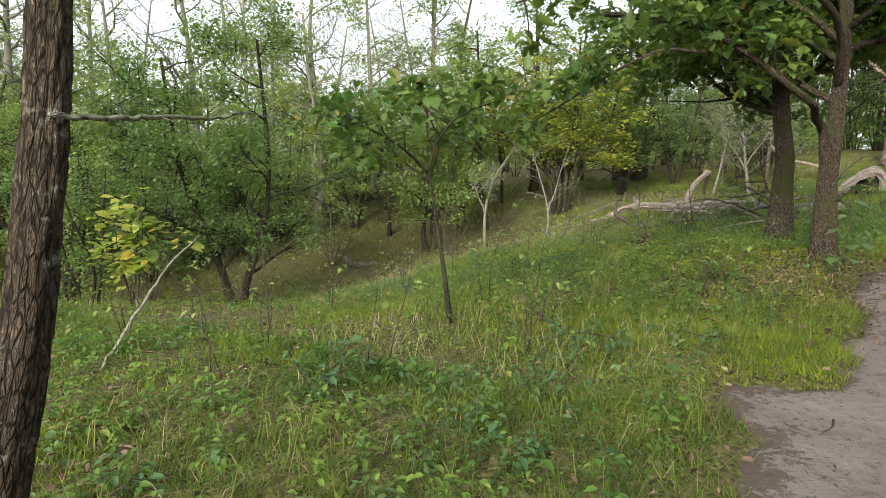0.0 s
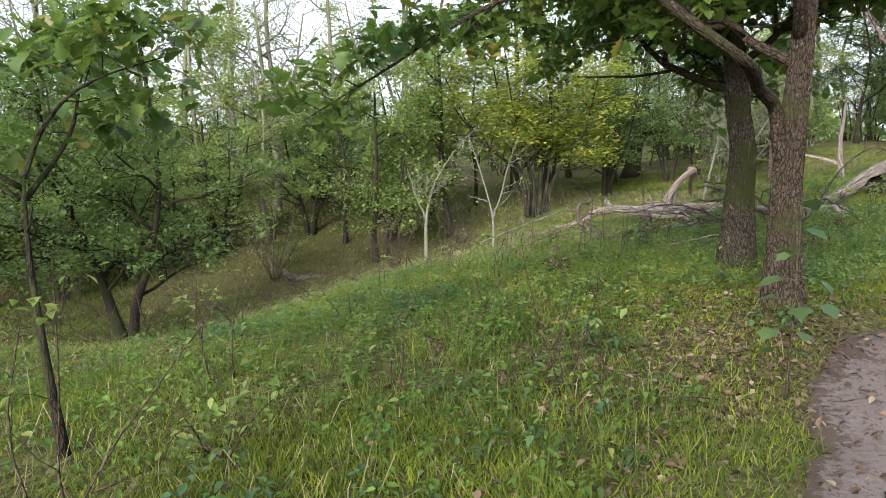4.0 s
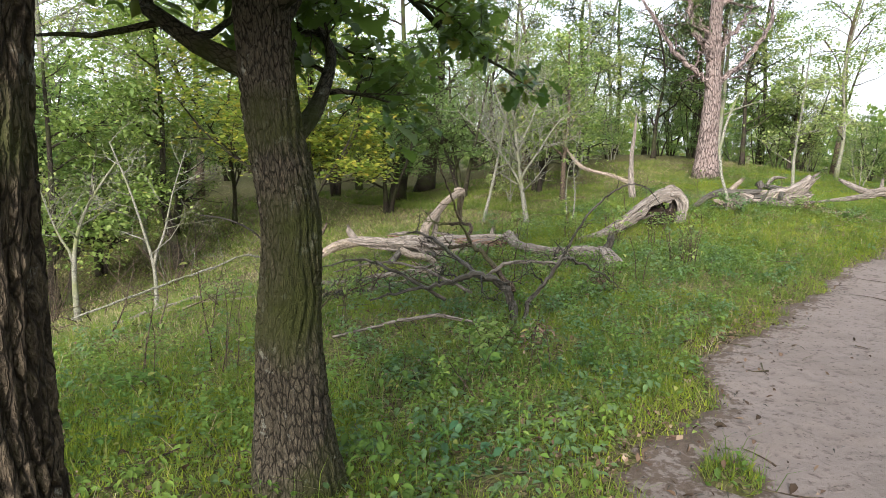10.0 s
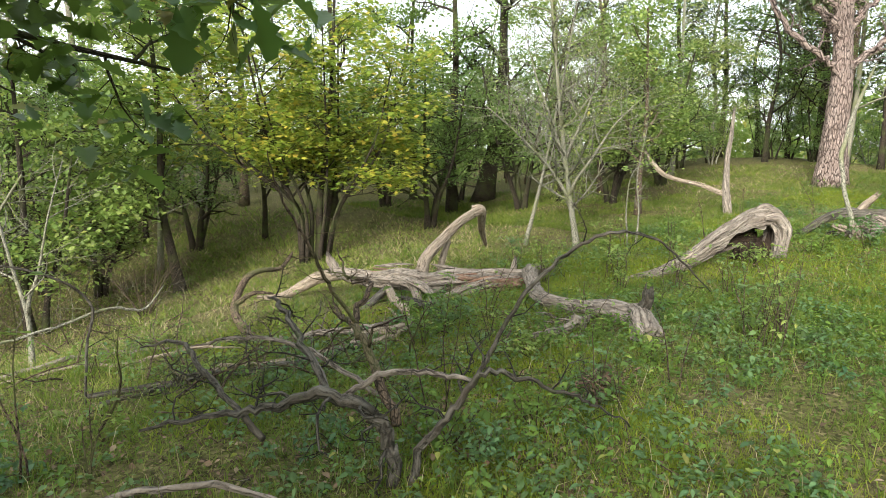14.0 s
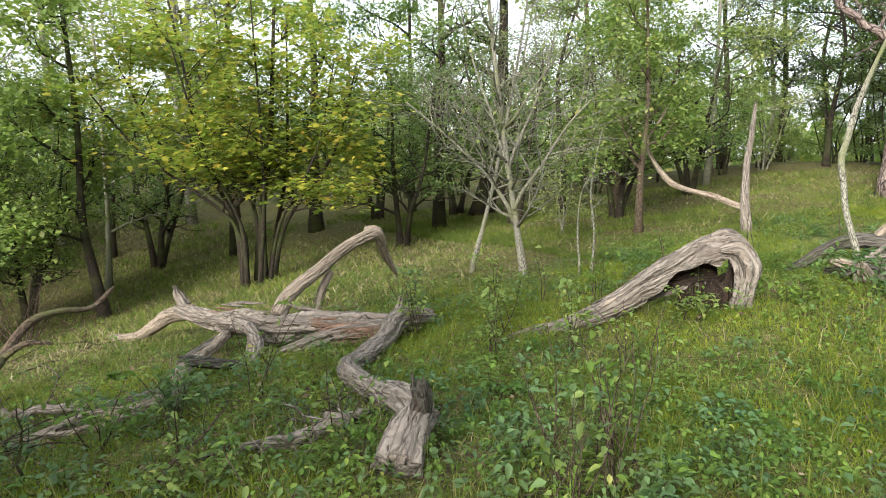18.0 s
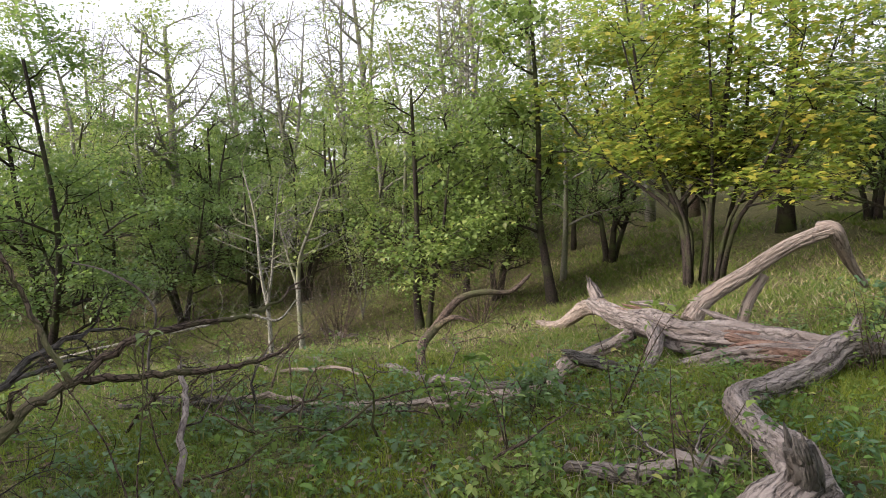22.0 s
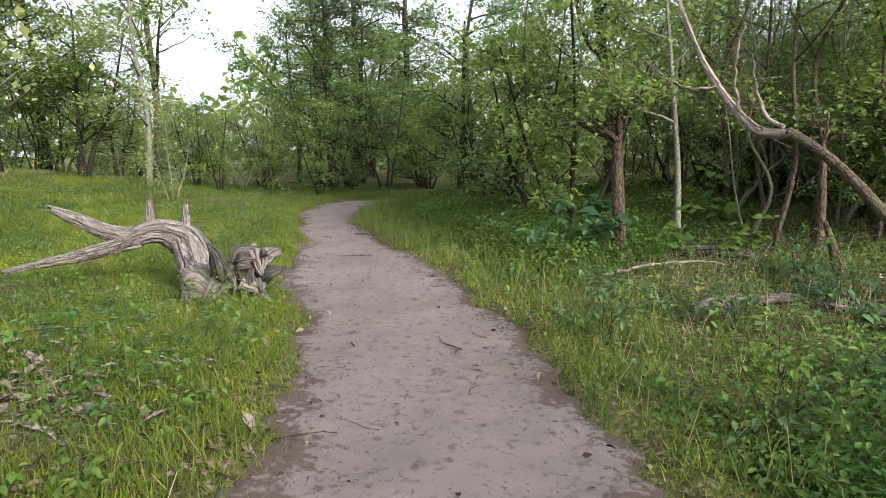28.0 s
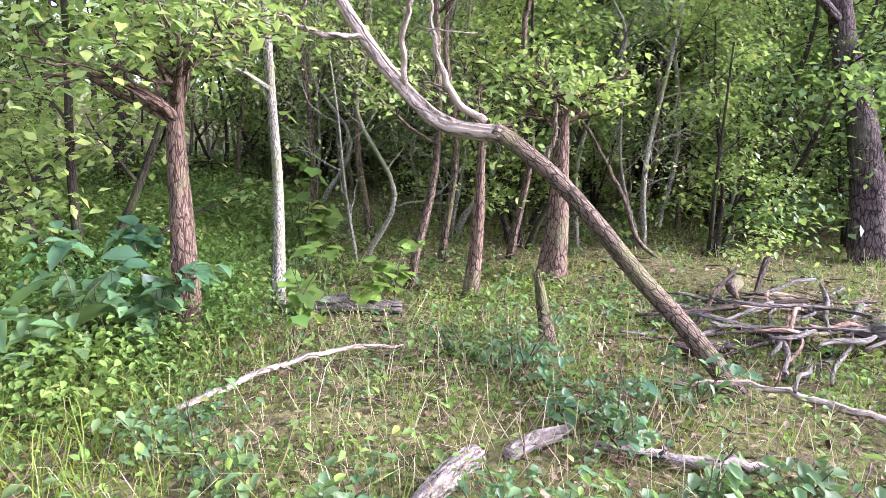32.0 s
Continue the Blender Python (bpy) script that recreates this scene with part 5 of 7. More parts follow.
def sapling():
    r = make_tree("oak_sapling", 112, -2.03, 2.5, "slender oak sapling with a thin spread of leaves", [(0, 0, 0), (-0.05, 0.02, 0.45), (-0.12, 0.1, 0.95), (-0.17, 0.2, 1.3)], 0.026, DARK_BARK, OAK_LEAF, 0, 0.1, 3, 0.4, 1, 0.5, 0.02)
    bough(r, 430, [(-2.2, 2.7, 1.15), (-2.4, 2.5, 1.35), (-2.65, 2.3, 1.5), (-2.95, 2.2, 1.6)], 0.014, 221, wood=DARK_BARK, kids=6, length=0.45, size=0.1)
    bough(r, 431, [(-2.2, 2.7, 1.2), (-2.1, 2.75, 1.45), (-1.9, 2.8, 1.65), (-1.5, 2.9, 1.8)], 0.014, 255, wood=DARK_BARK, kids=6, length=0.5, size=0.1)
    bough(r, 432, [(-2.2, 2.7, 1.1), (-2.1, 2.95, 1.4), (-2.2, 3.3, 1.7), (-2.3, 3.6, 1.9)], 0.014, 238, wood=DARK_BARK, kids=6, length=0.5, size=0.1)
    bough(r, 433, [(-2.22, 2.68, 1.1), (-2.5, 2.75, 1.3), (-2.9, 2.9, 1.45), (-3.3, 3.1, 1.5)], 0.012, 187, wood=DARK_BARK, kids=5, length=0.45, size=0.1)


sapling()
MAPLE_STEMS = [([(0.3 * math.cos(a), 0.3 * math.sin(a), 0), (0.55 * math.cos(a) + 0.1, 0.5 * math.sin(a), 1.3), (r * math.cos(a), 0.6 * r * math.sin(a), 2.7), (1.45 * r * math.cos(a) - 0.2, 0.8 * r * math.sin(a), h)], rad)
               for a, r, h, rad in ((0.3, 1.7, 4.6, 0.055), (1.1, 1.2, 5.6, 0.06), (2.0, 1.3, 5.8, 0.06), (2.8, 2.1, 4.8, 0.055), (3.5, 2.2, 4.2, 0.05), (4.2, 1.4, 5.0, 0.05), (5.1, 1.0, 5.6, 0.05), (5.8, 1.6, 4.4, 0.045), (3.1, 1.0, 6.2, 0.07))]
make_tree("maple_tree", 114, 3.3, 21.0, "many-stemmed maple turning golden yellow", [(0.1, 0, 0), (0.15, 0, 1.5), (0.4, 0, 3.2), (0.6, 0.1, 6.4)], 0.1, DARK_BARK, GOLD_LEAF, 17000, 0.115, 8, 2.0, 2, 0.36, -0.01, 0.3, clear=1.75,
          stems=MAPLE_STEMS, wander=0.14, tilt=0.4, shape=STAR, knob=0.05, sides=7)
make_tree("tree", 115, 0.3, 20.2, "slim dark-stemmed tree beside the maple", [(0.1, 0, 0), (-0.05, 0, 0.9), (-0.2, 0, 2.0), (-0.15, 0, 4.0), (-0.3, 0, 7.0)], 0.12, DARK_BARK, MID_LEAF, 5000, 0.11, 9, 1.8, 2, 0.4, 0.05, 0.3)
make_tree("birch_sapling", 116, 8.5, 17.3, "pale slender birch sapling with bare twigs", [(0.05, 0, 0), (-0.08, 0.05, 0.8), (-0.25, 0.1, 2.0), (-0.45, 0.1, 3.6), (-0.6, 0.2, 5.2)], 0.06, PALE_BARK, LIGHT_LEAF, 350, 0.06, 14, 1.5, 2, 0.2, 0.04, 0.2, wander=0.12,
          stems=[([(-0.1, 0.05, 0.9), (-0.5, 0.1, 1.5), (-1.1, 0.1, 2.1), (-1.7, 0.1, 2.6)], 0.03), ([(-0.12, 0.05, 1.1), (0.3, 0.0, 1.7), (0.7, 0.0, 2.3), (1.2, -0.1, 2.8)], 0.03), ([(-0.15, 0.08, 1.4), (-0.4, 0.3, 2.3), (-0.7, 0.5, 3.2), (-0.9, 0.6, 4.0)], 0.028), ([(-0.2, 0.1, 1.7), (0.2, 0.1, 2.6), (0.5, 0.2, 3.6)], 0.028)])
make_tree("birch_sapling", 117, 7.75, 18.2, "pale slender birch sapling with bare twigs", [(0, 0, 0), (0.25, 0.1, 0.9), (0.5, 0.2, 2.0), (0.8, 0.2, 3.6), (1.0, 0.2, 5.0)], 0.042, PALE_BARK, LIGHT_LEAF, 300, 0.06, 13, 1.5, 2, 0.3, 0.03, 0.2, wander=0.12)
make_tree("birch_sapling", 118, 15.93, 17.05, "pale thin sapling with sparse leaves", [(0, 0, 0), (-0.05, 0.05, 1.2), (0.1, 0.1, 2.4), (0.2, 0.1, 4.2)], 0.05, PALE_BARK, LIGHT_LEAF, 900, 0.08, 9, 1.2, 2, 0.3, 0.06, 0.2)
make_tree("birch_sapling", 119, 1.05, 12.9, "pale forked bare sapling in the hollow", [(0, 0, 0), (0, 0, 0.6), (-0.1, 0, 1.1), (-0.3, 0.1, 1.8), (-0.5, 0.1, 2.4)], 0.03, PALE_BARK, LIGHT_LEAF, 60, 0.06, 8, 0.9, 2, 0.35, 0.06, 0.2, stems=[([(0, 0, 0.75), (0.15, 0, 1.1), (0.3, 0, 1.7), (0.5, 0, 2.3)], 0.02)])
make_tree("birch_sapling", 125, -0.37, 14.3, "pale forked bare sapling in the hollow", [(0, 0, 0), (0, 0, 0.9), (0.1, 0, 1.5), (0.3, 0.1, 2.0), (0.7, 0.1, 2.6)], 0.045, PALE_BARK, LIGHT_LEAF, 80, 0.06, 9, 0.9, 2, 0.4, 0.06, 0.2, stems=[([(0, 0, 1.1), (-0.2, 0, 1.5), (-0.4, 0, 2.2)], 0.025)])
make_tree("tree", 126, -1.9, 18.4, "small leafy tree with dark twin stems", [(0, 0, 0), (-0.05, 0, 0.8), (0.05, 0, 1.8), (0.1, 0, 3.6), (0.1, 0, 5.2)], 0.1, DARK_BARK, MID_LEAF, 9000, 0.10, 11, 1.9, 2, 0.3, 0.02, 0.3, stems=[([(0.25, 0, 0), (0.35, 0.1, 0.9), (0.7, 0.1, 2.0), (1.0, 0.1, 3.6)], 0.07)])
make_tree("tree", 127, 8.3, 26.6, "thick dark leaning trunk in the shade", [(-0.1, 0, 0), (0.15, 0, 1.2), (0.35, 0, 2.4), (0.5, 0, 4.5), (0.5, 0, 8)], 0.32, DARK_BARK, DARK_LEAF, 3200, 0.12, 10, 2.6, 2, 0.3, 0.02, 0.35)
make_tree("tree", 128, 7.0, 25.0, "dark upright trunk in the shade", [(0, 0, 0), (0, 0, 2), (0.1, 0, 4.5), (0, 0, 8)], 0.17, DARK_BARK, DARK_LEAF, 2600, 0.12, 9, 2.4, 2, 0.3, 0.02, 0.35)
make_tree("tree", 129, 3.3, 26.5, "dark upright trunk in the shade", [(0, 0, 0), (0, 0, 2), (0.1, 0, 4.5), (0, 0, 8)], 0.2, DARK_BARK, DARK_LEAF, 2600, 0.12, 9, 2.4, 2, 0.3, 0.02, 0.35)
make_tree("birch_sapling", 130, 9.4, 16.6, "thin pale sapling with sparse green leaves", [(0, 0, 0), (0.03, 0, 0.6), (-0.03, 0, 1.2), (0.1, 0, 2.0)], 0.02, PALE_BARK, MID_LEAF, 160, 0.06, 7, 0.5, 2, 0.3, 0.03, 0.08, stems=[([(-0.15, 0, 0), (-0.2, 0, 0.7), (-0.1, 0, 1.3), (0.3, 0, 1.45)], 0.016)])
make_tree("tree", 131, 11.3, 21.2, "slim brown stem behind the dead tree", [(0, 0, 0), (0, 0, 1.2), (0.1, 0, 2.6), (0, 0, 5.0)], 0.085, BROWN_BARK, MID_LEAF, 5000, 0.10, 10, 1.8, 2, 0.3, 0.02, 0.3)
make_tree("tree", 132, -15.6, 19.5, "tall pale bare-topped tree against the sky", [(0, 0, 0), (0, 0, 3), (0.1, 0, 6), (0.3, 0, 9)], 0.22, PALE_BARK, LIGHT_LEAF, 900, 0.1, 13, 3.4, 2, 0.4, 0.08, 0.3)
make_tree("tree", 133, -11.5, 25.5, "tall pale bare-topped tree against the sky", [(0, 0, 0), (0, 0, 3), (-0.1, 0, 6), (-0.5, 0, 10)], 0.2, PALE_BARK, LIGHT_LEAF, 700, 0.1, 11, 3.2, 2, 0.4, 0.1, 0.4)
make_tree("tree", 134, -4.0, 26.0, "tall thin-leaved tree against the sky", [(0, 0, 0), (0, 0, 3), (-0.1, 0, 6), (-0.2, 0, 10)], 0.16, PALE_BARK, LIGHT_LEAF, 1500, 0.1, 11, 3.0, 2, 0.35, 0.1, 0.4)


for k, (x, y, h) in enumerate(((17.2, 32.0, 9.5), (20.0, 33.5, 11.0), (23.5, 32.0, 10.0), (14.3, 33.0, 9.0), (21.6, 29.0, 8.5), (25.5, 29.5, 9.5))):
    make_tree("pine_tree", 170 + k, x, y, "slim dark pine with clumped needles", [(0, 0, 0), (0.1, 0, h * 0.3), (-0.1, 0.1, h * 0.65), (0.1, 0, h)], 0.13, DARK_BARK, NEEDLE, 4200, 0.17, 12, 2.4, 2, 0.22, 0.05, 0.26, shape=LONG, clear=2.2)
for k, (x, y, h) in enumerate(((-19.0, 24.0, 10.0), (-13.5, 23.0, 8.5), (-9.0, 28.5, 9.5), (-6.2, 24.5, 8.0), (-17.5, 29.0, 11.0), (-22.0, 19.0, 9.5), (-1.5, 29.0, 9.5), (-23.0, 27.5, 11.0))):
    make_tree("tree", 150 + k, x, y, "tall pale thin-leaved tree against the sky", [(0, 0, 0), (0.1, 0, h * 0.3), (0.25 * (-1) ** k, 0, h * 0.65), (0.5 * (-1) ** k, 0.2, h)], 0.15, PALE_BARK, LIGHT_LEAF, 1500, 0.085, 12, 3.2, 2, 0.35, 0.09, 0.35, stems=[([(0.08, 0, h * 0.28), (-0.7 * (-1) ** k, 0.2, h * 0.55), (-1.3 * (-1) ** k, 0.3, h * 0.95)], 0.09)])


# ---- the wood's edge to the right ----
def leaning_tree():
    r = thing("leaning_tree", 17.84, 8.26, gz(17.84, 8.26), "thin trunk leaning far over, bark peeling pale towards the top", "tree")
    log_piece(r, "trunk", [(17.69, 8.19, 0.02), (17.90, 8.55, 0.47), (18.04, 8.80, 0.74), (18.17, 9.01, 1.00), (18.29, 9.23, 1.24), (18.38, 9.42, 1.39), (18.44, 9.53, 1.46)], [0.058, 0.050, 0.048, 0.047, 0.046, 0.044, 0.046], BROWN_BARK, 14, 0.06, 0, 70)
    log_piece(r, "peeled_top", [(18.42, 9.49, 1.44), (18.59, 9.73, 1.47), (18.74, 9.88, 1.59), (18.94, 10.08, 1.86), (19.16, 10.29, 2.23), (19.45, 10.51, 2.77), (19.73, 10.74, 3.40)], [0.047, 0.047, 0.04, 0.035, 0.03, 0.022, 0.012], TAN_WOOD, 12, 0.08, 0, 71, label="pale peeled upper stem")
    twiggy(r, "branch", 72, [(18.48, 9.56, 1.50), (18.59, 9.70, 1.61), (18.68, 9.79, 1.86), (18.71, 9.83, 2.18)], [0.02, 0.018, 0.014, 0.006], TAN_WOOD, 4, 0.5)
    twiggy(r, "branch", 73, [(18.78, 9.92, 1.66), (18.68, 9.97, 1.91), (18.50, 9.97, 2.13), (18.37, 9.92, 2.41)], [0.018, 0.016, 0.012, 0.005], TAN_WOOD, 4, 0.6)
    twiggy(r, "branch", 74, [(18.96, 10.11, 1.91), (19.00, 10.33, 1.91), (19.09, 10.56, 2.00), (19.14, 10.83, 2.23)], [0.018, 0.015, 0.012, 0.005], TAN_WOOD, 4, 0.6)
    twiggy(r, "stub", 75, [(18.32, 9.28, 1.30), (18.30, 9.25, 1.46), (18.31, 9.25, 1.61)], [0.014, 0.012, 0.008], BROWN_BARK, 1, 0.1)


leaning_tree()
make_tree("ivy_tree", 120, 19.27, 11.08, "brown broken trunk topped with ivy sprouts", [(0.02, 0, 0), (0, 0, 0.6), (-0.04, 0.02, 1.2), (-0.02, 0, 1.65)], 0.098, RUST_BARK, MID_LEAF, 1600, 0.055, 9, 1.1, 2, 0.75, 0.06, 0.14, flare=1.2, sides=20, rough=0.003)
make_tree("broken_tree", 121, 19.6, 9.09, "short broken brown trunk with knotted top", [(0.05, 0, 0), (0, 0, 0.5), (-0.02, 0.02, 1.05), (0, 0, 1.25)], 0.06, RUST_BARK, MID_LEAF, 200, 0.06, 6, 0.7, 2, 0.8, 0.06, 0.12)
make_tree("broken_tree", 122, 19.75, 8.35, "stout furrowed broken brown trunk", [(0, 0, 0), (0, 0, 0.5), (0.02, 0.02, 1.1), (0.03, 0, 1.45)], 0.115, RUST_BARK, MID_LEAF, 1100, 0.055, 8, 0.75, 2, 0.7, 0.08, 0.16, flare=1.15, sides=24, rough=0.004)
make_tree("tree", 123, 19.72, 10.5, "tall thin pale trunk at the wood's edge", [(0, 0, 0), (0.03, 0, 0.8), (0.0, 0.05, 1.5), (-0.1, 0.1, 2.1), (0.0, 0.2, 3.5), (0, 0, 6)], 0.042, PALE_BARK, MID_LEAF, 900, 0.07, 9, 1.2, 2, 0.35, 0.05, 0.2)
make_tree("pine_tree", 124, 19.65, 4.88, "stout leaning purplish-brown trunk at the wood's edge", [(0, 0, 0), (0.18, 0.06, 0.8), (0.36, 0.15, 1.5), (0.58, 0.34, 2.35), (0.9, 0.6, 4.5), (1.0, 0.7, 8)], 0.18, PURPLE_BARK, MID_LEAF, 1500, 0.08, 6, 2.0, 2, 0.55, 0.05, 0.3, sides=30, rough=0.008, flare=1.25)
make_tree("pine_tree", 135, 24.6, 10.0, "straight grey-brown trunk inside the wood", [(0, 0, 0), (0, 0, 2), (0, 0, 5), (0, 0, 9)], 0.14, BROWN_BARK, MID_LEAF, 2500, 0.12, 8, 2.2, 2, 0.5, 0.05, 0.3)
# ---- small dead things at the wood's edge ----
def edge_wood():
    r = thing("rotten_log", 17.55, 10.17, gz(17.55, 10.17), "short rotten birch log lying in dry grass", "log")
    log_piece(r, "trunk", [(17.37, 10.22, 0.07), (17.49, 10.05, 0.1), (17.63, 9.85, 0.1)], [0.045, 0.055, 0.05], GREY_WOOD, 14, 0.14, 0.14, 80, jag=0.04)
    r = thing("rotten_log", 17.67, 9.65, gz(17.67, 9.65), "small pale rotten log on leaf litter", "log")
    log_piece(r, "trunk", [(17.57, 9.74, 0.12), (17.62, 9.58, 0.15), (17.66, 9.4, 0.14)], [0.035, 0.04, 0.035], GREY_WOOD, 12, 0.12, 0.1, 81, jag=0.04)
    r = thing("rotten_log", 19.45, 10.05, gz(19.45, 10.05), "old bark-brown log half sunk in grass", "log")
    log_piece(r, "trunk", [(19.6, 10.5, 0.16), (19.5, 10.1, 0.2), (19.4, 9.7, 0.18)], [0.05, 0.07, 0.05], DARK_WOOD, 12, 0.12, 0.15, 82)
    r = thing("stick", 18.5, 10.65, gz(18.5, 10.65), "long pale stick lying on the grass", "branch")
    twiggy(r, "stem", 83, [(18.35, 11.1, 0.1), (18.5, 10.65, 0.2), (18.61, 10.25, 0.24), (18.65, 9.9, 0.22)], [0.018, 0.017, 0.014, 0.006], TAN_WOOD, 3, 0.3)
    r = thing("stick", 17.35, 8.05, gz(17.35, 8.05), "long pale stick at the foot of the leaning tree", "branch")
    twiggy(r, "stem", 84, [(17.8, 8.7, 0.26), (17.65, 8.3, 0.27), (17.35, 8.02, 0.25), (17.05, 7.75, 0.22), (16.75, 7.5, 0.2)], [0.012, 0.018, 0.02, 0.016, 0.01], TAN_WOOD, 3, 0.3)
    r = thing("stick", 17.25, 8.9, gz(17.25, 8.9), "short grey rotten branch on the ground", "branch")
    twiggy(r, "stem", 85, [(17.5, 9.35, 0.16), (17.3, 9.0, 0.16), (17.15, 8.7, 0.15)], [0.02, 0.03, 0.02], GREY_WOOD, 3, 0.3)
    r = thing("wood_pile", 18.25, 7.4, gz(18.25, 7.4), "old heap of brown logs, roots and sticks", "wood pile")
    rng = np.random.default_rng(86)
    for k in range(64):
        a = np.array([rng.uniform(17.7, 18.9), rng.uniform(6.3, 8.1), 0.0])
        a[2] = gz(a[0], a[1]) + rng.uniform(0.02, 0.2) * (1.1 - abs(a[1] - 7.3))
        u, ln = rng.normal(1.75, 0.45), rng.uniform(0.4, 1.5)
        d = np.array([math.cos(u), math.sin(u), rng.normal(0, 0.08)]) * ln
        bend = rng.normal(0, 0.06 * ln, 3) * (1, 1, 0.6)
        big = k < 9
        log_piece(r, "log", [a - d * 0.5, a - d * 0.2 + bend, a + d * 0.2 - bend * 0.5, a + d * 0.5], [0.012, rng.uniform(0.03, 0.06) if big else rng.uniform(0.01, 0.025), rng.uniform(0.025, 0.05) if big else 0.014, 0.008], (DARK_WOOD, BROWN_BARK, RED_WOOD, DARK_WOOD, SHADED_ROT, DARK_WOOD)[k % 6], 8, 0.16, 0.08, 500 + k, 4)
    r = thing("tree_stump", 18.45, 9.05, gz(18.45, 9.05), "short dark broken stem with peeling bark", "stump")
    log_piece(r, "trunk", [(18.45, 9.02, 0.1), (18.48, 9.1, 0.38), (18.45, 9.18, 0.62)], [0.045, 0.04, 0.025], BROWN_BARK, 10, 0.15, 0.1, 87, jag=0.1)
    r = thing("dead_tree", 20.01, 7.45, gz(20.01, 7.45), "crooked pale dead sapling leaning in the thicket", "dead tree")
    twiggy(r, "trunk", 88, [(19.75, 6.9, 0.2), (19.95, 7.35, 0.45), (20.05, 7.6, 0.95), (20.25, 7.9, 1.5), (20.35, 8.3, 1.9)], [0.022, 0.02, 0.018, 0.014, 0.006], BROWN_BARK, 5, 0.7)


edge_wood()


# ---- the woods all round ----
STOCK = []


def stock():
    rng = np.random.default_rng(9)
    kinds = [("tree", "leafy dark green woodland tree", DARK_BARK, DARK_LEAF, 7.5, 0.13, 6000, 0.10, 0.25), ("tree", "leafy mid-green woodland tree", DARK_BARK, MID_LEAF, 6.5, 0.11, 6000, 0.09, 0.22), ("tree", "light green thin-leaved woodland tree", PALE_BARK, LIGHT_LEAF, 8.0, 0.1, 4200, 0.09, 0.22),
             ("tree", "tall mid-green woodland tree", BROWN_BARK, MID_LEAF, 9.0, 0.14, 6200, 0.10, 0.28), ("bush", "dense green woodland shrub", DARK_BARK, MID_LEAF, 3.0, 0.035, 4000, 0.062, 0.17), ("bush", "dense dark green woodland shrub", DARK_BARK, DARK_LEAF, 3.4, 0.035, 4200, 0.066, 0.18),
             ("bush", "pale thin-leaved woodland shrub", PALE_BARK, LIGHT_LEAF, 2.8, 0.025, 2200, 0.055, 0.17)]
    for k, (nm, lab, wm, lm, h, r, cnt, size, puff) in enumerate(kinds):
        low = nm == "bush"
        tr = [(0, 0, 0), (rng.normal(0, 0.08), rng.normal(0, 0.08), h * 0.25), (rng.normal(0, 0.2), rng.normal(0, 0.2), h * 0.6), (rng.normal(0, 0.3), rng.normal(0, 0.3), h)]
        st = [([(0.1, 0, 0), (0.4, 0.2, h * 0.3), (0.8, 0.5, h * 0.8)], r), ([(-0.1, 0, 0), (-0.5, -0.2, h * 0.3), (-0.9, -0.4, h * 0.8)], r)] if low else []
        STOCK.append(make_tree(nm, 200 + k, 4 * k, -62, lab, tr, r, wm, lm, cnt, size, 5 if low else 9, h * (0.34 if low or k == 2 else 0.44), 2, 0.1 if low else 0.25, 0.03, puff, stems=st, sides=6, category=nm, clear=0.0 if low else 1.9))
    # thin stems of the thicket: two nearly bare, one leafy
    for k in range(3):
        w = rng.normal(0, 0.16, (5, 2))
        tr = [(0, 0, 0)] + [(w[i, 0] + 0.05 * i * (k - 1), w[i, 1], 0.9 * (i + 1)) for i in range(5)]
        STOCK.append(make_tree("sapling", 220 + k, 4 * k, -70, ("thin crooked pale sapling of the thicket", "thin crooked brown leafy sapling of the thicket", "thin forked pale sapling with few leaves")[k], tr, 0.03, (PALE_BARK, BROWN_BARK, PALE_BARK)[k], (MID_LEAF, MID_LEAF, LIGHT_LEAF)[k], (1100, 4600, 800)[k], 0.038, 9, 1.2, 2, 0.15, 0.05, 0.18, sides=6, category="sapling",
                               stems=[([(0.05, 0, 0), (0.3, 0.2, 0.9), (0.45, 0.2, 2.0), (0.8, 0.4, 3.4)], 0.02)] if k == 2 else []))
    # fir
    root = thing("fir_tree", 30, -70, gz(30, -70), "tall dark fir standing over the path", "tree")
    s, c, g = Soup(), Soup(), np.random.default_rng(230)
    tube(s, [(0, 0, -0.1), (0, 0, 5), (0, 0, 11)], [0.2, 0.13, 0.02], 8)
    pts = []
    for k in range(60):
        z = g.uniform(1.5, 10.6)
        L = (11 - z) * 0.3 + 0.3
        a = g.uniform(0, 6.28)
        b = limb(g, (0, 0, z), (math.cos(a), math.sin(a), 0.15), L, 0.06, -0.02, 5)
        tube(s, b, np.linspace(0.03, 0.006, 5), 4)
        pts += [b[1 + int(i)] for i in g.integers(0, 4, 60)]
    pts = np.array(pts)
    leaves(c, g, pts + g.normal(0, 0.12, pts.shape), 0.22, LONG, 0.6)
    part("trunk", s, DARK_BARK, root)
    part("crown", c, NEEDLE, root, soft=False)
    STOCK.append(root)
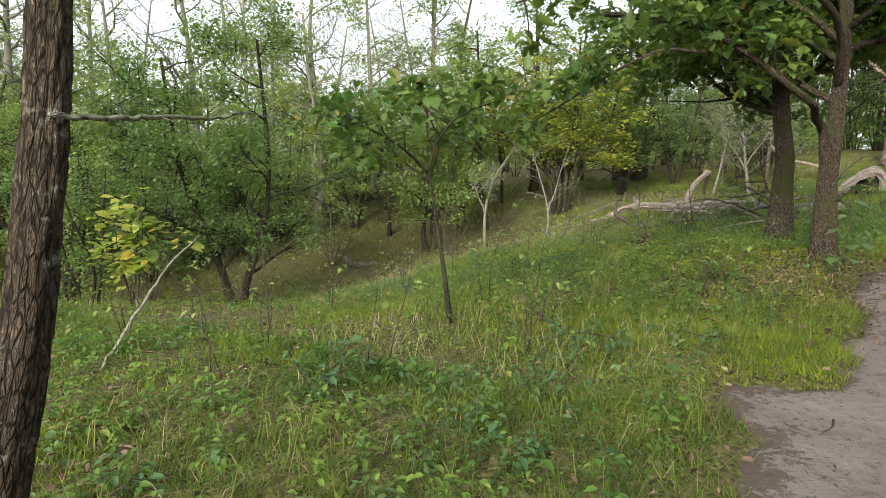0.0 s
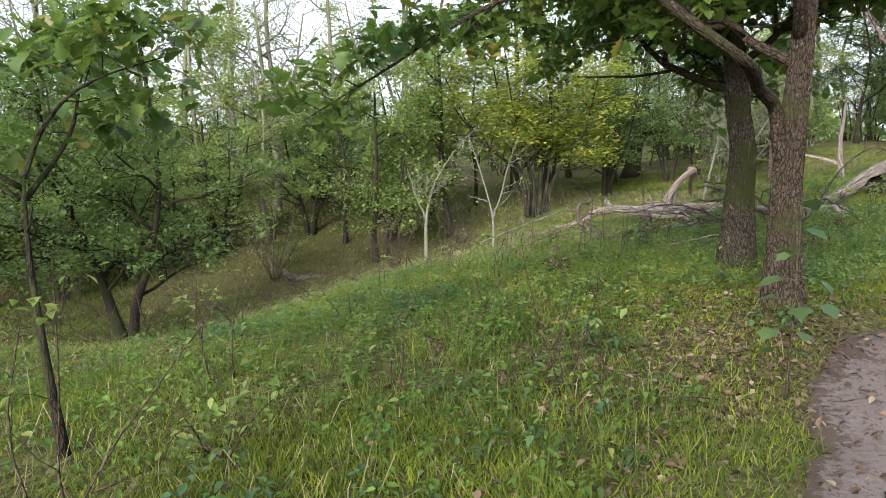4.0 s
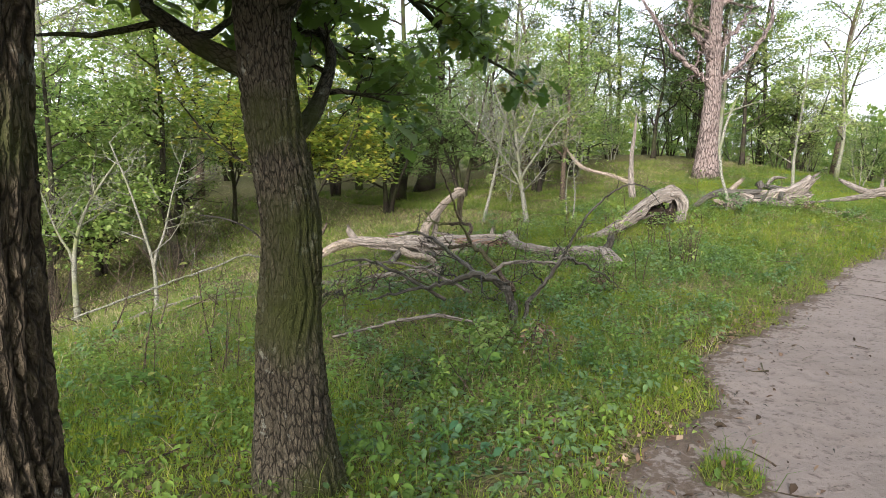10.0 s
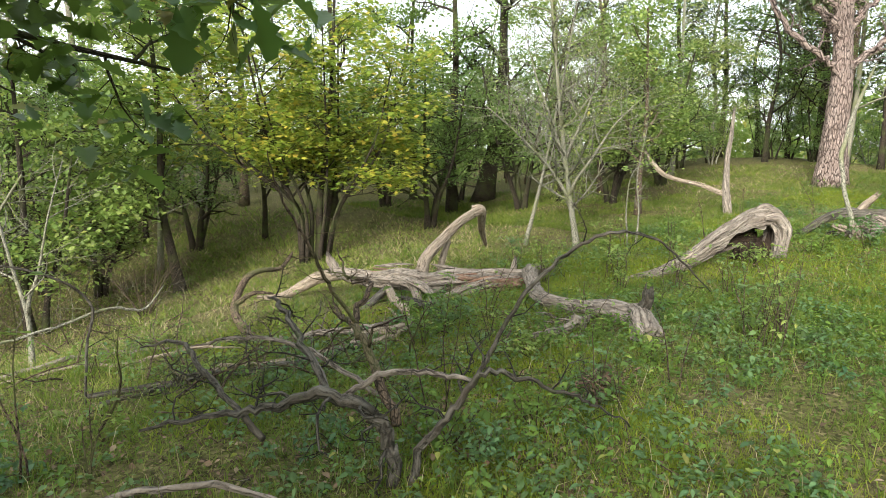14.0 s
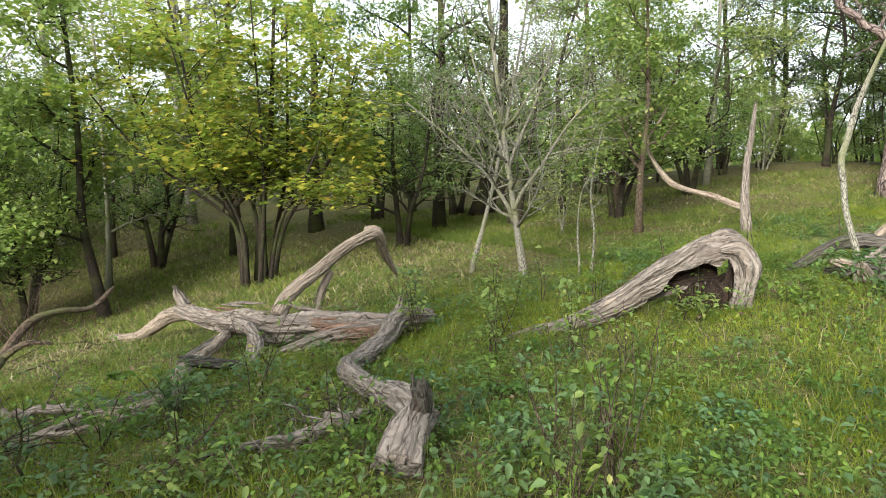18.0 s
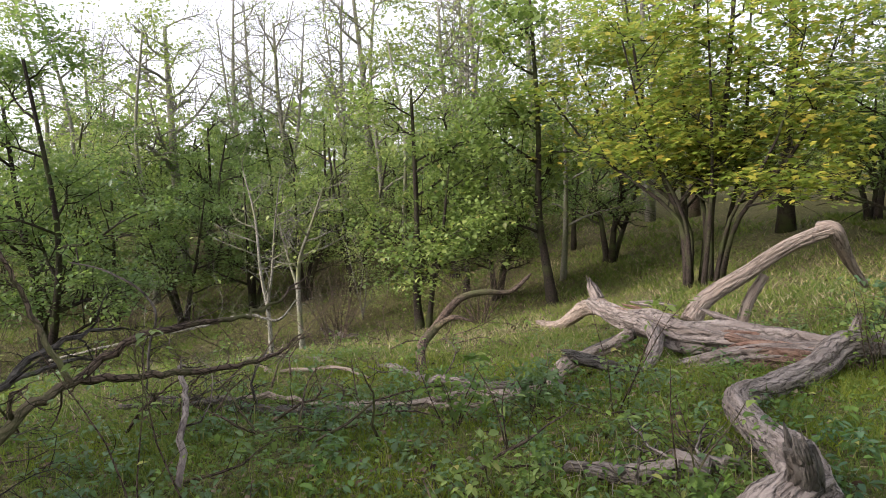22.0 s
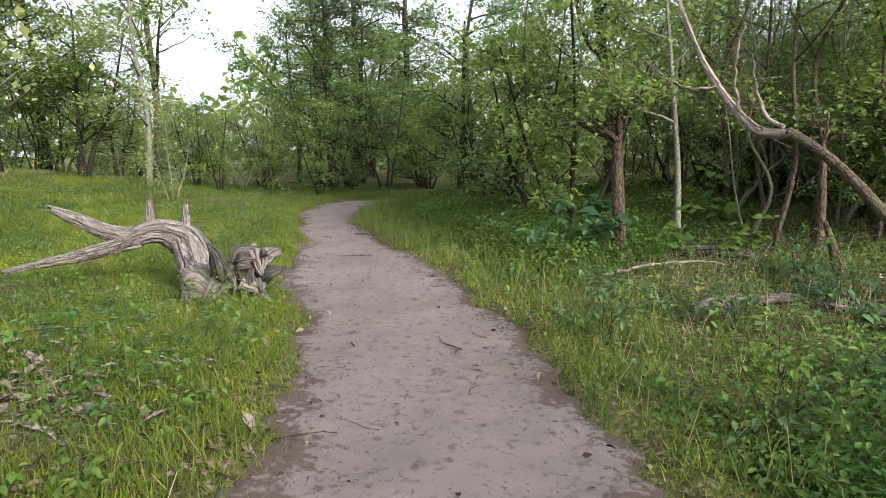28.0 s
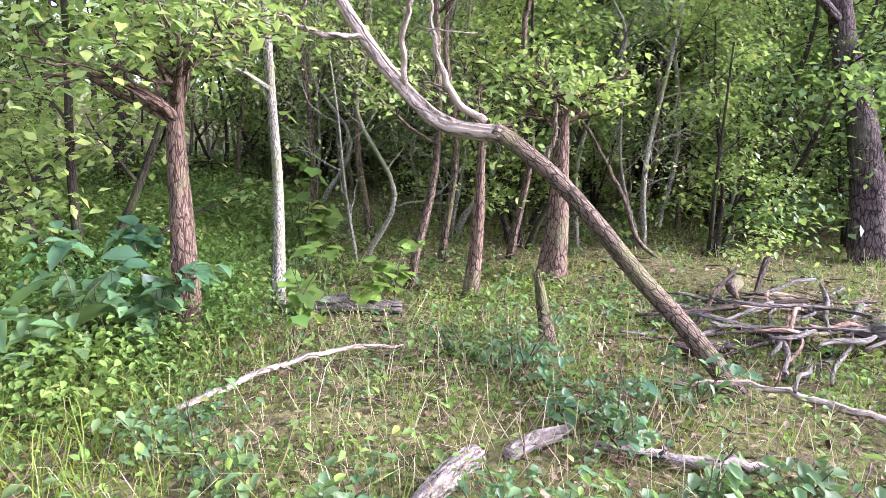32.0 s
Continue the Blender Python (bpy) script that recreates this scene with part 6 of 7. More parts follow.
    for k in range(2):
        STOCK.append(make_tree("oak_tree", 240 + k, 40 + 5 * k, -70, ("small round-crowned green oak", "small round-crowned yellow-green tree")[k], [(0.1, 0, 0), (0.2, 0, 0.9), (0.4, 0.1, 2.0), (0.5, 0.2, 4.4)], 0.1, DARK_BARK, (DARK_LEAF, MID_LEAF)[k], 9500, 0.068, 8, 2.1, 2, 0.3, 0.03, 0.2, sides=8, clear=1.35,
                               stems=[([(-0.1, 0, 0), (-0.3, 0, 0.9), (-0.7, 0.1, 2.0), (-1.2, 0.1, 4.0)], 0.09), ([(0, 0.1, 0), (0.1, 0.4, 0.9), (0.1, 0.9, 2.0), (0.2, 1.4, 4.0)], 0.08)]))


stock()


TALL = (7.5, 6.5, 8.0, 9.0, 3.0, 3.4, 2.8, 4.5, 4.5, 4.5, 11.0, 4.6, 4.6)


def plant(k, x, y, size=1.0, turn=None, rng=random):
    """A copy of a stock tree. On the far side of the hollow the wood stays low, but for a few thin pale trees."""
    t = rng.uniform(0, 360) if turn is None else turn
    if x < -1.5 and y > 4 and not (k == 2 and rng.random() < 0.6):
        top = 1.3 + math.hypot(x - 3, y - 4) * rng.uniform(0.09, 0.15)
        size = min(size, max(0.35, (top - gz(x, y)) / (TALL[k] + 0.5)))
    away, way = math.hypot(x - 10.3, y - 9.7), math.degrees(math.atan2(x - 10.3, y - 9.7))
    if k != 10 and away > 12 and 46.5 < way < 54:
        size = min(size, max(0.3, (1.5 + 0.07 * away - gz(x, y)) / (TALL[k] + 0.5)))
    return copy_thing(STOCK[k], pose(x, y, gz(x, y), 0, 0, t) @ Matrix.Scale(size, 4))


def apart(x, y, taken, gap):
    return all((x - u) ** 2 + (y - v) ** 2 > gap * gap for u, v in taken)


def woods():
    rw = random.Random(4)
    taken = []
    # trees, then shrubs between them
    for want, gap, kinds, near, far in ((76, 3.1, (0, 11, 12, 1, 3, 2), 18, 42), (150, 1.4, (4, 4, 5, 6, 8), 22, 40)):
        n = 0
        for k in range(6000):
            a, d = rw.uniform(-65, 182), rw.uniform(near, far)
            x, y = 6 + d * math.cos(radians(a)), 9 + d * math.sin(radians(a))
            pd, sd = path_dist(x, y)
            if pd < 3.4 or not apart(x, y, taken, gap):
                continue
            # the open hollow, and the glade by the logs and the pine
            if math.hypot((x + 3.5) / 10, (y - 13) / 9.5) < 1 or math.hypot((x - 11) / 10.5, (y - 17) / 7) < 1 or math.hypot(x - 19, y - 22) < 6:
                continue
            if sd < 0 and x < 24:
                continue
            taken.append((x, y))
            plant(rw.choice(kinds), x, y, rw.uniform(0.8, 1.2), rng=rw)
            n += 1
            if n >= want:
                break
    # shrubs and slim trees on the slope of the hollow
    SLOPE_A = ((-3.2, 21.5, 1, 0.8), (-6.0, 22.0, 2, 0.9), (-8.5, 20.0, 12, 0.9), (-10.5, 17.0, 11, 0.9), (-11, 13.5, 1, 0.8), (-9.5, 10.5, 4, 1.1), (-8.0, 8.5, 5, 0.9), (-5.2, 19.5, 6, 0.9), (-0.8, 22.5, 2, 0.8), (1.5, 24.5, 1, 0.8), (5.0, 27.5, 12, 0.9), (6.0, 28.5, 0, 1.0), (10.2, 24.5, 1, 0.9), (12.0, 26.0, 3, 0.9), (15.0, 27.5, 2, 1.0), (22.5, 27.0, 1, 1.0), (9.8, 21.8, 6, 0.8), (-12.5, 21.5, 0, 0.9), (-2.0, 25.0, 0, 0.9), (24.5, 24.0, 2, 0.9))
    SLOPE_B = ((22.3, 20.9, 6, 0.7), (27, 25.5, 2, 1.0), (-9.0, 23.5, 2, 1.2), (-13.5, 17.5, 2, 1.1), (-6.5, 26.5, 2, 1.5), (-1.0, 28.0, 2, 1.5), (16.3, 29.5, 5, 1.0), (18.0, 30.5, 4, 1.0), (20.2, 29.8, 5, 1.0), (22.0, 31.5, 4, 1.1), (24.5, 28.5, 5, 0.9), (14.3, 30.0, 5, 1.1), (12.0, 29.0, 5, 1.1), (26.5, 22.6, 6, 0.9), (26.5, 20.0, 4, 0.9), (28.0, 20.6, 5, 1.1), (25.6, 20.9, 8, 1.0), (29.5, 19.6, 5, 1.2), (27.2, 22.5, 12, 1.0), (30.5, 21.5, 11, 1.2))
    SLOPE_C = ((12.8, 35.0, 3, 1.3), (15.0, 35.5, 2, 1.4), (21.5, 27.5, 2, 1.2), (23.0, 29.5, 3, 1.2), (28.5, 28.0, 3, 1.2), (-17.0, 16.5, 2, 1.3), (-18.9, 31.0, 2, 1.8), (-14.5, 30.0, 3, 1.6), (-11.8, 31.5, 2, 1.7), (-9.0, 33.0, 3, 1.7), (-16.0, 26.0, 2, 1.5), (-21.0, 25.0, 3, 1.6), (-19.0, 13.8, 3, 1.3), (-21.5, 17.0, 2, 1.5), (-16.6, 19.5, 12, 1.4), (-22.5, 20.5, 2, 1.6), (-17.5, 11.0, 11, 1.4), (-12.0, 15.5, 12, 1.0), (-9.6, 18.8, 11, 0.9))
    SLOPE_D = ((-7.3, 21.0, 12, 1.0), (-4.6, 22.6, 11, 1.0), (-1.6, 20.8, 12, 0.8), (-0.3, 24.0, 11, 1.0), (6.2, 23.0, 11, 0.9), (9.0, 24.3, 11, 1.0), (11.3, 23.2, 12, 0.9), (-10.5, 22.0, 12, 1.2), (-14.5, 20.0, 11, 1.3), (14.0, 26.0, 11, 1.0), (24.5, 26.5, 12, 1.0))
    for x, y, k, s in SLOPE_A + SLOPE_B + SLOPE_C + SLOPE_D:
        plant(k, x, y, s, rng=rw)
    # unseen trees added behind the walker to cast shade on the path
    for x, y, k, size in ((-5.5, -11.5, 12, 1.1), (-1.4, -7.2, 11, 1.05), (1.6, -4.2, 12, 1.1), (4.8, -0.9, 11, 1.1), (10.2, 4.0, 11, 1.0), (3.0, -6.5, 3, 0.9), (-4.0, -14.0, 3, 0.9)):
        plant(k, x, y, size, rng=rw)
    # the thicket to the right of the path: a face of thin stems, leafy shrubs behind them, trees at the back
    for want, gap, kinds, near, far, lo, hi in ((64, 0.6, (7, 9, 8, 9, 8), 5.0, 8.6, 0.7, 1.15), (85, 0.8, (8, 4, 5, 8, 4), 6.2, 9.6, 0.6, 1.0), (55, 1.2, (5, 4, 5, 12), 8.8, 13.5, 0.9, 1.25), (26, 2.0, (0, 1, 3), 11.0, 19.0, 0.8, 1.1)):
        got, n = [], 0
        for k in range(5000):
            x, y = rw.uniform(15, 37), rw.uniform(-3, 20)
            pd, sd = path_dist(x, y)
            if sd > 0 or not near < pd + 0.8 * math.sin(x * 1.3) < far or not apart(x, y, got, gap) or math.hypot(x - 17.8, y - 7.8) < 2.6 or (x < 19.3 and y < 8) or math.hypot(x - 19.6, y - 4.9) < 1.0:
                continue
            got.append((x, y))
            plant(rw.choice(kinds), x, y, rw.uniform(lo, hi), rng=rw)
            n += 1
            if n >= want:
                break
    # the dark leafy wall further along the path
    for k in range(18):
        u = 0.9 * k
        x, y = 20.7 + u * 0.86 + rw.uniform(-0.3, 0.3), 12.1 + u * 0.56 + rw.uniform(-0.4, 0.4)
        if path_dist(x, y)[0] < 2.0:
            continue
        plant(rw.choice((4, 12, 8, 4, 5, 8)), x, y, rw.uniform(0.85, 1.15), rng=rw)
    for x, y, s in ((30.5, 22.2, 0.8), (34, 23.2, 0.95), (37, 22.5, 1.0), (41, 29, 1.1)):
        plant(10, x, y, s, rng=rw)
    for k in range(22):
        x, y = rw.uniform(33, 52), rw.uniform(10, 38)
        if path_dist(x, y)[0] < 2.4:
            continue
        plant(rw.choice((0, 1, 3, 5)), x, y, rw.uniform(0.9, 1.3), rng=rw)


woods()


def far_woods():
    """The unbroken edge of the wood in the distance, all round."""
    rng = np.random.default_rng(55)
    n = 60000
    a = rng.uniform(-1.3, 3.4, n)
    r = rng.uniform(43, 62, n)
    top = 6.0 + 2.0 * np.sin(a * 23) + 1.3 * np.sin(a * 61 + 1) + 0.8 * np.sin(a * 140)
    z = top * rng.uniform(0, 1, n) ** 0.8 + rng.normal(0, 0.4, n)
    x, y = 8 + r * np.cos(a), 11 + r * np.sin(a)
    ok = path_dist(x, y)[0] > 2.6
    s = Soup()
    leaves(s, rng, np.stack([x, y, z - 0.5], -1)[ok], 0.55, KITE, 0.9)
    tagged(new("far_woods", s.mesh("far_woods", MID_LEAF, False)), "dense green wood in the distance", "woods", kind="stuff")


far_woods()


# ---- shrubs and seedlings ----
def seedling(name, seed, x, y, label, stems, tall, leaf_mat, count, size, shape=HEX, wood=BROWN_BARK, lean=0.25, low=0.25, category="plant", r0=0.006, puff=0.03):
    rng = np.random.default_rng(seed)
    root = thing(name, x, y, gz(x, y), label, category)
    w, tips = Soup(), []
    for k in range(stems):
        p = limb(rng, (rng.normal(0, 0.05), rng.normal(0, 0.05), -0.03), (rng.normal(0, lean), rng.normal(0, lean), 1), tall * rng.uniform(0.6, 1.1), 0.09, 0.0, 7)
        tube(w, p, np.linspace(r0, r0 * 0.3, 7), 5)
        tt = []
        branch_out(w, rng, p, r0, 4, tall * 0.3, 1, tt, 0.8, 0.02, 0.2, low, 3)
        tips += tt
    tagged(part("stem_mass", w, wood, root), kind="stuff")
    if count:
        c = Soup()
        leaves(c, rng, crown_points(rng, tips, count, puff), size, shape, 0.5)
        tagged(part("foliage", c, leaf_mat, root, soft=False), kind="stuff")
    return root


def maple_seedling(x, y, tall, seed, lab, size, material):
    """A straight thin stem with a stalked broad leaf at each turn, each a part of its own."""
    rng = np.random.default_rng(seed)
    r = thing("maple_seedling", x, y, gz(x, y), lab, "plant")
    line = limb(rng, (0, 0, -0.03), (0.02, 0, 1), tall, 0.035, 0.0, 9)
    s = Soup()
    tube(s, line, np.linspace(0.007, 0.003, 9), 6)
    part("stem", s, BROWN_BARK, r)
    for k in range(17):
        f = 0.3 + 0.7 * k / 16
        p = line[min(8, int(f * 8))]
        a = 2.4 * k + rng.uniform(-0.4, 0.4)
        q = p + np.array([math.cos(a), math.sin(a), 0.25]) * rng.uniform(0.05, 0.13)
        c = Soup()
        tube(c, [p, (p + q) / 2 + (0, 0, 0.01), q], [0.002, 0.0016, 0.0014], 4)
        leaves(c, rng, q[None], size * rng.uniform(0.75, 1.15), MAPLE, 0.3, 0.1, np.array([[math.cos(a), math.sin(a), 0.0]]))
        part("leaf", c, material, r, soft=False)
    return r


maple_seedling(1.58, 2.74, 1.06, 600, "waist-high maple seedling with broad bluish-green leaves", 0.11, BROAD)
CLUMPS_A = ((11.2, 13.4, 7, 0.5, 260), (3.95, 7.0, 6, 0.5, 150), (4.3, 7.7, 6, 0.45, 150), (5.55, 12.1, 7, 0.5, 240), (5.3, 9.3, 6, 0.35, 120), (8.0, 13.9, 6, 0.9, 160), (8.1, 10.8, 6, 0.85, 90), (8.4, 11.1, 5, 0.7, 50), (9.7, 13.6, 5, 0.45, 120), (6.9, 15.4, 5, 0.6, 140), (10.6, 13.5, 6, 0.35, 150), (12.3, 13.1, 6, 0.4, 160), (13.3, 12.9, 6, 0.3, 140), (7.9, 12.2, 5, 0.3, 100), (6.2, 10.9, 6, 0.35, 130), (2.9, 9.0, 5, 0.5, 60))
CLUMPS_B = ((1.9, 7.8, 5, 0.35, 70), (0.9, 6.0, 6, 0.25, 90), (-0.6, 4.6, 5, 0.35, 70), (0.2, 4.2, 5, 0.2, 70), (-1.2, 2.3, 5, 0.5, 60), (-2.9, 0.7, 6, 0.4, 80), (-1.0, 5.6, 5, 0.5, 60), (1.2, 5.1, 5, 0.3, 60), (0.9, 3.6, 5, 0.3, 60))
for k, (x, y, st, tall, cnt) in enumerate(CLUMPS_A + CLUMPS_B):
    seedling("bramble", 610 + k, x, y, "low leafy green bramble clump in grass", st, tall, (BRAMBLE, HERB, MID_LEAF)[k % 3], int(cnt * 1.5), 0.048, HEX, lean=0.7 if tall < 0.6 else 0.2, puff=0.05)
for k, (x, y, tall) in enumerate(((-1.6, 3.5, 1.1), (-2.6, 1.2, 0.8), (-1.9, 4.9, 0.6), (-3.2, 3.6, 0.7), (-0.4, 3.2, 0.6), (3.05, 9.1, 1.3), (2.2, 8.6, 1.2), (0.9, 8.8, 0.8), (-0.9, 7.6, 0.9), (0.1, 10.2, 0.8), (-2.6, 6.3, 0.9), (9.0, 12.5, 0.7), (8.5, 14.9, 1.0), (7.0, 9.9, 0.9), (10.1, 15.4, 0.9), (5.9, 11.4, 0.7), (-4.0, 2.2, 0.9), (-3.6, 1.0, 0.6), (0.2, 5.5, 0.5), (14.2, 15.8, 1.0), (13.0, 16.9, 1.1), (16.9, 18.6, 1.0), (12.2, 18.0, 0.9))):
    seedling("twig_shoot", 650 + k, x, y, "thin bare upright shoot with a few leaves", 2, tall, MID_LEAF, 14, 0.05, HEX, lean=0.15, low=0.4, r0=0.007, category="sapling")
DEAD_FERNS = ((6.4, 9.75), (4.75, 7.75), (1.2, 6.9), (12.5, 13.2))
rs = random.Random(21)
for k in range(34):
    x, y = rs.uniform(-5, 10), rs.uniform(1, 14)
    pd, sd = path_dist(x, y)
    if sd < 0 or not 1.6 < pd < 7.5:
        continue
    seedling("twig_shoot", 1000 + k, x, y, "thin upright brown shoot with small green leaves", 3, rs.uniform(0.45, 1.1), MID_LEAF, 34, 0.045, HEX, lean=0.14, low=0.3, r0=0.006, category="sapling")
for k, (x, y) in enumerate(DEAD_FERNS):
    seedling("dead_fern", 1050 + k, x, y, "withered reddish-brown fern clump in grass", 9, 0.32, LITTER, 240, 0.05, LONG, lean=0.6, puff=0.05, r0=0.004)
for k, (x, y) in enumerate(((7.7, 10.35), (7.93, 11.2), (7.1, 10.55), (6.2, 9.8), (5.5, 9.1), (7.0, 11.2), (9.15, 11.6), (6.6, 10.1), (5.9, 9.5), (8.5, 10.6), (3.7, 7.6), (4.6, 8.2), (3.4, 8.3), (9.0, 11.0))):
    seedling("bramble", 760 + k, x, y, "dark green leafy bramble clump in grass", 8, 0.22 + 0.05 * (k % 3), (BRAMBLE, BRAMBLE, HERB)[k % 3], 210, 0.042, HEX, lean=0.7, puff=0.06)
for k, (x, y, tall) in enumerate(((7.2, 14.2, 0.7), (9.0, 14.3, 0.8), (7.9, 13.3, 0.6), (5.3, 11.6, 0.5), (8.6, 13.2, 0.7), (8.3, 10.7, 0.8), (8.1, 10.5, 0.7), (6.4, 9.6, 0.6))):
    seedling("leafy_shoot", 790 + k, x, y, "slim upright shoots with small green leaves", 5, tall, (MID_LEAF, HERB)[k % 2], 150 if k < 5 else 40, 0.05, HEX, lean=0.18, low=0.3, puff=0.06, category="sapling")
for k, (x, y) in enumerate(((17.05, 9.2), (16.88, 8.87), (16.8, 8.45), (16.7, 8.3), (16.9, 8.85), (17.75, 9.1), (17.75, 8.55), (18.2, 9.3), (18.6, 9.6), (17.4, 10.45), (17.6, 10.9), (17.2, 10.6), (16.3, 8.9), (15.9, 9.3))):
    seedling("bramble", 810 + k, x, y, "low bluish-green bramble with broad leaves", 6, 0.3, BRAMBLE, 70, 0.07, HEX, wood=BROWN_BARK, lean=0.8, puff=0.05)
# the verge on the right: nettles and brambles
rv = random.Random(8)
for k in range(34):
    x, y = rv.uniform(14.5, 22), rv.uniform(8.2, 14.5)
    pd, sd = path_dist(x, y)
    if sd > 0 or not 1.2 < pd < 5.0 or math.hypot(x - 17.8, y - 8.2) < 1.0:
        continue
    seedling("bramble", 700 + k, x, y, "leafy bramble and nettle clump on the verge", 7, rv.uniform(0.3, 0.6), (BRAMBLE, BRAMBLE, HERB)[k % 3], 190, 0.045, HEX, lean=0.5, puff=0.06)
seedling("maple_bush", 744, -5.7, 4.9, "straggling yellow-green maple bush on the slope", 7, 1.5, GOLD_LEAF, 420, 0.09, MAPLE, lean=0.35, low=0.4, puff=0.1, category="bush", r0=0.012)
seedling("elder_bush", 740, 18.98, 11.38, "waist-high bush with dark bluish-green broad leaves", 7, 1.0, BRAMBLE, 260, 0.13, HEX, lean=0.35, puff=0.08, category="bush")
seedling("maple_seedling", 741, 19.55, 9.8, "small bright green maple seedling", 4, 0.6, HERB, 60, 0.1, MAPLE, lean=0.3, puff=0.05)
seedling("maple_seedling", 742, 20.85, 10.2, "small bright yellow-green maple seedling", 4, 0.9, HERB, 80, 0.1, MAPLE, lean=0.3, puff=0.06)
seedling("maple_seedling", 743, 18.95, 10.5, "small bright green maple seedling", 3, 0.7, HERB, 40, 0.09, MAPLE, lean=0.3, puff=0.05)


# ---- ground cover ----
GX, GY = np.arange(-18, 32, 0.1), np.arange(-9, 29, 0.1)
GRID = np.meshgrid(GX, GY, indexing="ij")
NEAR, SIDE = path_dist(*GRID)
HIGH = height(*GRID)


def quick(table, x, y):
    """Looks a value up in a table over the plan."""
    u, v = np.clip((x + 18) / 0.1, 0, len(GX) - 1.01), np.clip((y + 9) / 0.1, 0, len(GY) - 1.01)
    i, j = u.astype(int), v.astype(int)
    u, v = u - i, v - j
    return table[i, j] * (1 - u) * (1 - v) + table[i + 1, j] * u * (1 - v) + table[i, j + 1] * (1 - u) * v + table[i + 1, j + 1] * u * v


def scatter(rng, n, x0, x1, y0, y1, keep):
    x, y = rng.uniform(x0, x1, n), rng.uniform(y0, y1, n)
    d, s = quick(NEAR, x, y), quick(SIDE, x, y)
    ok = rng.uniform(0, 1, n) < keep(x, y, d, s) * ((s > 0) | ((x > 10.5) & (d < 8)))
    return x[ok], y[ok]


def beside(rng, n, d0, d1, keep):
    """Random places in a band along the path, on the side that the walk looks at."""
    step = np.linalg.norm(np.diff(WAY, axis=0), axis=1) * ((WAY[:-1, 0] > -13) & (WAY[:-1, 0] < 31))
    run = np.concatenate([[0], np.cumsum(step)])
    u = rng.uniform(0, run[-1], n)
    i = np.clip(np.searchsorted(run, u, side="right") - 1, 0, len(WAY) - 2)
    f = ((u - run[i]) / (step[i] + 1e-9))[:, None]
    a, b = WAY[i], WAY[i + 1]
    turn = np.gradient(WAY, axis=0)
    turn /= np.linalg.norm(turn, axis=1)[:, None]
    t = turn[i] * (1 - f) + turn[i + 1] * f
    t = t / np.linalg.norm(t, axis=1)[:, None]
    off = rng.uniform(d0, d1, n) * np.where(rng.uniform(0, 1, n) < 0.75, 1, -1)
    p = a + (b - a) * f + np.stack([-t[:, 1], t[:, 0]], -1) * off[:, None]
    x, y = p[:, 0], p[:, 1]
    d, s = quick(NEAR, x, y), quick(SIDE, x, y)
    ok = (x > -16) & (x < 29) & (y > -5) & (y < 28.5) & (rng.uniform(0, 1, n) < keep(x, y, d, s)) & ((s > 0) | (x > 10.5))
    return x[ok], y[ok]


def spears(s, rng, x, y, z, h, w, bend):
    """Short blades, one triangle each."""
    n = len(x)
    a, b = rng.uniform(0, 6.28, n), rng.uniform(0, 6.28, n)
    h = h * np.clip(rng.normal(1, 0.4, n), 0.25, 2.4)
    k = bend * h * rng.uniform(0.2, 1.3, n)
    dx, dy = np.cos(a) * w, np.sin(a) * w
    P = np.stack([np.stack([x - dx, y - dy, z - 0.01], -1), np.stack([x + dx, y + dy, z - 0.01], -1), np.stack([x + np.cos(b) * k, y + np.sin(b) * k, z + h], -1)], 1)
    s.add(P.reshape(-1, 3), np.arange(3 * n).reshape(-1, 3))


def blades(s, rng, x, y, z, h, w, bend):
    """Long blades that arch over."""
    n = len(x)
    a, b = rng.uniform(0, 6.28, n), rng.uniform(0, 6.28, n)
    h = h * np.clip(rng.normal(1, 0.35, n), 0.3, 2.2)
    k = bend * h * rng.uniform(0.3, 1.3, n)
    dx, dy = np.cos(a) * w, np.sin(a) * w
    ox, oy = np.cos(b) * k, np.sin(b) * k
    P = np.stack([np.stack([x - dx, y - dy, z - 0.01], -1), np.stack([x + dx, y + dy, z - 0.01], -1), np.stack([x + dx * 0.7 + ox * 0.35, y + dy * 0.7 + oy * 0.35, z + h * 0.6], -1),
                  np.stack([x - dx * 0.7 + ox * 0.35, y - dy * 0.7 + oy * 0.35, z + h * 0.6], -1), np.stack([x + ox, y + oy, z + h * (1 - 0.3 * bend)], -1)], 1)
    base = (np.arange(n) * 5)[:, None]
    s.add(P.reshape(-1, 3), (base + np.array([[3, 2, 4]])).reshape(-1, 3), (base + np.array([[0, 1, 2, 3]])).reshape(-1, 4))


def litter_at(x, y):
    """Where bare leaf litter shows instead of grass, 0 to 1."""
    w = wob(x, y, 0.8, 1.0)
    return np.clip(0.9 * hill(x, y, 1.9, 4.0, 3.2) + 0.6 * hill(x, y, 4.4, 6.2, 0.8) + 0.5 * hill(x, y, 6.3, 7.9, 0.7) + 0.8 * hill(x, y, 18.2, 8.6, 4.0) + 0.8 * hill(x, y, 13.4, 12.9, 1.3) + 0.5 * w * (w > 0.35) * (x < 8), 0, 1)


def edge_at(x, y, d):
    """Past the ragged edge of the sand, with some tufts straying in."""
    return smooth(0.70, 1.12, d + ragged(x, y) * 1.2)


def verge(x, y, s):
    """The lush strip at the wood's edge, right of the path, where it runs on."""
    return (s < 0) * np.maximum(smooth(9.9, 11.2, y + 0.15 * (x - 19)), 0.9 * (1 - smooth(2.2, 3.3, quick(NEAR, x, y))))


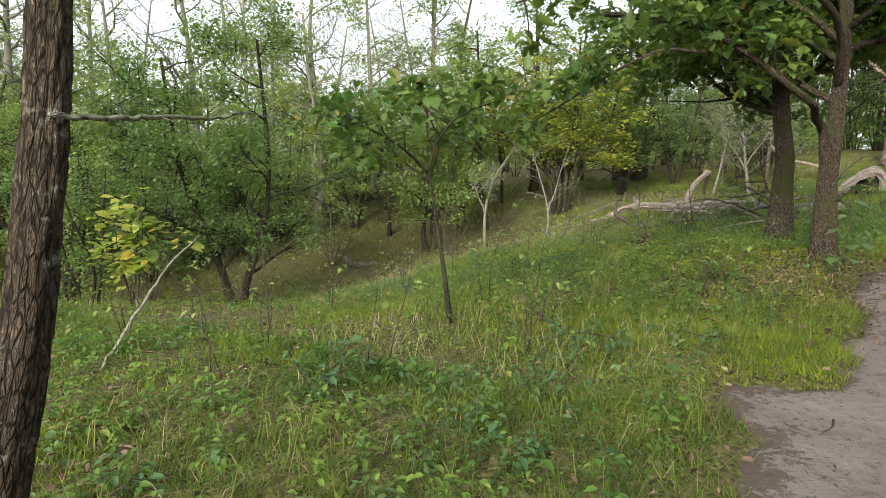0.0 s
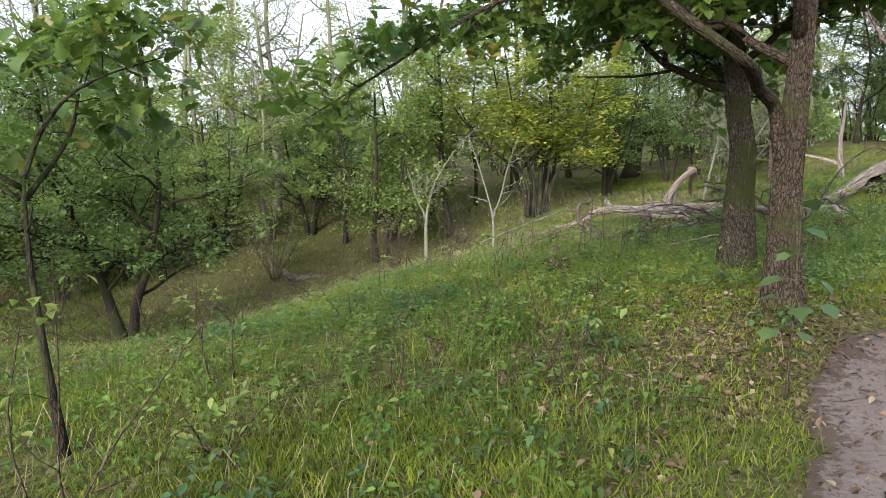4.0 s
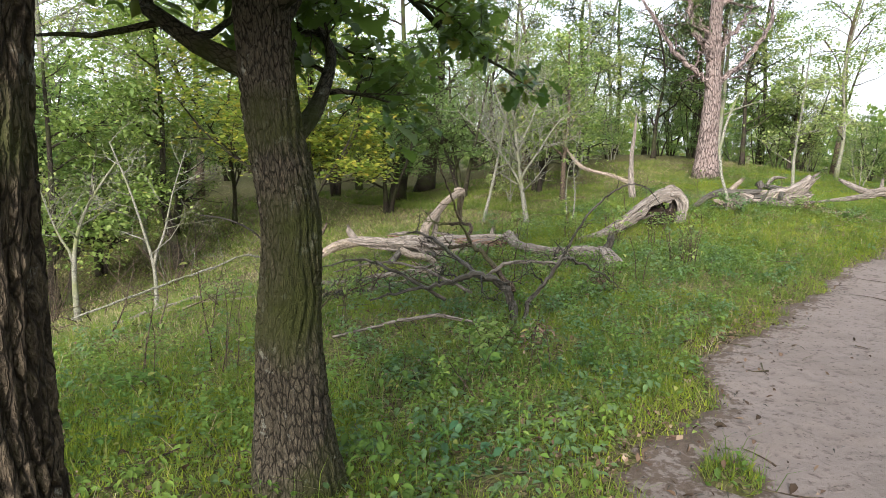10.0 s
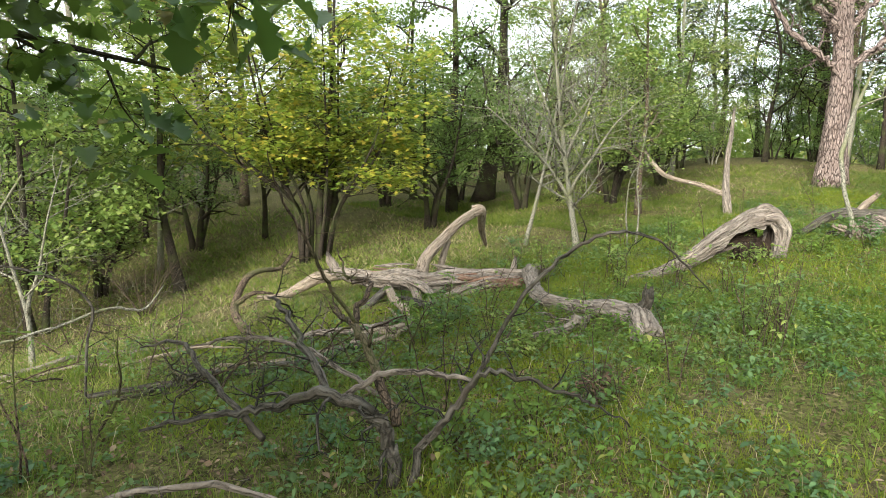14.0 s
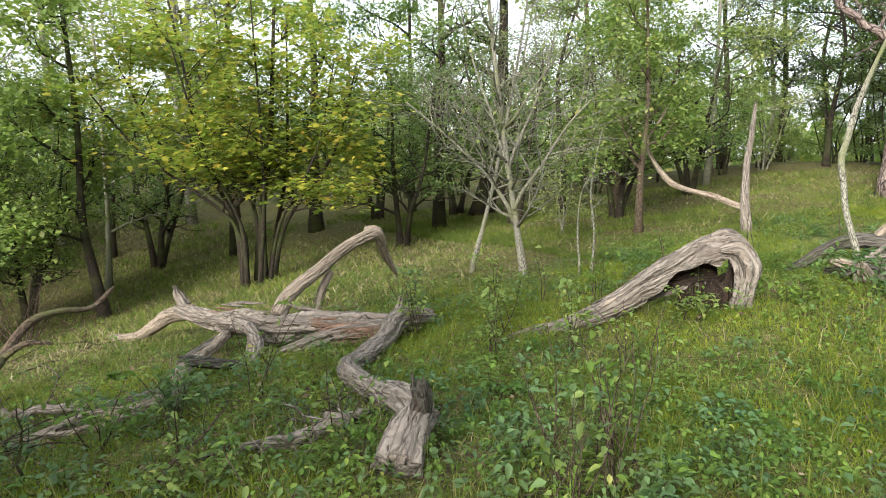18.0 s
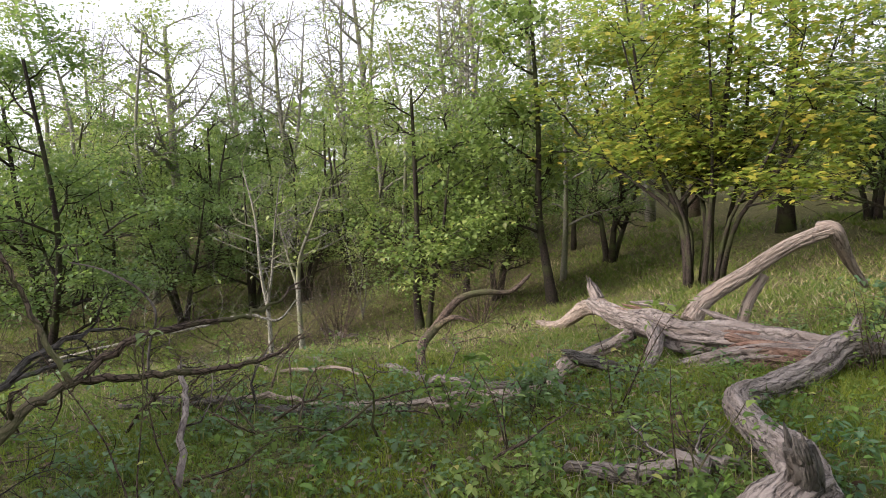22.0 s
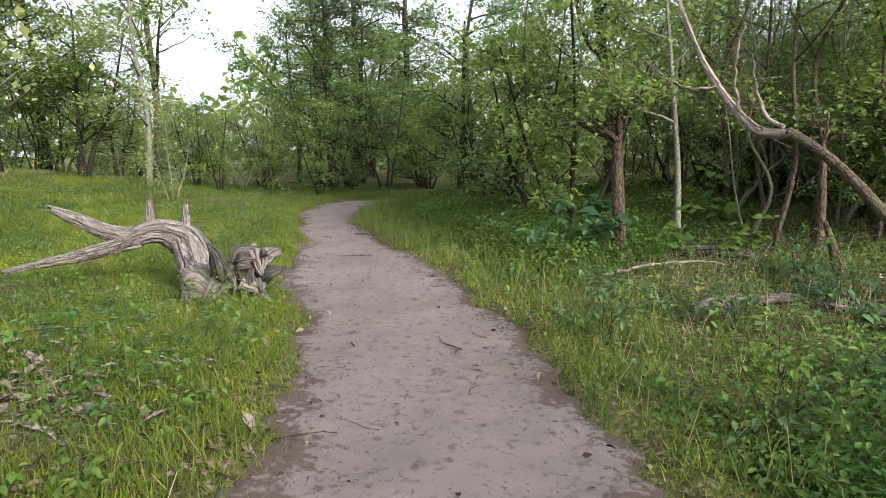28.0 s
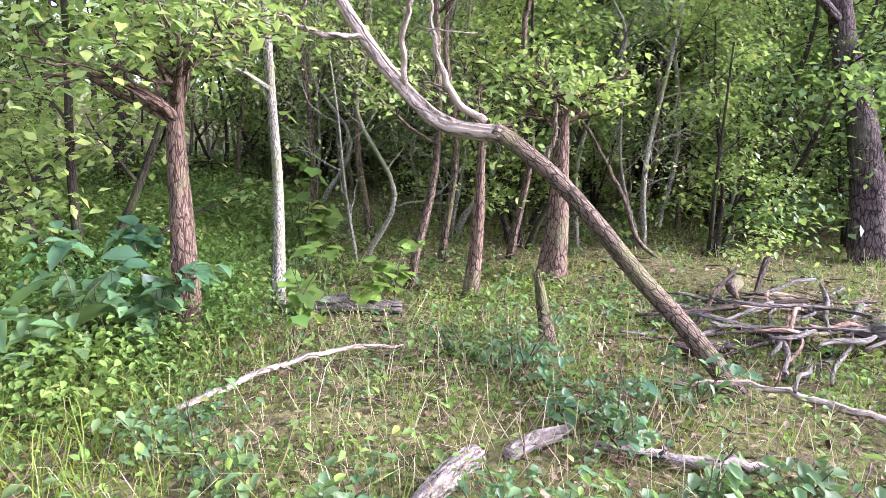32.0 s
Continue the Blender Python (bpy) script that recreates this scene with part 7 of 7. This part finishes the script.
def lush(x, y):
    """Where weeds and grass stand thick and dark, 0 to 1."""
    return np.clip(hill(x, y, 5.0, 7.9, 3.0) + 0.9 * hill(x, y, 3.7, 6.6, 1.4) + 0.8 * hill(x, y, 7.4, 10.6, 1.6) + 0.7 * hill(x, y, 8.9, 11.6, 0.8) + 0.6 * hill(x, y, 11.0, 12.9, 0.7) + 0.5 * hill(x, y, 0.8, 5.4, 1.2) + 0.5 * hill(x, y, 12.3, 12.2, 1.0) + 0.45 * hill(x, y, 14.6, 13.4, 0.9), 0, 1)


def ground_cover():
    rng = np.random.default_rng(77)
    s = Soup()
    for n, d0, d1, w, h in ((1080000, 0.2, 5.0, 0.0032, 0.042), (620000, 4.6, 11.0, 0.0062, 0.055), (330000, 10.5, 20.0, 0.013, 0.08), (230000, 19.0, 32.0, 0.022, 0.10)):
        keep = lambda x, y, d, sd: edge_at(x, y, d) * np.clip(0.72 + 0.6 * wob(x, y, 1.1) + 0.5 * wob(x, y, 5.3, 2.0), 0.14, 1) * (1 - 0.8 * litter_at(x, y)) * np.where((sd < 0) & (d > 2.3), 0.45, 1)
        x, y = beside(rng, n, d0, d1, keep)
        x, y = x + rng.normal(0, 0.02, len(x)), y + rng.normal(0, 0.02, len(y))
        tall = 1 + 0.45 * wob(x, y, 0.9, 3.0) + 0.5 * np.clip(wob(x, y, 3.3, 1.0), 0, 1)
        spears(s, rng, x, y, quick(HIGH, x, y), h * 0.85 * tall, w, 1.8)
    tagged(new("grass", s.mesh("grass", GRASS, False)), "short green grass with mossy gaps", "grass", kind="stuff")
    # longer tufts
    s = Soup()
    x, y = beside(rng, 46000, 0.25, 9.0, lambda x, y, d, sd: edge_at(x, y, d) * (0.25 + 0.5 * (d < 1.3) + 0.6 * (wob(x, y, 1.7, 6.0) > 0.25) + 1.0 * verge(x, y, sd) + 0.6 * lush(x, y)) * (1 - 0.8 * litter_at(x, y)))
    m = 9
    x, y = np.repeat(x, m) + rng.normal(0, 0.03, len(x) * m), np.repeat(y, m) + rng.normal(0, 0.03, len(y) * m)
    blades(s, rng, x, y, quick(HIGH, x, y), 0.14 + 0.16 * verge(x, y, quick(SIDE, x, y)), 0.0026, 0.9)
    tagged(new("long_grass", s.mesh("long_grass", GRASS, False)), "longer arching tufts of green grass", "grass", kind="stuff")
    s = Soup()
    keep = lambda x, y, d, sd: (d > 1.0) * (0.06 + 0.6 * np.clip(wob(x, y, 0.9, 5.0) - 0.15, 0, 1) * np.clip(1.2 - d * 0.09, 0.1, 1) * np.where(x > 7, 0.4, 1) + 1.1 * hill(x, y, 17.7, 9.4, 1.6) + 0.4 * hill(x, y, 0, 12.5, 12.0) + 0.16 * (sd < 0) * (x > 14))
    x, y = scatter(rng, 260000, -12, 24, -4, 24, keep)
    blades(s, rng, x, y, quick(HIGH, x, y), 0.16 + 0.10 * hill(x, y, 18.5, 10.4, 4.0), 0.0020, 1.1)
    # dry tussocks further off, under the trees
    x, y = scatter(rng, 130000, -17, 31, 8, 28, lambda x, y, d, sd: (sd > 0) * smooth(7.0, 10.0, d) * np.clip(0.5 + 0.7 * wob(x, y, 0.9, 3.0), 0.1, 1))
    spears(s, rng, x, y, quick(HIGH, x, y), 0.07, 0.010, 1.6)
    tagged(new("dry_grass", s.mesh("dry_grass", STRAW, False)), "thin straw-coloured dry grass", "grass", kind="stuff")
    s = Soup()
    x, y = beside(rng, 350000, 0.3, 9.0, lambda x, y, d, sd: edge_at(x, y, d) * np.clip(0.38 + wob(x, y, 1.6, 2.0), 0.10, 1) * np.clip(1.15 - d * 0.09, 0.15, 1) * (1 - 0.6 * litter_at(x, y)))
    z = quick(HIGH, x, y) + rng.uniform(0.0, 0.055, len(x)) * (1 + 1.0 * (wob(x, y, 2.7, 1.0) > 0.3))
    leaves(s, rng, np.stack([x, y, z], -1), 0.030, HEX, 0.5, 0.55)
    tagged(new("ground_herbs", s.mesh("ground_herbs", HERB, False)), "low small-leaved green weeds", "weeds", kind="stuff")
    # moss cushions
    s = Soup()
    x, y = beside(rng, 2300000, 0.3, 8.0, lambda x, y, d, sd: edge_at(x, y, d) * (smooth(-0.25, 0.35, wob(x, y, 1.3, 7.0)) + 0.9 * hill(x, y, 17.2, 8.2, 0.8) + 0.6 * hill(x, y, 11.6, 11.6, 3.0)) * (0.5 + 0.5 * (wob(x, y, 7.0, 1.0) > -0.2)) * (1 - 0.85 * litter_at(x, y)))
    spears(s, rng, x, y, quick(HIGH, x, y) + 0.006, 0.036, 0.0048, 0.9)
    tagged(new("moss", s.mesh("moss", MOSS, False)), "bright yellow-green moss cushions", "moss", kind="stuff")
    # low plants, each a stalk with leaves round it
    for name, material, n, m, size, tall, lab, seed in (("weeds", HERB, 6500, 16, 0.034, 0.13, "small bright green leafy weeds", 1.0), ("dark_weeds", BRAMBLE, 4300, 15, 0.04, 0.14, "low bluish-green bramble shoots", 5.0), ("tall_weeds", HERB, 900, 26, 0.032, 0.36, "upright green weeds on thin stalks", 9.0)):
        s = Soup()
        x, y = beside(rng, n * 4, 1.0, 8.5, lambda x, y, d, sd: edge_at(x, y, d) * np.clip(0.12 + 0.8 * wob(x, y, 1.5, seed) + 0.75 * lush(x, y), 0.05, 1) * (1 - 0.6 * hill(x, y, 11.9, 11.9, 2.5)) * np.where(sd < 0, np.where(d < 2.2, 0.45, 1.1), 1))
        big = np.repeat(rng.uniform(0.5, 1.4, len(x)), m)
        X, Y = np.repeat(x, m), np.repeat(y, m)
        up = rng.uniform(0.15, 1, len(X))
        out = rng.normal(0, 1, (len(X), 3)) * (1, 1, 0)
        out /= np.linalg.norm(out, axis=1)[:, None] + 1e-6
        k = rng.uniform(0.1, 0.55, len(X)) * np.minimum(tall, 0.16) * big * (1.2 - 0.6 * up)
        at = np.stack([X, Y, quick(HIGH, X, Y) + up * tall * big], -1) + out * k[:, None]
        leaves(s, rng, at, size, HEX, 0.45, 0.4, out)
        spears(s, rng, x, y, quick(HIGH, x, y), tall, 0.003, 0.1)
        tagged(new(name, s.mesh(name, material, False)), lab, "weeds", kind="stuff")
    s = Soup()
    q = rng.normal(0, 1, (700, 2)) * (0.55, 0.4) + (13.6, 13.25)
    leaves(s, rng, np.stack([q[:, 0], q[:, 1], height(q[:, 0], q[:, 1]) + rng.uniform(0.01, 0.06, 700)], -1), 0.1, LONG, 0.3, 0.5)
    tagged(new("wood_chips", s.mesh("wood_chips", TAN_WOOD, False)), "pale splinters and bark chips on the ground", "wood chips", kind="stuff")
    for name, material, n, size, lab in (("nettles", HERB, 1000000, 0.038, "knee-high green nettles and weeds on the verge"), ("bramble_runners", BRAMBLE, 60000, 0.042, "bluish-green bramble runners over dry grass")):
        s = Soup()
        sd0 = 0.0 if material is HERB else 1.0
        x, y = scatter(rng, n, 12, 26, 5, 18, lambda x, y, d, sd: (sd < 0) * smooth(1.0, 1.4, d) * (1 - smooth(4.5, 6.5, d)) * np.clip(0.42 - 0.25 * sd0 + wob(x, y, 1.9, sd0 * 3), 0.05, 1) * (0.25 + verge(x, y, sd) if material is HERB else 0.9) * (1 - 0.8 * hill(x, y, 17.4, 8.6, 1.2)))
        z = quick(HIGH, x, y) + rng.uniform(0.0, 1, len(x)) ** 1.6 * (0.12 + 0.28 * verge(x, y, quick(SIDE, x, y))) * smooth(1.0, 2.0, quick(NEAR, x, y))
        leaves(s, rng, np.stack([x, y, z], -1), size, HEX, 0.6)
        tagged(new(name, s.mesh(name, material, False)), lab, "weeds", kind="stuff")
    s = Soup()
    x, y = scatter(rng, 190000, -12, 24, -4, 24, lambda x, y, d, sd: np.where(d < 0.6, 0.004, np.where(d < 1.15, 0.12, 0.13)) + 0.75 * litter_at(x, y) + 0.3 * (sd < 0) * (d > 2.0))
    d = quick(NEAR, x, y)
    z = np.where(d < 0.8, quick(HIGH, x, y) + 0.06, quick(HIGH, x, y)) + 0.012 + 0.035 * (d > 1) * rng.uniform(0, 1, len(x))
    leaves(s, rng, np.stack([x, y, z], -1), 0.036, HEX, 0.7, 0.5)
    x, y = beside(rng, 420000, 0.8, 7.5, lambda x, y, d, sd: (d > 0.85) * (0.9 * litter_at(x, y) + 0.45 * np.exp(-((d - 1.0) / 0.14) ** 2)))
    leaves(s, rng, np.stack([x, y, quick(HIGH, x, y) + rng.uniform(0.004, 0.03, len(x))], -1), 0.03, KITE, 0.6, 0.5)
    tagged(new("dead_leaves", s.mesh("dead_leaves", LITTER, False)), "scattered brown fallen leaves", "leaves", kind="stuff")
    # crumbs of bark and short twigs on the sand
    s = Soup()
    x, y = scatter(rng, 160000, -4, 26, -5, 20, lambda x, y, d, sd: np.exp(-((d + ragged(x, y) - 0.78) / 0.22) ** 2) * 0.8 + 0.22 * (d < 0.8) * (wob(x, y, 2.4) > -0.1))
    z = land(x, y) - 0.012 - 0.02 * (quick(NEAR, x, y) < 0.4)
    leaves(s, rng, np.stack([x, y, z + 0.004], -1), 0.024, LONG, 0.22, 0.6)
    tagged(new("bark_crumbs", s.mesh("bark_crumbs", DARK_WOOD, False)), "dark crumbs of bark and twig on the sand", "litter", kind="stuff")
    s = Soup()
    x, y = scatter(rng, 24000, -6, 25, -4, 20, lambda x, y, d, sd: 0.03 + 0.12 * litter_at(x, y) + 0.22 * (sd < 0) * (x > 15) * (d > 1.3))
    for u, v in zip(x, y):
        d = float(quick(NEAR, np.array([u]), np.array([v]))[0])
        z = (float(land(u, v)) - 0.015) if d < 0.85 else gz(u, v) + 0.03
        p = limb(rng, (u, v, z), (rng.normal(), rng.normal(), 0.0), rng.uniform(0.12, 0.55), 0.22, 0.0, 5)
        p[:, 2] = z + (0.01 if d < 0.85 else 0.05) * rng.uniform(0, 1, 5)
        tube(s, p, np.linspace(0.006, 0.002, 5) * rng.uniform(0.5, 1.3), 4)
    tagged(new("twigs", s.mesh("twigs", BROWN_BARK)), "thin fallen twigs on sand and grass", "twigs", kind="stuff")


ground_cover()
